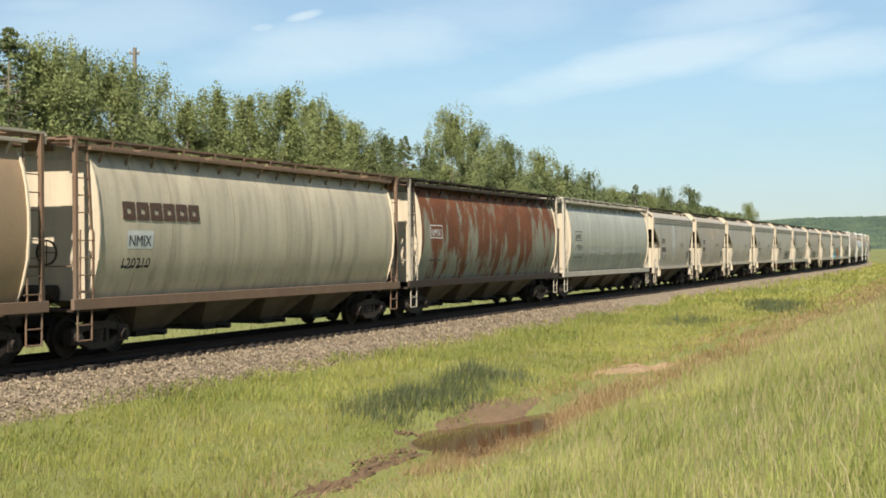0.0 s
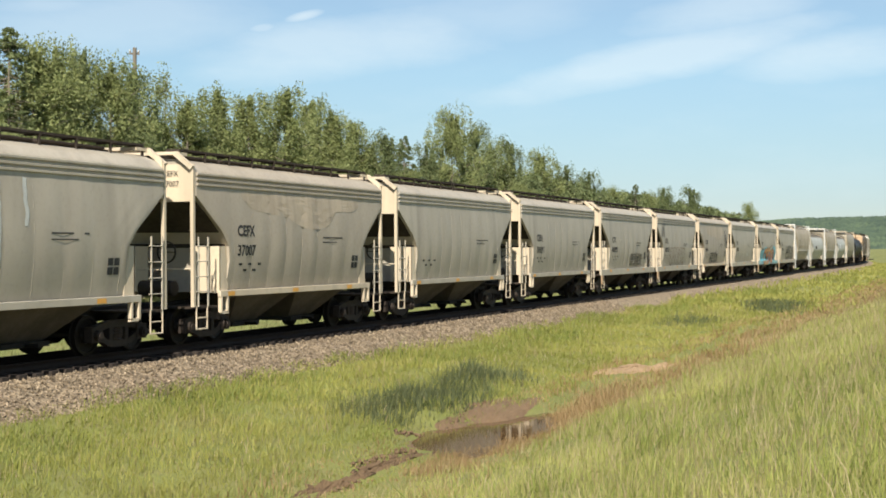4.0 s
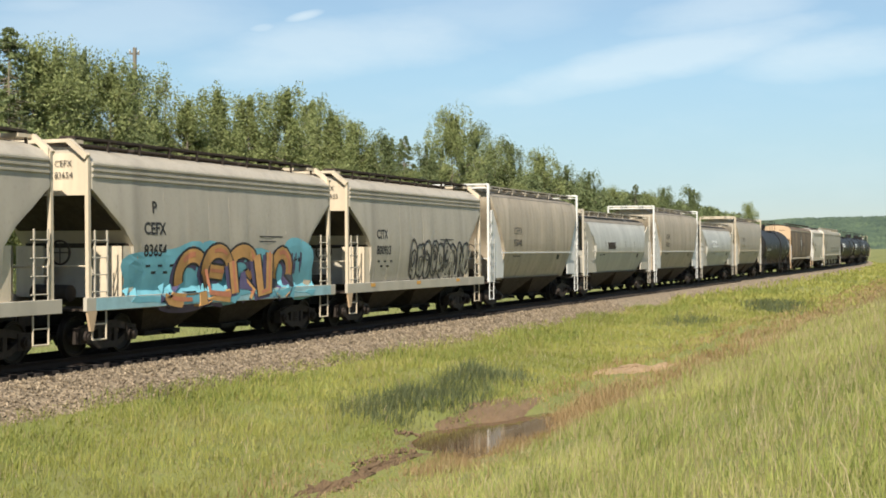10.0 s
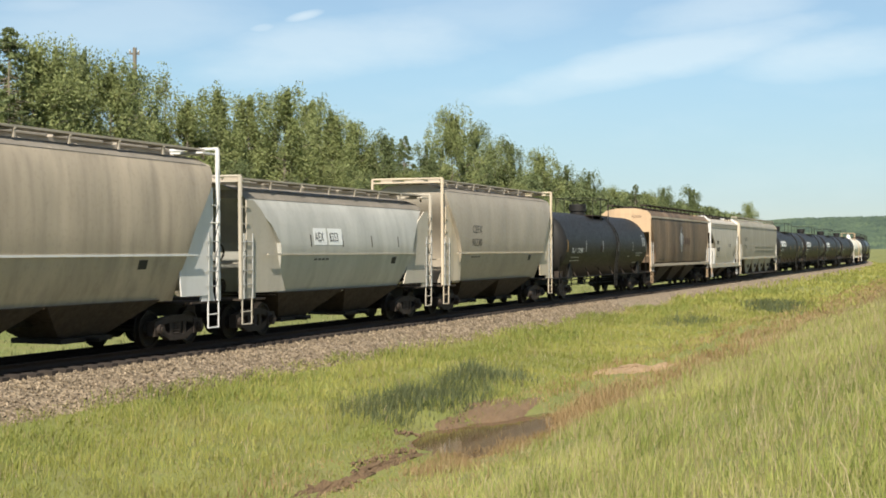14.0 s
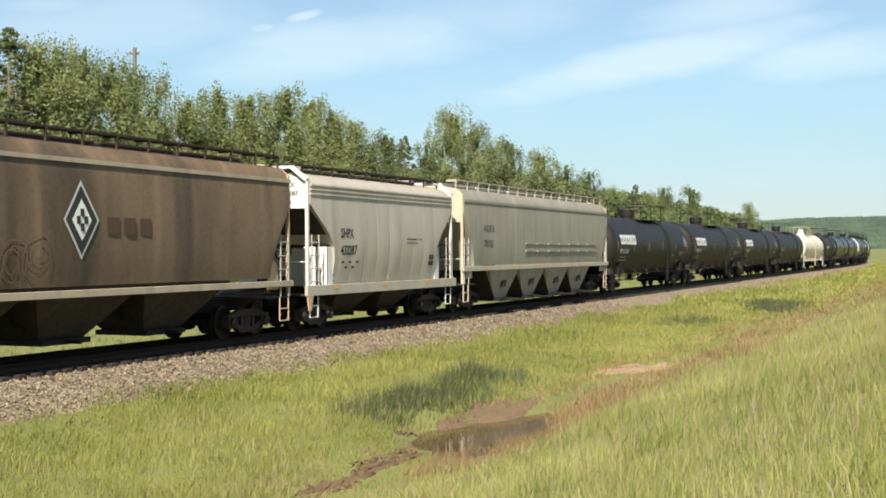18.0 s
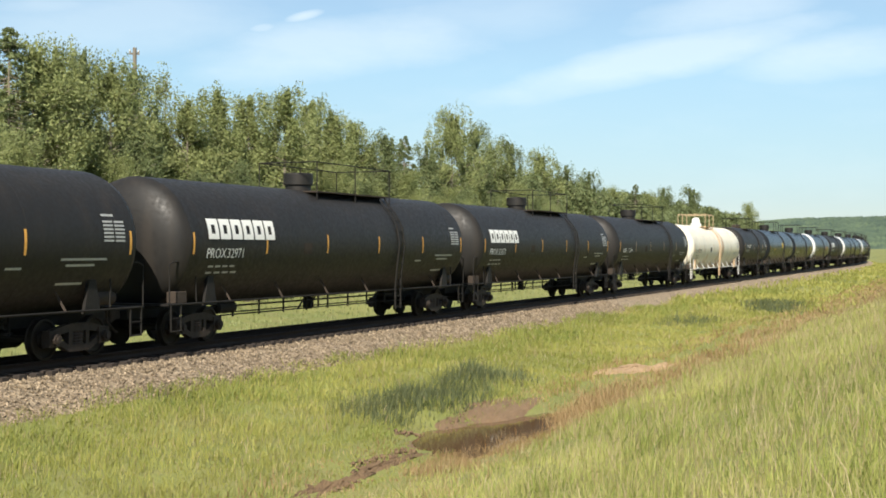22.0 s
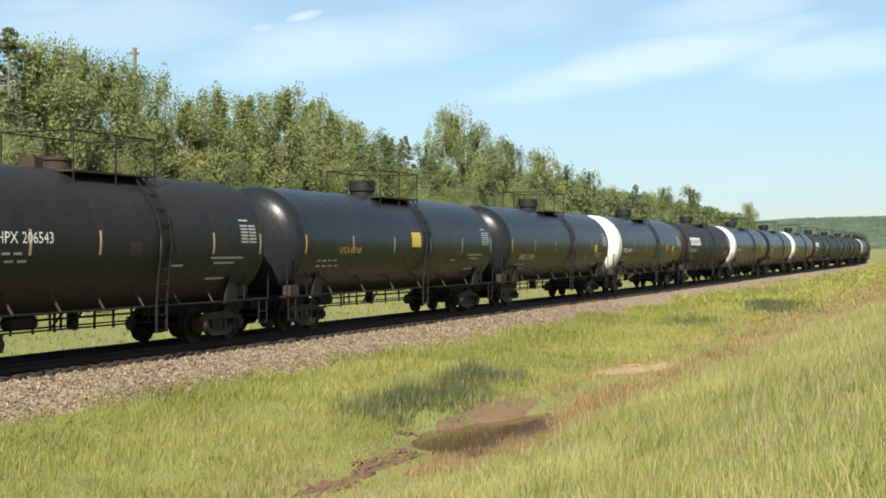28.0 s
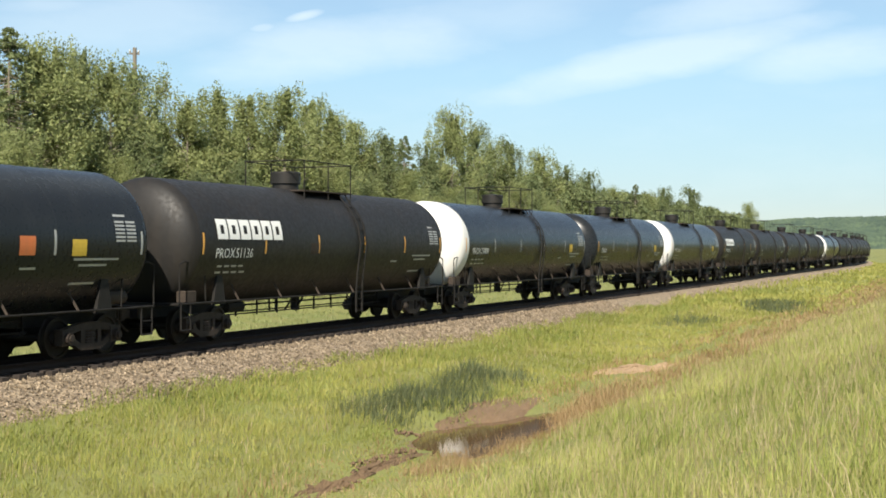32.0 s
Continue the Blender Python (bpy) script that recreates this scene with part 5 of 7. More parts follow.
def hatch_row(car, L, z, n, mat, width=0.5):
    def trough(bm):
        box(bm, -width / 2, width / 2, -L / 2 + 0.9, L / 2 - 0.9, z - 0.08, z + 0.10)
    part("hatch_coaming", trough, M[mat], car)
    seg = (L - 2.0) / n
    for k in range(n):
        y = -L / 2 + 1.0 + seg * (k + 0.5)
        part("hatch_cover", lambda bm: (box(bm, -width / 2 - 0.05, width / 2 + 0.05, -seg * 0.46, seg * 0.46, 0.0, 0.06), box(bm, -0.06, 0.06, -seg * 0.4, seg * 0.4, 0.06, 0.10)),
             M[mat], car, at=pose(0, y, z + 0.10), key=("hatch", round(seg, 2), width), bevel=0.01)


def prism_x(bm, outline, y0, y1):
    """An outline of (x, z) points pushed from y0 to y1."""
    a = [bm.verts.new((x, y0, z)) for x, z in outline]
    b = [bm.verts.new((x, y1, z)) for x, z in outline]
    for k in range(len(a)):
        j = (k + 1) % len(a)
        bm.faces.new((a[k], a[j], b[j], b[k]))
    bm.faces.new(a[::-1]), bm.faces.new(b)


def bays(car, L, n, mat, z1=1.28, z0=0.42, xt=1.38, xb=0.55, margin=3.3, gate=True):
    pitch = (L - 2 * margin) / n if n > 1 else L - 2 * margin
    for k in range(n):
        y = (k - (n - 1) / 2) * (L - 2 * margin) / n
        b = part("hopper_bay", lambda bm: bay(bm, pitch * 0.495, pitch * 0.20, z0, z1, xt, xb), M[mat], car, at=pose(0, y, 0), key=("bay", round(pitch, 2), xt, xb, z0, z1))
        if gate:
            part("outlet_gate", lambda bm: (box(bm, -xb * 1.25, xb * 1.25, -pitch * 0.22, pitch * 0.22, z0 - 0.12, z0), tube(bm, (-xb * 1.9, 0, z0 - 0.06), (xb * 1.9, 0, z0 - 0.06), 0.045, 8)),
                 M["steel"], b, key=("gate", round(pitch, 2), xb, z0))


def brake_gear(car, L, e=1):
    """Brake wheel and air reservoir at one end."""
    def wheel(bm):
        lathe(bm, [(-0.02, 0.25), (-0.02, 0.285), (0.02, 0.285), (0.02, 0.25)], 20, "Y")
        for f in [f for f in bm.faces if len(f.verts) > 4]:
            bm.faces.remove(f)
        for k in range(2):
            a = math.pi * k / 2
            tube(bm, (-0.26 * math.cos(a), 0, -0.26 * math.sin(a)), (0.26 * math.cos(a), 0, 0.26 * math.sin(a)), 0.012, 5)
    part("brake_wheel", wheel, M["dirty"], car, at=pose(0.55, e * (L / 2 - 0.55), 2.35), key="brake_wheel")
    part("air_reservoir", lambda bm: lathe(bm, [(-0.55, 0.1), (-0.5, 0.2), (0.5, 0.2), (0.55, 0.1)], 12, "X"), M["dirty"], car, at=pose(0, e * (L / 2 - 1.0), 1.42), key="reservoir", smooth=40)


def trinity_car(i, L, look_, mark=None, number=None, deep=False, ribs=True):
    """Short two-bay covered hopper with corrugated upper side, cut-away ends and a cream end panel."""
    body_mat, sill, end_mat, label = look_
    car = thing("hopper_car", None, None, label, "hopper car", "cars of the train")
    Lb = L - 0.60
    sf = SIDES[i] = Side(TRIN[:9], slack(i, (L - 4.6) / 8.4, 1.4, 4.0, 0.026))
    part("body", lambda bm: shell(bm, TRIN, END_TRIN, Lb, 84, sf.bulge), M[body_mat], car, smooth=28)
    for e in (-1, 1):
        # cut-away end: dirt and the overhang's shade share one dark colour
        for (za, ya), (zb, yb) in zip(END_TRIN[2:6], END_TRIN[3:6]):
            part("slope_sheet", lambda bm: beam(bm, (0, e * (Lb / 2 - ya + 0.012), za), (0, e * (Lb / 2 - yb + 0.012), zb), 2.92, 0.012), M["grimeshade"], car, "grimy inclined end sheet with its shade painted in")
    for z in (4.05, 4.18, 4.31) if ribs else (4.30,):
        for sgn in (-1, 1):
            part("side_rib", lambda bm: prism_x(bm, [(sgn * 1.48, z - 0.055), (sgn * 1.545, z - 0.022), (sgn * 1.545, z + 0.022), (sgn * 1.48, z + 0.045)], -Lb / 2 + 0.45, Lb / 2 - 0.45), M[body_mat], car, key=("rib", sgn, z, round(Lb, 1)))
    for e in (-1, 1):
        y = e * (Lb / 2 - 0.40)
        part("end_panel", lambda bm: prism(bm, [(y - 0.02, 3.62), (y + 0.02, 3.62), (y + 0.02, 4.56), (y - 0.02, 4.56)], -1.47, 1.47), M[end_mat], car, "cream painted end panel")
        for sg in (-1, 1):
            part("end_bracket", lambda bm: beam(bm, (sg * 0.98, e * (Lb / 2 - 0.30), 4.83), (sg * 1.48, e * (Lb / 2 - 0.30), 4.45), 0.12, 0.12), M[end_mat], car)
        part("end_crossover", lambda bm: box(bm, -1.0, 1.0, min(e * (Lb / 2 - 0.25), e * (Lb / 2 - 0.8)), max(e * (Lb / 2 - 0.25), e * (Lb / 2 - 0.8)), 4.79, 4.87), M[end_mat], car)
        for sgn in (-1, 1):
            part("bolster_plate", lambda bm: box(bm, min(sgn * 0.7, sgn * 1.49), max(sgn * 0.7, sgn * 1.49), min(e * (Lb / 2 - 1.60), e * (Lb / 2 - 1.56)), max(e * (Lb / 2 - 1.60), e * (Lb / 2 - 1.56)), 1.3, 2.5), M[end_mat], car)
            part("web_plate", lambda bm: prism(bm, [(e * (Lb / 2 - 1.98), 1.3), (e * (Lb / 2 - 1.55), 1.3), (e * (Lb / 2 - 1.55), 2.5), (e * (Lb / 2 - 1.98), 2.5)], sgn * 1.45, sgn * 1.49), M[end_mat], car)
    frame_parts(car, L, sill, 1.9, (1.06, 1.36), 1.55, full_sill=deep)
    if not deep:
        for sgn in (-1, 1):
            x0, x1 = sorted((sgn * 1.50, sgn * 1.60))
            part("side_sill", lambda bm: box(bm, x0, x1, -L / 2 + 1.75, L / 2 - 1.75, 1.20, 1.36), M[sill], car, bevel=0.008)
            for e in (-1, 1):
                part("sill_bracket", lambda bm: [box(bm, x0, x1, min(e * (L / 2 - a), e * (L / 2 - a + 0.07)), max(e * (L / 2 - a), e * (L / 2 - a + 0.07)), 0.80, 1.20) for a in (1.85, 2.15)] + [box(bm, x0, x1, min(e * (L / 2 - 1.85), e * (L / 2 - 2.15)), max(e * (L / 2 - 1.85), e * (L / 2 - 2.15)), 0.76, 0.83)], M[end_mat], car)
    end_gear(car, Lb, end_mat, 4.5, 1.2, post_mat=end_mat, post_in=0.34, z_plat=1.10 if deep else 0.98, lad_mat="palegrey")
    walkway(car, Lb, 4.93, "dirty", x=0.78, z_roof=4.70)
    hatch_row(car, Lb, 4.71, 4, "dirty", 0.55)
    bays(car, L, 2, "grimeshade" if deep else "baygrey", margin=2.9)
    if deep:
        for sgn in (-1, 1):
            yk = -L / 2 + 0.62
            part("jacking_bracket", lambda bm: prism(bm, [(yk - 0.17, 1.07), (yk + 0.17, 1.07), (yk + 0.10, 0.80), (yk + 0.05, 0.62), (yk - 0.05, 0.62), (yk - 0.10, 0.80)], sgn * 1.54, sgn * 1.60), M["peach"], car, "tapered pinkish jacking bracket")
    brake_gear(car, Lb, -1)
    y0 = -L / 2 + 2.6
    if mark:
        lettering(mark, 0.40, y0, 2.78, sf, M["ink"], car, 0.010, 0.95)
        lettering(number, 0.40, y0, 2.26, sf, M["ink"], car, 0.010, 0.95)
        if mark != "P":
            lettering(mark, 0.20, 0.0, 0, lambda z, y=None: 0, M["ink"], car).matrix_basis = pose(0.55, -Lb / 2 + 0.36, 4.26, 0, 0, -90)
            lettering(number, 0.20, 0.0, 0, lambda z, y=None: 0, M["ink"], car).matrix_basis = pose(0.55, -Lb / 2 + 0.36, 4.00, 0, 0, -90)
    marks(car, [(y0 + 0.1 + 0.25 * k, 2.0 - 0.16 * (k % 2), 0.18, 0.06) for k in range(5)] + [(L / 2 - 5.0, 2.75, 1.3, 0.035), (L / 2 - 5.0, 2.62, 0.9, 0.03)], sf, "ink")
    marks(car, [(L / 2 - 3.0, 1.85, 0.20, 0.17), (L / 2 - 2.76, 1.85, 0.20, 0.17), (L / 2 - 3.0, 2.06, 0.20, 0.17), (L / 2 - 2.76, 2.06, 0.20, 0.17)], sf, "ink", "consolidated_stencil")
    return car


def cylinder_car(i, L, look_, mark=None, number=None, blocks=False):
    """Long rounded four-bay covered hopper with open end frames."""
    body_mat, trim, label = look_
    car = thing("hopper_car", None, None, label, "hopper car", "cars of the train")
    Lb = L - 0.3
    sf = SIDES[i] = Side(CYL[:8], slack(i, (Lb - 2.1) / 11, 1.3, 4.4, 0.008))
    part("body", lambda bm: shell(bm, CYL, END_CYL, Lb, 88, sf.bulge), M[body_mat], car, smooth=28)
    for e in (-1, 1):
        def end_plate(bm):
            ring = [(x + 0.05, z) for x, z in CYL[:8]] + [(-x - 0.05, z) for x, z in CYL[7::-1]]
            rows = [[bm.verts.new((x, e * (Lb / 2 - d), z)) for x, z in ring] for d in (1.06, 1.01)]
            for k in range(len(ring)):
                bm.faces.new((rows[0][k], rows[0][(k + 1) % len(ring)], rows[1][(k + 1) % len(ring)], rows[1][k]))
            bm.faces.new(rows[0][::-1]), bm.faces.new(rows[1])
        part("end_sheet", end_plate, M["brown" if body_mat == "brown" else "cream"], car)
    board = {"rusty": "dirty", "procream": "rustbrown", "brown": "dirty"}.get(body_mat, "warmgrey")
    n = 11
    for k in range(1, n):
        y = -Lb / 2 + 1.05 + (Lb - 2.1) * k / n

        def seam(bm):
            pts = [(x - 0.001, z) for x, z in CYL[:8]]
            for (xa, za), (xb, zb) in zip(pts, pts[1:]):
                beam(bm, (xa, 0, za), (xb, 0, zb), 0.03, 0.012)
        if body_mat != "greengrey":
            part("seam", seam, M["seam" if body_mat == "procream" else body_mat], car, at=pose(0, y, 0), key="cylseam")
    frame_parts(car, L, trim, 1.9, (1.10, 1.34), 1.46)
    end_gear(car, Lb, "warmgrey" if body_mat == "rusty" else trim, 4.85, 1.1, x=1.46, lad=True)
    for sgn in (-1, 1):
        part("roof_edge", lambda bm: box(bm, min(sgn * 1.08, sgn * 1.47), max(sgn * 1.08, sgn * 1.47), -Lb / 2 + 0.9, Lb / 2 - 0.9, 4.62, 4.70), M[board], car, bevel=0.008)
        for k in range(16):
            part("roof_bracket", lambda bm: beam(bm, (sgn * 1.30, 0, 4.36), (sgn * 1.44, 0, 4.63), 0.05, 0.05), M[board], car, at=pose(0, -Lb / 2 + 1.4 + (Lb - 2.8) * k / 15, 0), key=("roofbracket", sgn))
    for e in (-1, 1):
        for sgn in (-1, 1):
            ladder(car, trim, sgn * 1.46, e * (Lb / 2 - 0.45), e * (Lb / 2 - 0.92), 2.85, 4.85, lean=0.12)
        part("end_crossover", lambda bm: box(bm, -1.3, 1.3, min(e * (Lb / 2 - 0.3), e * (Lb / 2 - 1.0)), max(e * (Lb / 2 - 0.3), e * (Lb / 2 - 1.0)), 4.83, 4.88), M[trim], car)
    walkway(car, Lb, 4.87, "palegrey" if body_mat == "greengrey" else board, x=1.22, width=0.45, post=1.45, z_roof=4.74, ends=0.3)
    hatch_row(car, Lb, 4.72, 5, board, 0.7)
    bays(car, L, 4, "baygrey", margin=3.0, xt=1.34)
    brake_gear(car, Lb, -1)
    y0 = -L / 2 + 2.1
    if mark:
        zm = 2.50 if blocks else 2.90
        if blocks:
            marks(car, [(y0 + 0.15, zm - 0.06, 1.05, 0.42)], sf, "ghost", "stencil_panel")
        else:
            for r in ((y0 - 0.05, zm - 0.08, 1.15, 0.03), (y0 - 0.05, zm + 0.36, 1.15, 0.03), (y0 - 0.05, zm - 0.06, 0.03, 0.42), (y0 + 1.07, zm - 0.06, 0.03, 0.42)):
                marks(car, [r], sf, "ink" if body_mat != "rusty" else "chalk", "stencil_frame")
        lettering(mark, 0.36, y0 + (0.2 if blocks else 0.03), zm, lambda z, y=None: sf(z, y) + 0.004, M["ink" if body_mat != "rusty" else "chalk"], car)
        if number:
            lettering(number, 0.36, y0 - 0.05, zm - 0.52, sf, M["ink"], car, stretch=1.1)
    marks(car, [(y0 + 0.3 * k, 2.0, 0.2, 0.05) for k in range(4)], sf, "ink")
    if blocks:
        emblem(car, y0 - 0.02, 3.10, sf, "umber", "cyl", 0.545, 0.42)
    return car


def flow_car(i, L, look_, prof, ends, mark=None, number=None, low=False):
    """Two-bay smooth-sided hopper with tapered side ends and tubular white end frames."""
    body_mat, trim, label = look_
    car = thing("hopper_car", None, None, label, "hopper car", "cars of the train")
    Lb = L - 0.3
    sf = Side(prof[:7], None if low else slack(i, Lb / 7.5, 2.3, 4.5, 0.022))
    part("body", lambda bm: shell(bm, prof, ends, Lb, 72, sf.bulge), M[body_mat], car, smooth=28)
    ztop = prof[-1][1]
    zs = 2.28
    for sgn in (-1, 1):
        part("side_belt", lambda bm: box(bm, min(sgn * (sf(zs) - 0.01), sgn * (sf(zs) + 0.025)), max(sgn * (sf(zs) - 0.01), sgn * (sf(zs) + 0.025)), -Lb / 2 + 1.6, Lb / 2 - 1.6, zs - 0.025, zs + 0.025), M[trim], car)
    frame_parts(car, L, trim, 1.9, (1.0, 1.2), 1.42, full_sill=False)
    end_gear(car, Lb, trim, ztop + 0.16, 1.3, x=1.45, post_w=0.085, lad_mat="galv")
    for e in (-1, 1):
        for sgn in (-1, 1):
            part("grab_iron", lambda bm: [tube(bm, (sgn * 1.46, e * (Lb / 2 - 0.42), z), (sgn * 1.46, e * (Lb / 2 - 0.80), z), 0.015, 6) for z in (3.1, 3.55)], M[trim], car)
            part("bolster_web", lambda bm: prism(bm, [(e * (Lb / 2 - 1.2), 1.05), (e * (Lb / 2 - 0.55), 1.05), (e * (Lb / 2 - 0.75), 1.55), (e * (Lb / 2 - 1.2), 1.75)], sgn * 1.36, sgn * 1.42), M[trim], car)
            zt = 3.75 if low else 4.0
            cut = lambda z: float(np.interp(z, [p for p, _ in ends], [q for _, q in ends]))
            part("side_end_sheet", lambda bm: prism(bm, [(e * (Lb / 2 - cut(1.25 + (zt - 1.25) * k / 10) - 0.03), 1.25 + (zt - 1.25) * k / 10) for k in range(11)] + [(e * (Lb / 2 - 0.70), zt), (e * (Lb / 2 - 0.70), 1.25)], sgn * 1.40, sgn * 1.44), M[trim], car, "pale flat end sheet")
        part("end_frame", lambda bm: pipe(bm, [(-1.42, e * (Lb / 2 - 0.42), ztop - 0.4), (-1.42, e * (Lb / 2 - 0.42), ztop + 0.18), (1.42, e * (Lb / 2 - 0.42), ztop + 0.18), (1.42, e * (Lb / 2 - 0.42), ztop - 0.4)], 0.038), M[trim], car)
        part("end_crossover", lambda bm: box(bm, -1.35, 1.35, min(e * (Lb / 2 - 0.38), e * (Lb / 2 - 1.05)), max(e * (Lb / 2 - 0.38), e * (Lb / 2 - 1.05)), ztop + 0.02, ztop + 0.07), M[trim], car)
    k0 = 6 if low else 7
    part("roof", lambda bm: prism_x(bm, [(x + 0.012, z + 0.006) for x, z in prof[k0:-1]] + [(0, ztop + 0.006)] + [(-x - 0.012, z + 0.006) for x, z in prof[-2:k0 - 1:-1]], -Lb / 2 + 0.93, Lb / 2 - 0.93), M["roofgrey"], car, "dusty grey-brown sloping roof")
    for k in range(7):
        part("roof_seam", lambda bm: [beam(bm, (sg * prof[k0][0] + sg * 0.012, 0, prof[k0][1] + 0.012), (sg * prof[-2][0], 0, prof[-2][1] + 0.012), 0.035, 0.02) for sg in (-1, 1)], M["warmgrey"], car, at=pose(0, -Lb / 2 + 1.2 + (Lb - 2.4) * k / 6, 0), key=("roofseam", low))
    walkway(car, Lb, ztop + 0.14, "warmgrey", x=0.95, width=0.45, post=1.6, z_roof=ztop, ends=0.7)
    hatch_row(car, Lb, ztop, 5, "warmgrey", 0.7)
    bays(car, L, 2, "grimeshade", margin=2.9, z1=1.2, xt=1.25)
    brake_gear(car, Lb, -1)
    y0 = -L / 2 + 3.3
    if mark and not low:
        lettering(mark, 0.42, y0, 3.05, sf, M["ink"], car)
        lettering(number, 0.42, y0 - 0.05, 2.55, sf, M["ink"], car)
    elif mark:
        y0 += 1.3
        marks(car, [(y0 - 0.1, 2.55, 0.85, 0.5), (y0 + 0.85, 2.55, 0.95, 0.5)], sf, "chalk", "number_panel")
        lettering(mark, 0.38, y0 - 0.02, 2.66, lambda z, y=None: sf(z, y) + 0.008, M["ink"], car, stretch=0.8)
        lettering(number, 0.38, y0 + 0.92, 2.66, lambda z, y=None: sf(z, y) + 0.008, M["ink"], car, stretch=0.8)
    marks(car, [(y0 + 0.25 * k, 2.1, 0.18, 0.05) for k in range(4)] + [(L / 2 - 4.2, 1.95, 0.35, 0.22)], sf, "ink")
    if low and not mark:
        marks(car, [(y0 + 1.5, 2.42, 1.5, 0.36)], sf, "dirty", "dark_panel", "dark painted-out panel")
    for k in range(4 if low else 0):
        part("weld_mark", lambda bm: patch(bm, 0, 0.06, 2.5, 2.85, sf, 0.007), M["dirty"], car, at=pose(0, -L / 2 + 4.3 + k * 2.1, 0), key="weldmark")
    return car


def big_car(i, L, look_, n_bays, mark, number, diamond=False):
    """Long covered hopper of three or four bays."""
    body_mat, trim, end_mat, label = look_
    car = thing("hopper_car", None, None, label, "hopper car", "cars of the train")
    Lb = L - 0.25
    ends = [(1.2, 1.5), (1.9, 1.5), (2.6, 1.25), (3.6, 0.5), (3.65, 0.42), (4.7, 0.42)]
    prof = [(1.50, 1.62), (1.54, 1.9), (1.57, 2.3), (1.58, 2.8), (1.57, 3.3), (1.55, 3.8), (1.53, 4.1), (1.52, 4.25), (1.44, 4.50), (1.25, 4.72), (0.6, 4.82), (0, 4.84)]
    sf = Side(prof[:8], slack(i, Lb / 15, 1.6, 4.2, 0.020 if diamond else 0.011))
    part("body", lambda bm: shell(bm, prof, ends, Lb, 90, sf.bulge), M[body_mat], car, smooth=28)
    for sgn in (-1, 1):
        part("top_chord", lambda bm: box(bm, min(sgn * 1.49, sgn * 1.56), max(sgn * 1.49, sgn * 1.56), -Lb / 2 + 0.42, Lb / 2 - 0.42, *((4.30, 4.40) if diamond else (4.22, 4.32))), M[body_mat if not diamond else "tan"], car)
    for e in (-1, 1):
        y = e * (Lb / 2 - 0.40)
        part("end_panel", lambda bm: prism(bm, [(y - 0.02, 3.45), (y + 0.02, 3.45), (y + 0.02, 4.5), (y - 0.02, 4.5)], -1.5, 1.5), M[end_mat], car)
        part("end_cap", lambda bm: prism_x(bm, [(-1.5, 4.49), (1.5, 4.49), (1.25, 4.72), (0.6, 4.86), (-0.6, 4.86), (-1.25, 4.72)], y - 0.02, y + 0.02), M[end_mat], car)
        for sgn in (-1, 1):
            part("web_plate", lambda bm: prism(bm, [(e * (Lb / 2 - 1.52), 1.3), (e * (Lb / 2 - 0.9), 1.3), (e * (Lb / 2 - 1.0), 2.0), (e * (Lb / 2 - 1.52), 2.3)], sgn * 1.41, sgn * 1.45), M[end_mat], car)
    frame_parts(car, L, trim if diamond else "palegrey", 2.1, (1.38, 1.54) if diamond else (1.58, 1.76), 1.54)
    end_gear(car, Lb, end_mat, 4.5, 1.3, lad_mat="galv")
    walkway(car, Lb, 5.06, "dirty" if diamond else "warmgrey", x=1.0, z_roof=4.75, post=1.2)
    hatch_row(car, Lb, 4.82, 5, "dirty" if diamond else "galv", 0.6)
    bays(car, L, n_bays, "grimeshade" if n_bays == 3 else body_mat, margin=3.6, z1=1.6, xt=1.46, xb=0.6 if diamond else 1.22, z0=0.42)
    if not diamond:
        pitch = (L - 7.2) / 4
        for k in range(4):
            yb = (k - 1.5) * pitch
            # dark sheets over the down-facing slopes: their shade is in the colour
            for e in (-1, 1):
                part("slope_sheet", lambda bm: beam(bm, (0, yb + e * pitch * 0.488, 1.56), (0, yb + e * pitch * 0.205, 0.43), 2.56, 0.03), M["grimeshade"], car, "grimy sloping hopper sheet, darkened for shade")
            part("vibrator_bracket", lambda bm: prism(bm, [(yb - 0.2, 0.85), (yb + 0.25, 0.9), (yb + 0.3, 1.15), (yb - 0.15, 1.1)], 1.30, 1.44), M["grimeshade"], car)
    brake_gear(car, Lb, -1)
    y0 = -L / 2 + 2.6
    if diamond:
        lettering(mark, 0.20, 0.0, 0, lambda z, y=None: 0, M["umber"], car).matrix_basis = pose(0.35, -Lb / 2 + 0.37, 4.30, 0, 0, -90)
    else:
        lettering(mark, 0.42, y0, 3.10, sf, M["ink"], car, stretch=1.1)
        lettering(number, 0.42, y0, 2.50, sf, M["ink"], car, stretch=1.1)
    marks(car, [(y0 + 0.3 * k, 1.75, 0.22, 0.06) for k in range(5)], sf, "ink")
    if diamond:
        def lozenge(ry, rz, lift):
            def b(bm):
                for k in range(8):
                    za, zb = 3.06 - rz + 2 * rz * k / 8, 3.06 - rz + 2 * rz * (k + 1) / 8
                    wa, wb = ry * (1 - abs(za - 3.06) / rz) + 0.001, ry * (1 - abs(zb - 3.06) / rz) + 0.001
                    v = [bm.verts.new((sf(z) + 0.022 + lift, -0.6 + y, z)) for y, z in ((-wa, za), (wa, za), (wb, zb), (-wb, zb))]
                    bm.faces.new(v)
            return b
        for ry, rz, lift, m in ((0.62, 0.86, 0.008, "ghost"), (0.55, 0.76, 0.012, "scrawl"), (0.34, 0.46, 0.016, "chalk")):
            part("emblem_diamond", lozenge(ry, rz, lift), M[m], car)
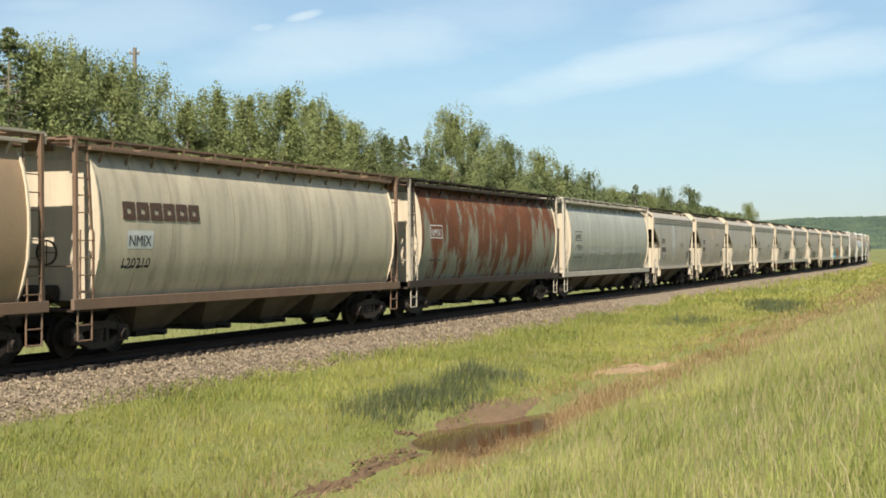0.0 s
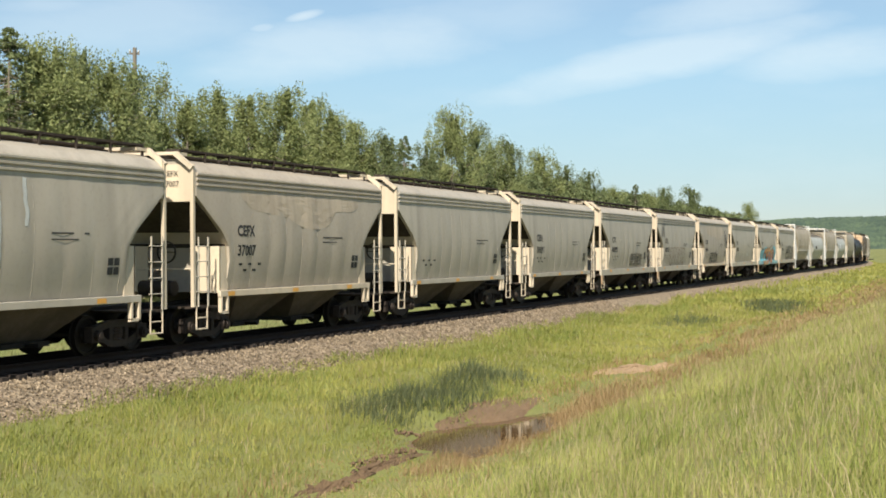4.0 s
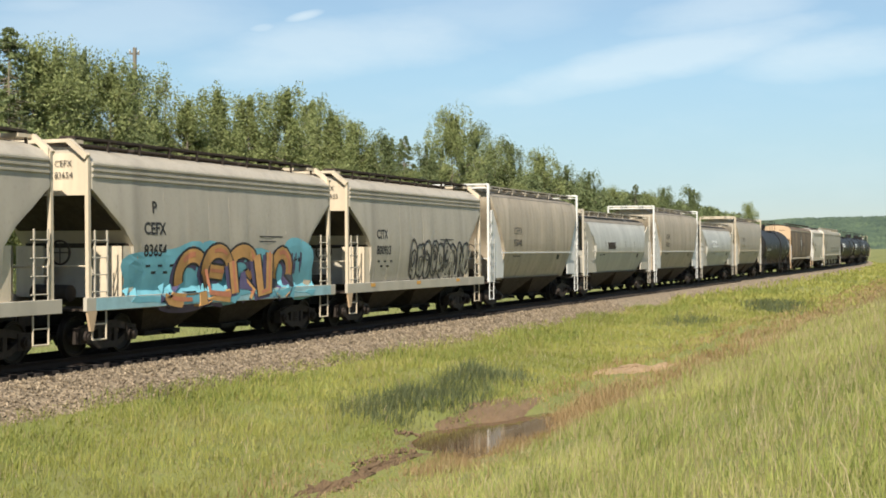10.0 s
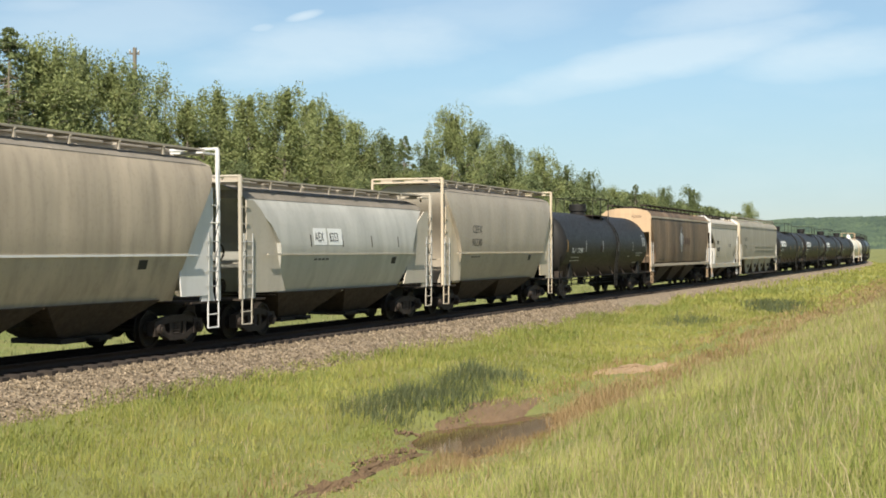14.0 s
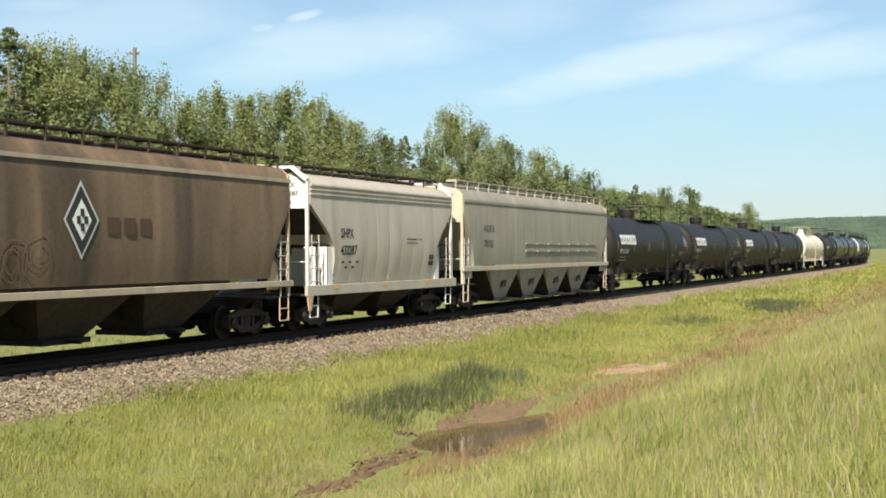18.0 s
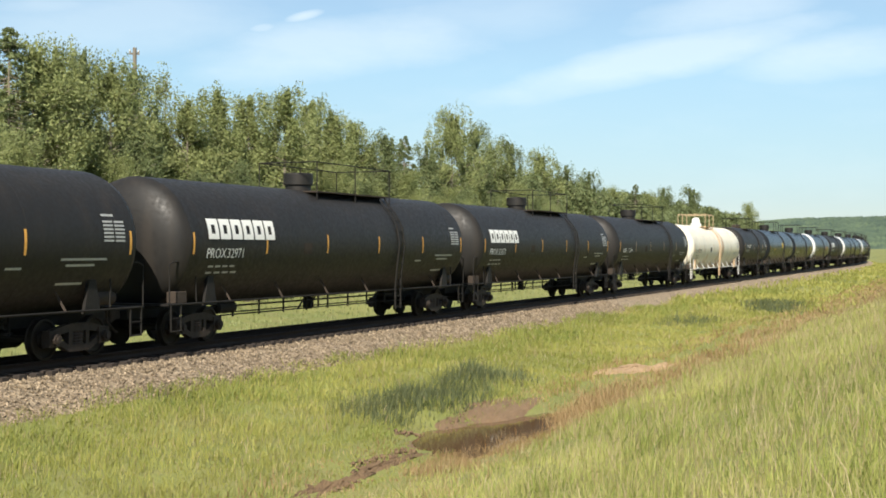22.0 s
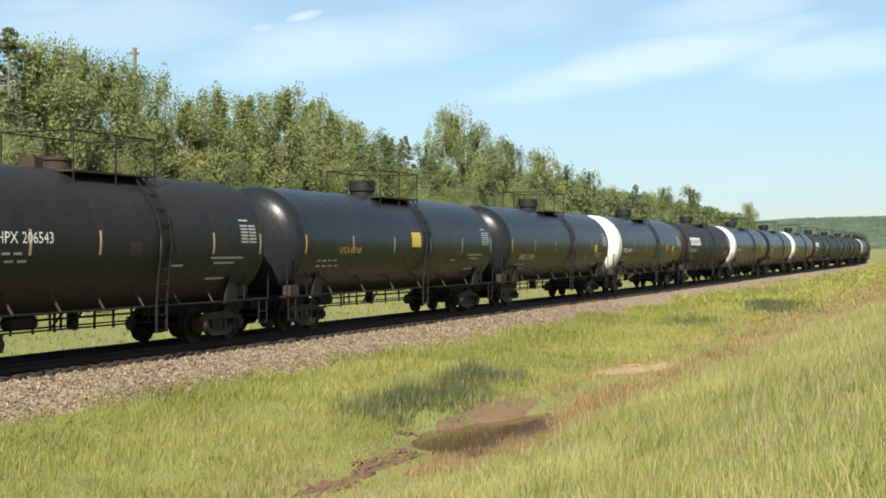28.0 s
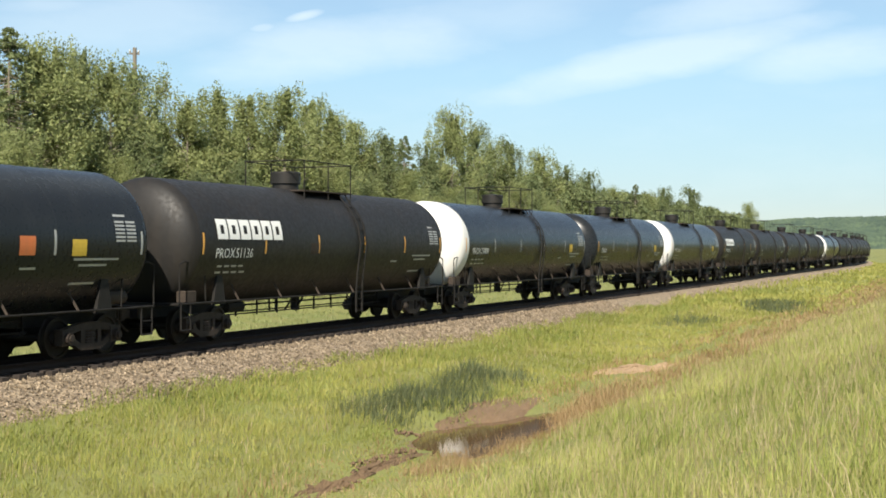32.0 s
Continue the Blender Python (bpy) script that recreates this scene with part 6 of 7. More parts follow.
        for dy, dz in ((0, 0.16), (0, -0.16), (0.13, 0), (-0.13, 0)):
            part("emblem_dot", lambda bm: patch(bm, -0.6 + dy - 0.065, -0.6 + dy + 0.065, 3.06 + dz - 0.085, 3.06 + dz + 0.085, sf, 0.042, 2), M["scrawl"], car)
        for k in range(3):
            part("emblem_block", lambda bm: (patch(bm, 0, 0.42, 2.74, 3.14, sf, 0.026), ), M["umber"], car, at=pose(0, 0.35 + k * 0.62, 0), key="bigblock")
        graffiti(car, sf, -L / 2 + 5.6, 1.75, 2.2, 0.95, 3, None, "rustbrown", 31, stroke=0.035)
    else:
        for k in range(7):
            for z in (2.34, 2.66):
                part("side_stiffener", lambda bm: box(bm, sf(2.7) - 0.01, sf(2.7) + 0.045, 0, 1.5, -0.03, 0.03), M[body_mat], car, at=pose(0, -3.2 + k * 1.62, z), key="stiff")
        for k in range(5):
            part("reflector", lambda bm: patch(bm, 0, 0.28, 1.60, 1.74, lambda z, y=None: 1.592), M["amber"], car, at=pose(0, -L / 2 + 3 + k * 3.6, 0), key="bigrefl")
    return car


# ---- tank cars ----
def tank_car(i, L, look_, R=1.66, zc=2.60, head=None, mark=None, number=None, blocks=False, dome="box", letters="chalk", truck_mat="steel", deck=2.6):
    body_mat, label = look_
    car = thing("tank_car", None, None, label, "tank car", "cars of the train")
    half = L / 2 - 0.58
    hd = 0.62                       # depth of the dished heads
    arc = [(half - hd + hd * math.sin(a), R * math.cos(a) ** 0.9) for a in (radians(d) for d in (0, 12, 24, 36, 48, 60, 70, 79, 86))]
    cut = 0.45 if head else 0.0
    part("tank_shell", lambda bm: lathe(bm, [(-half + hd + cut, R), (half - hd, R)], 48, "Y", 0, zc), M[body_mat], car, smooth=40)
    for e in (-1, 1):
        part("tank_head", lambda bm: lathe(bm, [(e * a, r) for a, r in ([(half - hd - cut, R)] if cut and e < 0 else []) + arc], 48, "Y", 0, zc), M[head if head and e < 0 else body_mat], car, "bright white tank head" if head and e < 0 else "", smooth=60)
    sf = lambda z, y=None: math.sqrt(max(0.01, R * R - (z - zc) ** 2))
    for k in (0.2, 0.4, 0.6, 0.8):
        y = -half + hd + (2 * half - 2 * hd) * k
        part("weld_seam", lambda bm: lathe(bm, [(-0.010, R - 0.001), (-0.006, R + 0.0022), (0.006, R + 0.0022), (0.010, R - 0.001)], 48, "Y", 0, zc), M[body_mat], car, at=pose(0, y, 0), key=("weld", R, zc), smooth=60)
    # stub sills, saddles, side rails
    for e in (-1, 1):
        part("stub_sill", lambda bm: box(bm, -0.3, 0.3, min(e * (L / 2 - 0.45), e * (L / 2 - 4.0)), max(e * (L / 2 - 0.45), e * (L / 2 - 4.0)), 0.70, 1.02), M["steel"], car)
        ys = e * (L / 2 - 2.45)
        for sgn in (-1, 1):
            part("saddle", lambda bm: prism(bm, [(ys - 0.30, 1.0), (ys + 0.30, 1.0), (ys + 0.12, 1.75), (ys - 0.12, 1.75)], sgn * 1.36, sgn * 1.44), M["peach" if body_mat == "ivory" else "steel"], car, "rust-streaked saddle plate" if body_mat == "ivory" else "")
            part("sill_step", lambda bm: sill_step(bm, sgn * 1.45, e * (L / 2 - 0.62), e * (L / 2 - 1.05), 0.42, 1.05), M["steel" if body_mat != "ivory" else "white"], car)
            part("grab_rail", lambda bm: pipe(bm, [(sgn * 1.45, e * (L / 2 - 0.55), 1.1), (sgn * 1.45, e * (L / 2 - 0.55), 2.05), (sgn * 1.45, e * (L / 2 - 0.75), 2.12), (sgn * 1.42, e * (L / 2 - 1.75), 2.08), (sgn * 1.42, e * (L / 2 - 1.8), 1.1)], 0.02), M["steel" if body_mat != "ivory" else "white"], car)
        part("end_platform", lambda bm: box(bm, -1.45, 1.45, min(e * (L / 2 - 0.5), e * (L / 2 - 1.15)), max(e * (L / 2 - 0.5), e * (L / 2 - 1.15)), 1.04, 1.09), M["steel"], car)
        truck(car, e * (L / 2 - 2.45), truck_mat)
        coupler(car, L, e)
    for sgn in (-1, 1):
        r = part("side_rail", lambda bm: tube(bm, (sgn * 1.45, -L / 2 + 0.6, 1.07), (sgn * 1.45, L / 2 - 0.6, 1.07), 0.028, 6), M["steel" if body_mat != "ivory" else "white"], car)
        for k in range(8 if body_mat == "ivory" else 6 if sgn > 0 else 0):
            y = -L / 2 + 3.4 + (L - 6.8) * k / (7 if body_mat == "ivory" else 5)
            part("rail_bracket", lambda bm: beam(bm, (sgn * 1.45, y, 1.07), (sgn * (sf(1.5) + 0.02), y - 0.12, 1.5), 0.04, 0.05), M["white" if body_mat == "ivory" else "dirty"], r)
    # under-frame brake rigging between the trucks
    def rig(bm):
        y0, y1 = -L / 2 + 3.9, L / 2 - 3.9
        for x in (-0.3, 0.45):
            tube(bm, (x, y0, 0.62), (x, y1, 0.62), 0.022, 6)
        tube(bm, (0.3, y0, 0.85), (0.3, y1, 0.85), 0.03, 6)
        for k in range(10):
            y = y0 + (y1 - y0) * k / 9
            beam(bm, (0.35, y, 0.55), (0.35, y, 0.98), 0.04, 0.05)
        for y in (-1.3, -0.6):
            beam(bm, (0.35, y, 0.6), (0.35, y + 0.5, 0.98), 0.04, 0.04)
        lathe(bm, [(y0 + 0.6, 0.08), (y0 + 0.65, 0.17), (y0 + 1.5, 0.17), (y0 + 1.55, 0.08)], 10, "Y", 0.3, 0.82)
        tube(bm, (0, 0, 0.55), (0, 0, zc - R + 0.05), 0.14, 10)
    part("brake_rigging", rig, M["steel"], car)
    # top fittings
    yd = -0.6
    top = zc + R
    if dome == "valve":
        part("stain_band", lambda bm: lathe(bm, [(1.45, R - 0.002), (1.50, R + 0.004), (2.25, R + 0.004), (2.32, R - 0.002)], 48, "Y", 0, zc), M["ruststain"], car, "brown stained band round the tank", smooth=40)
        part("valve_housing", lambda bm: lathe(bm, [(top - 0.05, 0.42), (top + 0.12, 0.42), (top + 0.2, 0.32), (top + 0.45, 0.3), (top + 0.6, 0.2), (top + 0.63, 0.05)], 20, "Z", 0, yd), M["white"], car, smooth=35)
    elif dome == "low":
        part("manway", lambda bm: (lathe(bm, [(top - 0.05, 0.36), (top + 0.18, 0.36), (top + 0.2, 0.40), (top + 0.26, 0.40), (top + 0.30, 0.1)], 20, "Z", 0, yd), box(bm, -0.2, 0.2, yd - 1.0, yd - 0.7, top - 0.02, top + 0.22)), M["dirty"], car, smooth=35)
    else:
        part("manway_housing", lambda bm: lathe(bm, [(top - 0.05, 0.40), (top + 0.14, 0.40), (top + 0.16, 0.46), (top + 0.48, 0.46), (top + 0.52, 0.43), (top + 0.54, 0.1)], 24, "Z", 0, yd), M["black"], car, smooth=35)
    plat_l = deck
    pm = "steel" if body_mat != "ivory" else "peach"
    y0, y1 = (yd - 0.7, yd - 0.7 + plat_l + 0.6)
    if dome == "valve":
        y0, y1 = yd - 1.6, yd + 1.6
    plat = part("top_platform", lambda bm: [box(bm, min(sg * 0.55, sg * 1.02), max(sg * 0.55, sg * 1.02), y0, y1, top - 0.10, top - 0.06) for sg in (-1, 1)], M["dirty" if pm == "steel" else "peach"], car)

    for sg in (-1, 1):
        for y in (y0 + 0.03, (y0 + y1) / 2, y1 - 0.03):
            part("rail_post", lambda bm: tube(bm, (sg * 1.0, 0, top - 0.35), (sg * 1.0, 0, top + 0.82), 0.02, 6), M[pm], plat, at=pose(0, y, 0), key=("railpost", sg, top))
    part("top_rail", lambda bm: pipe(bm, [(-1, y0, top + 0.82), (1, y0, top + 0.82), (1, y1, top + 0.82), (-1, y1, top + 0.82), (-1, y0, top + 0.82)], 0.02), M[pm], plat)

    for sgn in (-1, 1):
        def side_ladder(bm):
            yl = y1 - 0.75
            zs = [0.45, 1.1, 1.7, zc, zc + 0.6, zc + 1.0, zc + 1.25, top - 0.12]
            xs = [1.55, 1.55, 1.60, R + 0.06, sf(zc + 0.6) + 0.06, sf(zc + 1.0) + 0.06, sf(zc + 1.25) + 0.06, 0.95]
            for y in (yl, yl + 0.42):
                rows = [[bm.verts.new((sgn * x + a, y + b, z)) for a, b in ((-0.022, -0.025), (0.022, -0.025), (0.022, 0.025), (-0.022, 0.025))] for x, z in zip(xs, zs)]
                for p, q in zip(rows, rows[1:]):
                    for k in range(4):
                        bm.faces.new((p[k], p[(k + 1) % 4], q[(k + 1) % 4], q[k]))
                bm.faces.new(rows[0][::-1]), bm.faces.new(rows[-1])
        lad = part("ladder", side_ladder, M[pm], car)
        for z in np.arange(0.5, top - 0.2, 0.36):
            x = float(np.interp(z, [0.45, 1.1, 1.7, zc, zc + 0.6, zc + 1.0, zc + 1.25, top - 0.12], [1.55, 1.55, 1.60, R + 0.06, sf(zc + 0.6) + 0.06, sf(zc + 1.0) + 0.06, sf(zc + 1.25) + 0.06, 0.95]))
            part("rung", lambda bm: tube(bm, (0, 0, 0), (0, 0.42, 0), 0.016, 6), M[pm], lad, at=pose(sgn * x, y1 - 0.75, z), key="tankrung")
    # reflectors and stencilling
    n = 6
    for k in range(n):
        y = -half + 0.75 + (2 * half - 1.5) * k / (n - 1)
        part("reflector", lambda bm: patch(bm, -0.04, 0.04, zc - 0.30, zc + 0.24, sf), M["amber" if k == 0 or blocks else "peach" if mark in ("PLMX", "SHPX") else "galv"], car, at=pose(0, y, 0), key=("refl", R, zc))
    y0 = -half + 1.35
    if mark:
        dy, zt, size = (0.0, zc - 0.40, 0.36) if blocks else {"SHPX": (0.55, zc - (0.62 if number == "211459" else 0.05), 0.34), "UTLX": (1.6, zc - 0.30, 0.26)}.get(mark, (0.1, zc - 0.36, 0.34))
        lettering(mark, size, y0 + dy, zt, sf, M[letters], car)
        if number:
            lettering(number, size, y0 + dy + size * (2.75 if mark != "PLMX" else 3.1), zt, sf, M[letters], car)
    else:
        zt = zc
    if blocks:
        emblem(car, y0 + 0.05, zc + 0.08, sf, "chalk", ("tank", R, zc))
    marks(car, [(y0 + 0.2 + 0.35 * k, zt - 0.24, 0.25, 0.05) for k in range(4)] + [(y0 + 0.2 + 0.4 * k, zt - 0.40, 0.28, 0.05) for k in range(4)], sf, letters if body_mat == "ivory" else "galv")
    marks(car, [(half - 3.2, zc - 0.42, 1.6, 0.05), (half - 3.0, zc - 0.55, 1.0, 0.05), (half - 3.1, zc - 0.95, 0.9, 0.05), (half - 4.9, zc - 0.6, 0.5, 0.05)], sf, "galv")
    marks(car, [(half - 1.75 + 0.42 * (k % 2), zc + 0.42 - 0.085 * (k // 2), 0.36, 0.045) for k in range(12)], sf, "galv", "data_line")
    marks(car, [(half - 1.75, zc + 0.56, 0.45, 0.05)], sf, "galv", "data_line")
    part("air_reservoir", lambda bm: lathe(bm, [(-0.42, 0.06), (-0.38, 0.17), (0.38, 0.17), (0.42, 0.06)], 14, "Y"), M["dirty" if body_mat != "ivory" else "rustbrown"], car, "grey air brake reservoir over the truck", pose(1.12, L / 2 - 1.75, 1.32), "tankreservoir", smooth=40)
    part("valve_box", lambda bm: box(bm, -0.16, 0.16, -0.22, 0.22, -0.16, 0.14), M["dirty"], car, at=pose(1.18, -L / 2 + 1.28, 1.24), key="valvebox", bevel=0.02)
    if body_mat == "gloss":
        spot = (-0.1, zc - 0.10, 0.8, 0.5) if mark == "UTLX" else (half - 3.3, zc - 0.32, 0.5, 0.36)
        marks(car, [spot], sf, "yellow", "test_panel", "yellow test panel")
        if mark == "DPRX":
            marks(car, [(half - 5.0, zc - 0.30, 0.5, 0.40)], sf, "orange", "test_panel", "orange test panel")
    else:
        marks(car, [(y0 + 5.2, zc - 0.32, 0.5, 0.32)], sf, "dirty", "test_panel")
    return car

# ---- the train, front to back: where the front end of each car stands at the start ----
FRONTS = [4.9, 23.45, 41.8, 60.13, 78.44, 91.45, 103.96, 116.97, 129.97, 142.82, 155.90, 168.91, 182.28, 195.25, 208.31, 222.09, 237.51, 251.91, 266.31, 280.81, 299.32, 318.32, 330.98, 352.95, 373.78, 394.72,
          415.94, 436.49, 457.17, 471.6, 489.9, 507.86, 526.10, 544.53, 563.4, 581.1, 599.6, 617.5, 635.8, 653.8, 672.1, 690.2, 708.4, 726.6, 744.7, 762.8, 781.1, 799.3]
SPEED_T, SPEED_V = (0, 8, 12, 18, 21, 23, 25, 28, 32), (15.87, 15.85, 15.72, 15.68, 15.60, 15.52, 15.30, 15.05, 14.95)    # the train slows down a little
RUN_T = np.linspace(0, 32, 1601)
RUN_V = np.interp(RUN_T, SPEED_T, SPEED_V)
RUN_S = np.concatenate([[0.0], np.cumsum((RUN_V[1:] + RUN_V[:-1]) / 2 * 0.02)])


def gone(t):
    """Metres that the train has run by the time t."""
    return float(np.interp(t, RUN_T, RUN_S))


TRIN_A = ("grey", "palegrey", "cream", "light grey short covered hopper car with a pale sill")
TRIN_B = ("warmgrey", "cream", "cream", "dusty warm-grey short covered hopper car")
TRIN_C = ("palegrey", "palegrey", "white", "pale grey short covered hopper car with white ends")
FLOW_A = ("tan", "white", "dusty tan-grey rounded hopper car with white end frames")
FLOW_B = ("bluegrey", "palegrey", "pale blue-grey low hopper car with tapered ends")
BLACK, GLOSS = ("black", "matt black tank car with dusty sides"), ("gloss", "shiny black tank car")
PLAN = {
    0: lambda i, L: cylinder_car(i, L, ("clay", "rustbrown", "faded orange-brown rounded hopper car with rusty trim")),
    1: lambda i, L: cylinder_car(i, L, ("procream", "rustbrown", "faded cream rounded grain hopper car with rusty trim"), "NMIX", "120210", blocks=True),
    2: lambda i, L: cylinder_car(i, L, ("rusty", "dirty", "heavily rusted rounded grain hopper car"), "NMIX"),
    3: lambda i, L: cylinder_car(i, L, ("greengrey", "palegrey", "pale green-grey rounded grain hopper car"), "NMIX", "172526"),
    4: lambda i, L: trinity_car(i, L, TRIN_A, "CEFX", "304242"),
    5: lambda i, L: trinity_car(i, L, TRIN_B, "CEFX", "37007"),
    6: lambda i, L: trinity_car(i, L, TRIN_A),
    7: lambda i, L: trinity_car(i, L, TRIN_A, "CEFX", "304291"),
    8: lambda i, L: trinity_car(i, L, TRIN_A, "CITX", "800935", deep=True),
    9: lambda i, L: trinity_car(i, L, TRIN_A, "CITX", "800382", deep=True),
    10: lambda i, L: trinity_car(i, L, TRIN_B, "CEFX", "84590", ribs=False),
    11: lambda i, L: trinity_car(i, L, TRIN_A, "CITX", "800320", deep=True),
    12: lambda i, L: trinity_car(i, L, TRIN_A, "CEFX", "83654", deep=True),
    13: lambda i, L: trinity_car(i, L, TRIN_A, "CITX", "800933", deep=True),
    14: lambda i, L: flow_car(i, L, FLOW_A, FLOW, END_FLOW, "CEFX", "95848"),
    15: lambda i, L: flow_car(i, L, FLOW_B, LOWF, END_LOW, None, None, True),
    16: lambda i, L: flow_car(i, L, FLOW_A, FLOW, END_FLOW, "CEFX", "P5863"),
    17: lambda i, L: flow_car(i, L, FLOW_B, LOWF, END_LOW, "AEX", "8353", True),
    18: lambda i, L: flow_car(i, L, ("warmgrey", "cream", "cream-grey rounded hopper car with cream end frames"), FLOW, END_FLOW, "CEFX", "96230"),
    19: lambda i, L: tank_car(i, L, BLACK, mark="TILX", number="270695"),
    20: lambda i, L: big_car(i, L, ("brown", "tan", "peach", "brown weathered long hopper car with peach ends"), 3, "ADMX", "", True),
    21: lambda i, L: trinity_car(i, L, TRIN_C, "SHPX", "432287", deep=True),
    22: lambda i, L: big_car(i, L, ("longgrey", "longgrey", "cream", "dusty grey long four-bay hopper car with bulging panels"), 4, "AOKX", "78183"),
    23: lambda i, L: tank_car(i, L, BLACK, blocks=True, mark="PROX", number="32603", deck=4.8),
    24: lambda i, L: tank_car(i, L, BLACK, blocks=True, mark="PROX", number="32971", deck=4.8),
    25: lambda i, L: tank_car(i, L, BLACK, blocks=True, mark="PROX", number="32473", deck=4.8),
    26: lambda i, L: tank_car(i, L, BLACK, mark="PLMX", number="137394", deck=5.0),
    27: lambda i, L: tank_car(i, L, ("ivory", "ivory white pressure tank car with rust stains"), R=1.60, zc=2.54, dome="valve", mark="PLMX", number="37836", letters="ink"),
    28: lambda i, L: tank_car(i, L, BLACK, mark="SHPX", number="206543", dome="low"),
    29: lambda i, L: tank_car(i, L, GLOSS, mark="UTLX", number="677169", letters="yellow"),
}
CARS = []
for i in range(len(FRONTS) - 1):
    L = FRONTS[i + 1] - FRONTS[i]
    if i in PLAN:
        car = PLAN[i](i, L)
    elif i in (31, 33, 35, 40):
        car = tank_car(i, L, ("gloss", "shiny black tank car with a white head"), head="white", mark="DPRX" if i == 31 else "PROX", number="256915" if i == 31 else "29484")
    elif i == 30:
        car = tank_car(i, L, GLOSS, mark="SHPX", number="211459")
    elif i in (32, 36):
        car = tank_car(i, L, BLACK, blocks=True, mark="PROX", number="51136")
    else:
        car = tank_car(i, L, GLOSS if i == 34 else BLACK, head="orange" if i == 46 else None, mark="DBUX", number=None)
    side = SIDES.get(i)
    if 4 <= i <= 13 or i == 21:
        for k in range(3 if i != 12 else 0):
            part("reflector", lambda bm: patch(bm, 0, 0.34, 1.22, 1.33, lambda z, y=None: 1.603), M["amber"], car, at=pose(0, -L / 2 + 2.1 + k * (L - 4.8) / 2.2, 0), key="sillrefl")
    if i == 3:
        # the shaded lower half of the rounded side, painted as a darker patch
        part("low_shade", lambda bm: blot(bm, 0, 1.98, L / 2 - 1.9, 0.60, side, 0.004, random.Random(40), 0.05, 7.0), M["lowshade"], car, "broad bluish grey patch for the shade low on the side")
    if i == 4:
        rng = random.Random(61)
        for y, top, low, wd in ((-0.75, 3.95, 2.5, 0.16), (-0.45, 3.98, 1.6, 0.30), (-0.10, 3.95, 2.1, 0.14), (0.75, 3.9, 2.9, 0.12)):
            part("spill_streak", lambda bm: ribbon(bm, [(y + rng.uniform(-0.03, 0.03), top - (top - low) * k / 9) for k in range(10)], wd, side, 0.007), M["ghost"], car, "pale spilled-load streak down the side")
    if i == 8:
        graffiti(car, side, 0.2, 1.55, 2.7, 0.62, 7, None, "scrawl", 4, stroke=0.05, label="black sprayed tag in looping letter shapes")
    if i == 9:
        graffiti(car, side, -2.6, 1.45, 4.4, 1.05, 5, "palegrey", "rustbrown", 5, stroke=0.035)
        scribble(car, side, -L / 2 + 1.6, 3.2, 1.2, 0.8, "scrawl", 6, 0.04)
    if i == 10:
        graffiti(car, side, -2.1, 1.5, 3.0, 0.68, 6, None, "scrawl", 7, stroke=0.06, label="dark sprayed tag in looping letter shapes")
        scribble(car, side, L / 2 - 3.0, 2.6, 1.2, 1.3, "scrawl", 8, 0.05)
    if 4 <= i <= 13 or i == 21:
        body = M[{5: "warmgrey", 10: "warmgrey", 21: "palegrey"}.get(i, "grey")]
        for k in range(9):
            part("panel_seam", lambda bm: [beam(bm, (xa + 0.001, 0, za), (xb + 0.001, 0, zb), 0.022, 0.007) for (xa, za), (xb, zb) in zip(TRIN[0:7], TRIN[1:7])], body, car, at=pose(0, (k - 4) * (L - 4.6) / 8.4, 0), key="trinseam")
    if i in (5, 10):
        part("stain", lambda bm: [blot(bm, y, z, ry, rz, side, 0.004 + 0.001 * k, random.Random(i + k), 0.25, 2.0) for k, (y, z, ry, rz) in enumerate(((-1.8, 3.75, 1.6, 0.36), (0.6, 3.6, 1.9, 0.5), (2.4, 3.8, 1.2, 0.3)))], M["tan"], car, "brownish spilled-load stain")
    if i == 11:
        scribble(car, side, -1.4, 1.45, 3.2, 0.8, "ghost", 9, 0.05)
    if i == 12:
        lettering("P", 0.40, -L / 2 + 2.95, 3.28, side, M["ink"], car, 0.010)
        over_sill = lambda z, y=None: max(side(z, y), 1.606 if 1.0 < z < 1.40 else 0)
        part("sprayed_sill", lambda bm: patch(bm, -L / 2 + 0.75, L / 2 - 0.75, 1.075, 1.345, lambda z, y=None: 1.604, 0.002, 1), M["paleblue"], car, "side sill sprayed pale blue")
        rng = random.Random(10)
        part("graffiti_cloud", lambda bm: [blot(bm, -3.6 + 1.45 * k, 1.74 + 0.10 * (k % 2), 1.15, 0.58 + 0.10 * (k % 3), over_sill, 0.004 + 0.0008 * k, rng, 0.16, 3.2) for k in range(6)], M["blue"], car, "blue sprayed cloud behind the letters")
        block_letters(car, over_sill, -2.55, 1.16, 5.9, 1.42)
        scribble(car, side, 3.3, 1.75, 0.8, 0.6, "plum", 11, 0.05, 3)
    if i == 13:
        graffiti(car, side, -1.2, 1.40, 5.6, 1.3, 9, None, "scrawl", 12, stroke=0.085)
        scribble(car, side, -1.0, 1.42, 5.2, 1.0, "palegrey", 14, 0.09, 9)
    CARS.append((car, FRONTS[i] + L / 2))


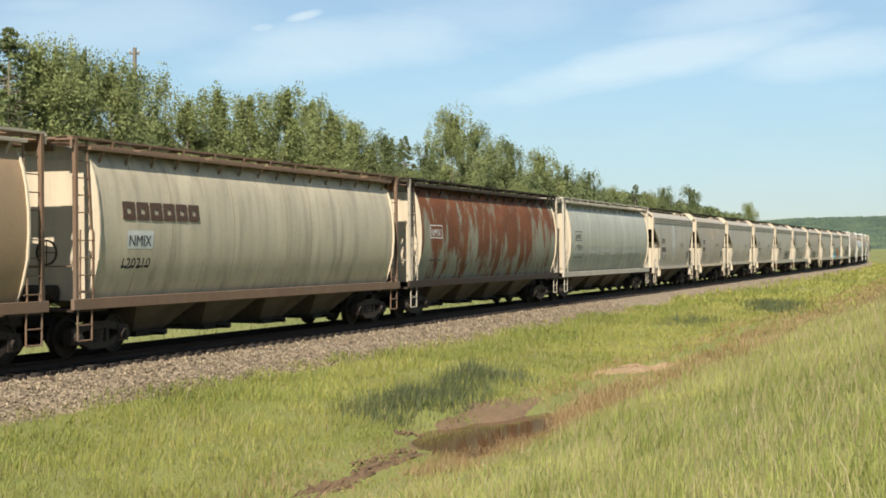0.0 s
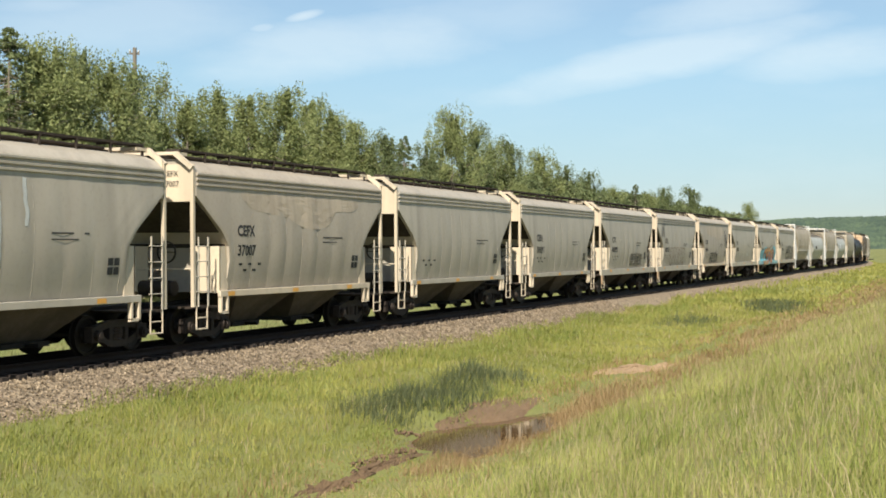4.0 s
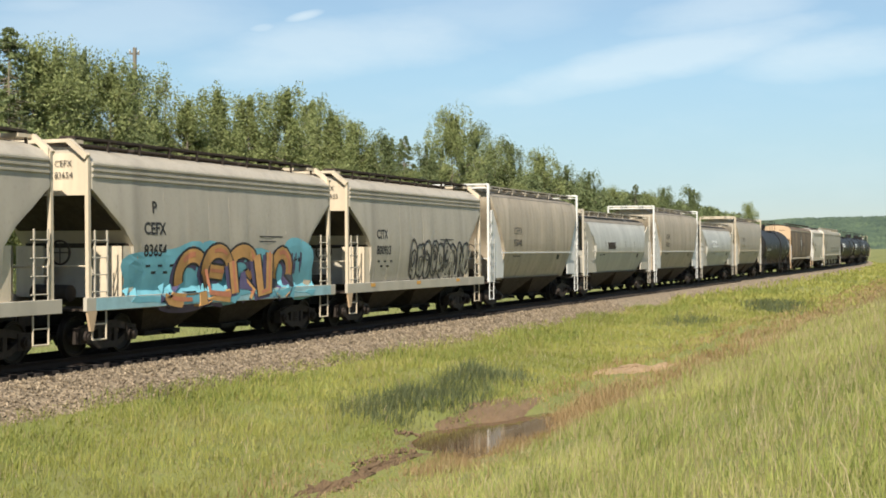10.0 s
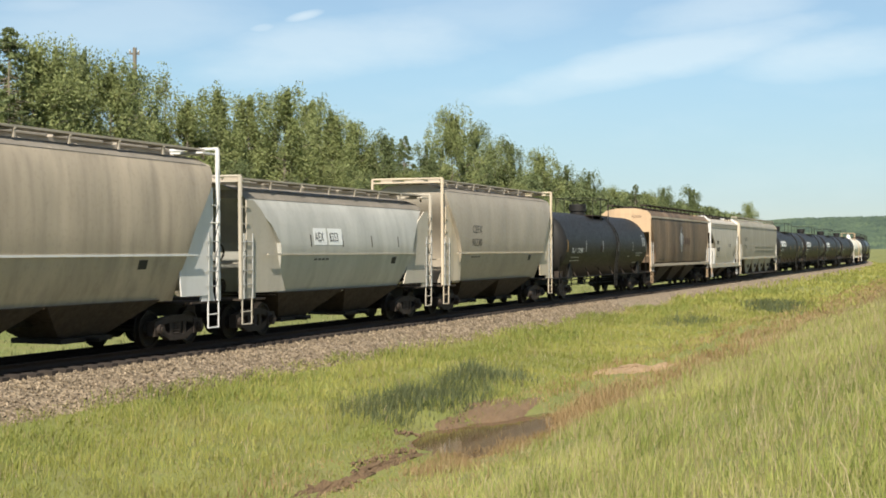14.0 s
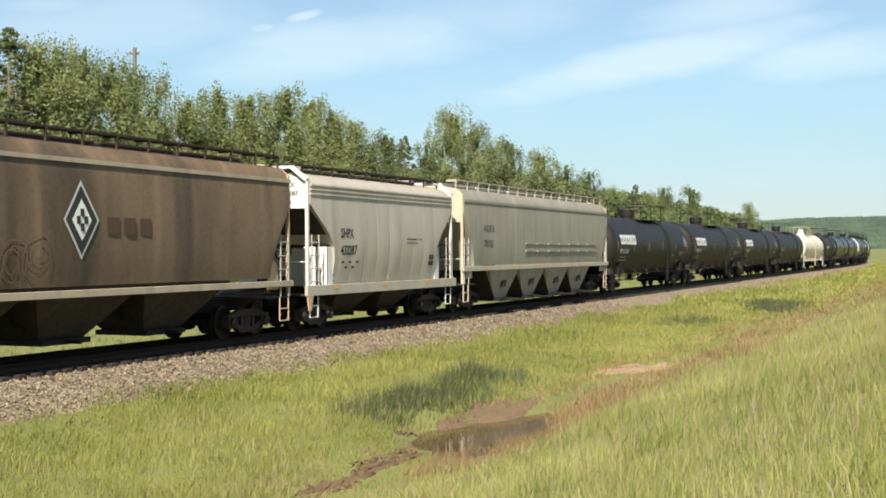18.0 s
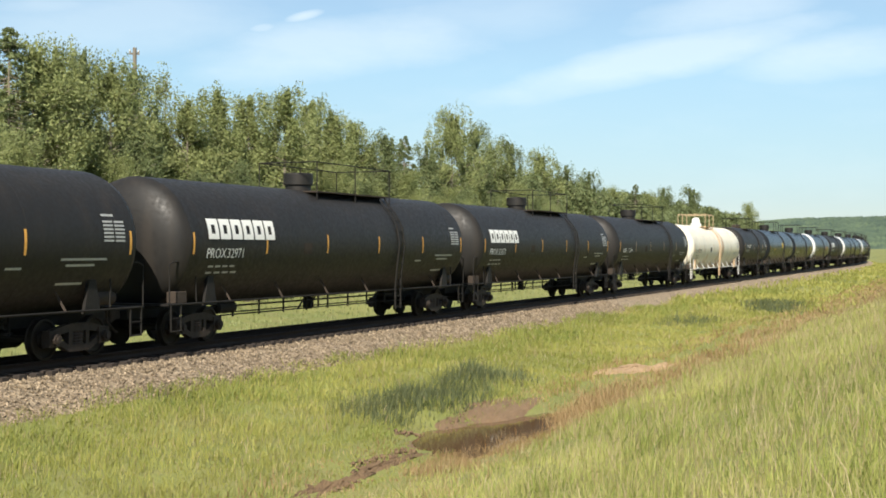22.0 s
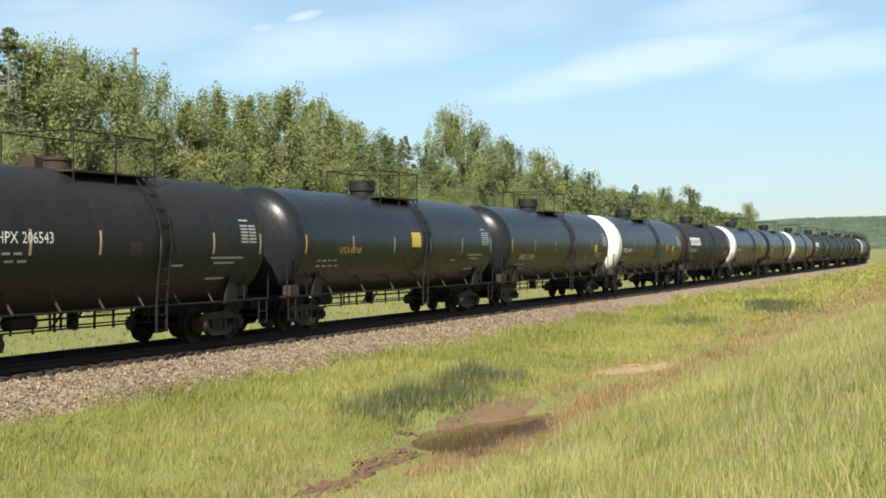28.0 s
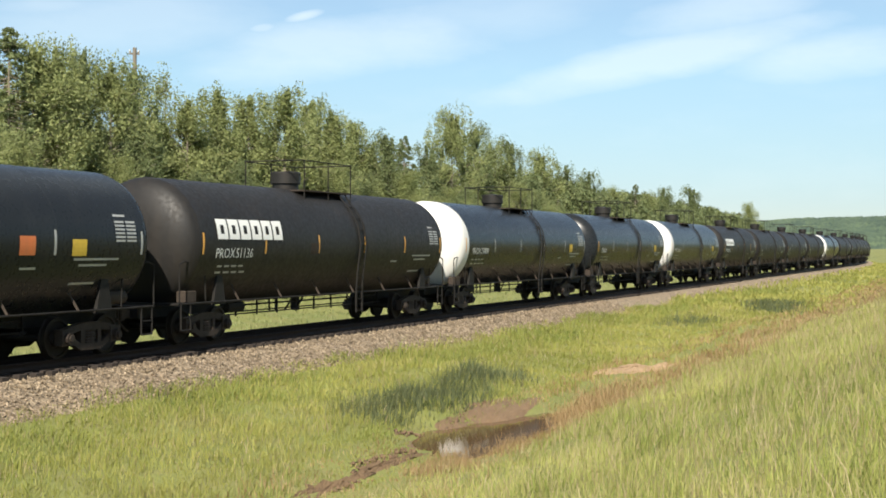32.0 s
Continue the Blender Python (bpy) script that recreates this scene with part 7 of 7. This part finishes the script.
def motions():
    """The train rolls past; the wheels turn while their car is near, and stand as they are far out."""
    for car, mid in CARS:
        rows = []
        for t in [k * 1.0 for k in range(33)]:
            x, y, z, a = on_line(mid - gone(t))
            rows.append((t, pose(x, y, z, 0, 0, a)))
        walk(car, rows)
    middle = dict(CARS)
    for ws, car, a in WHEELS:
        mid = middle[car]
        near = [k / 30 for k in range(0, 961, 1) if 4 < mid - gone(k / 30) < 60]
        times = sorted({0.0, 32.0, *near})
        base = gone(near[0]) if near else 0.0
        last = gone(near[-1]) if near else 0.0
        walk(ws, [(t, pose(0, a, 0.46, math.degrees((min(max(gone(t), base), last) - base) / 0.455))) for t in times])


motions()
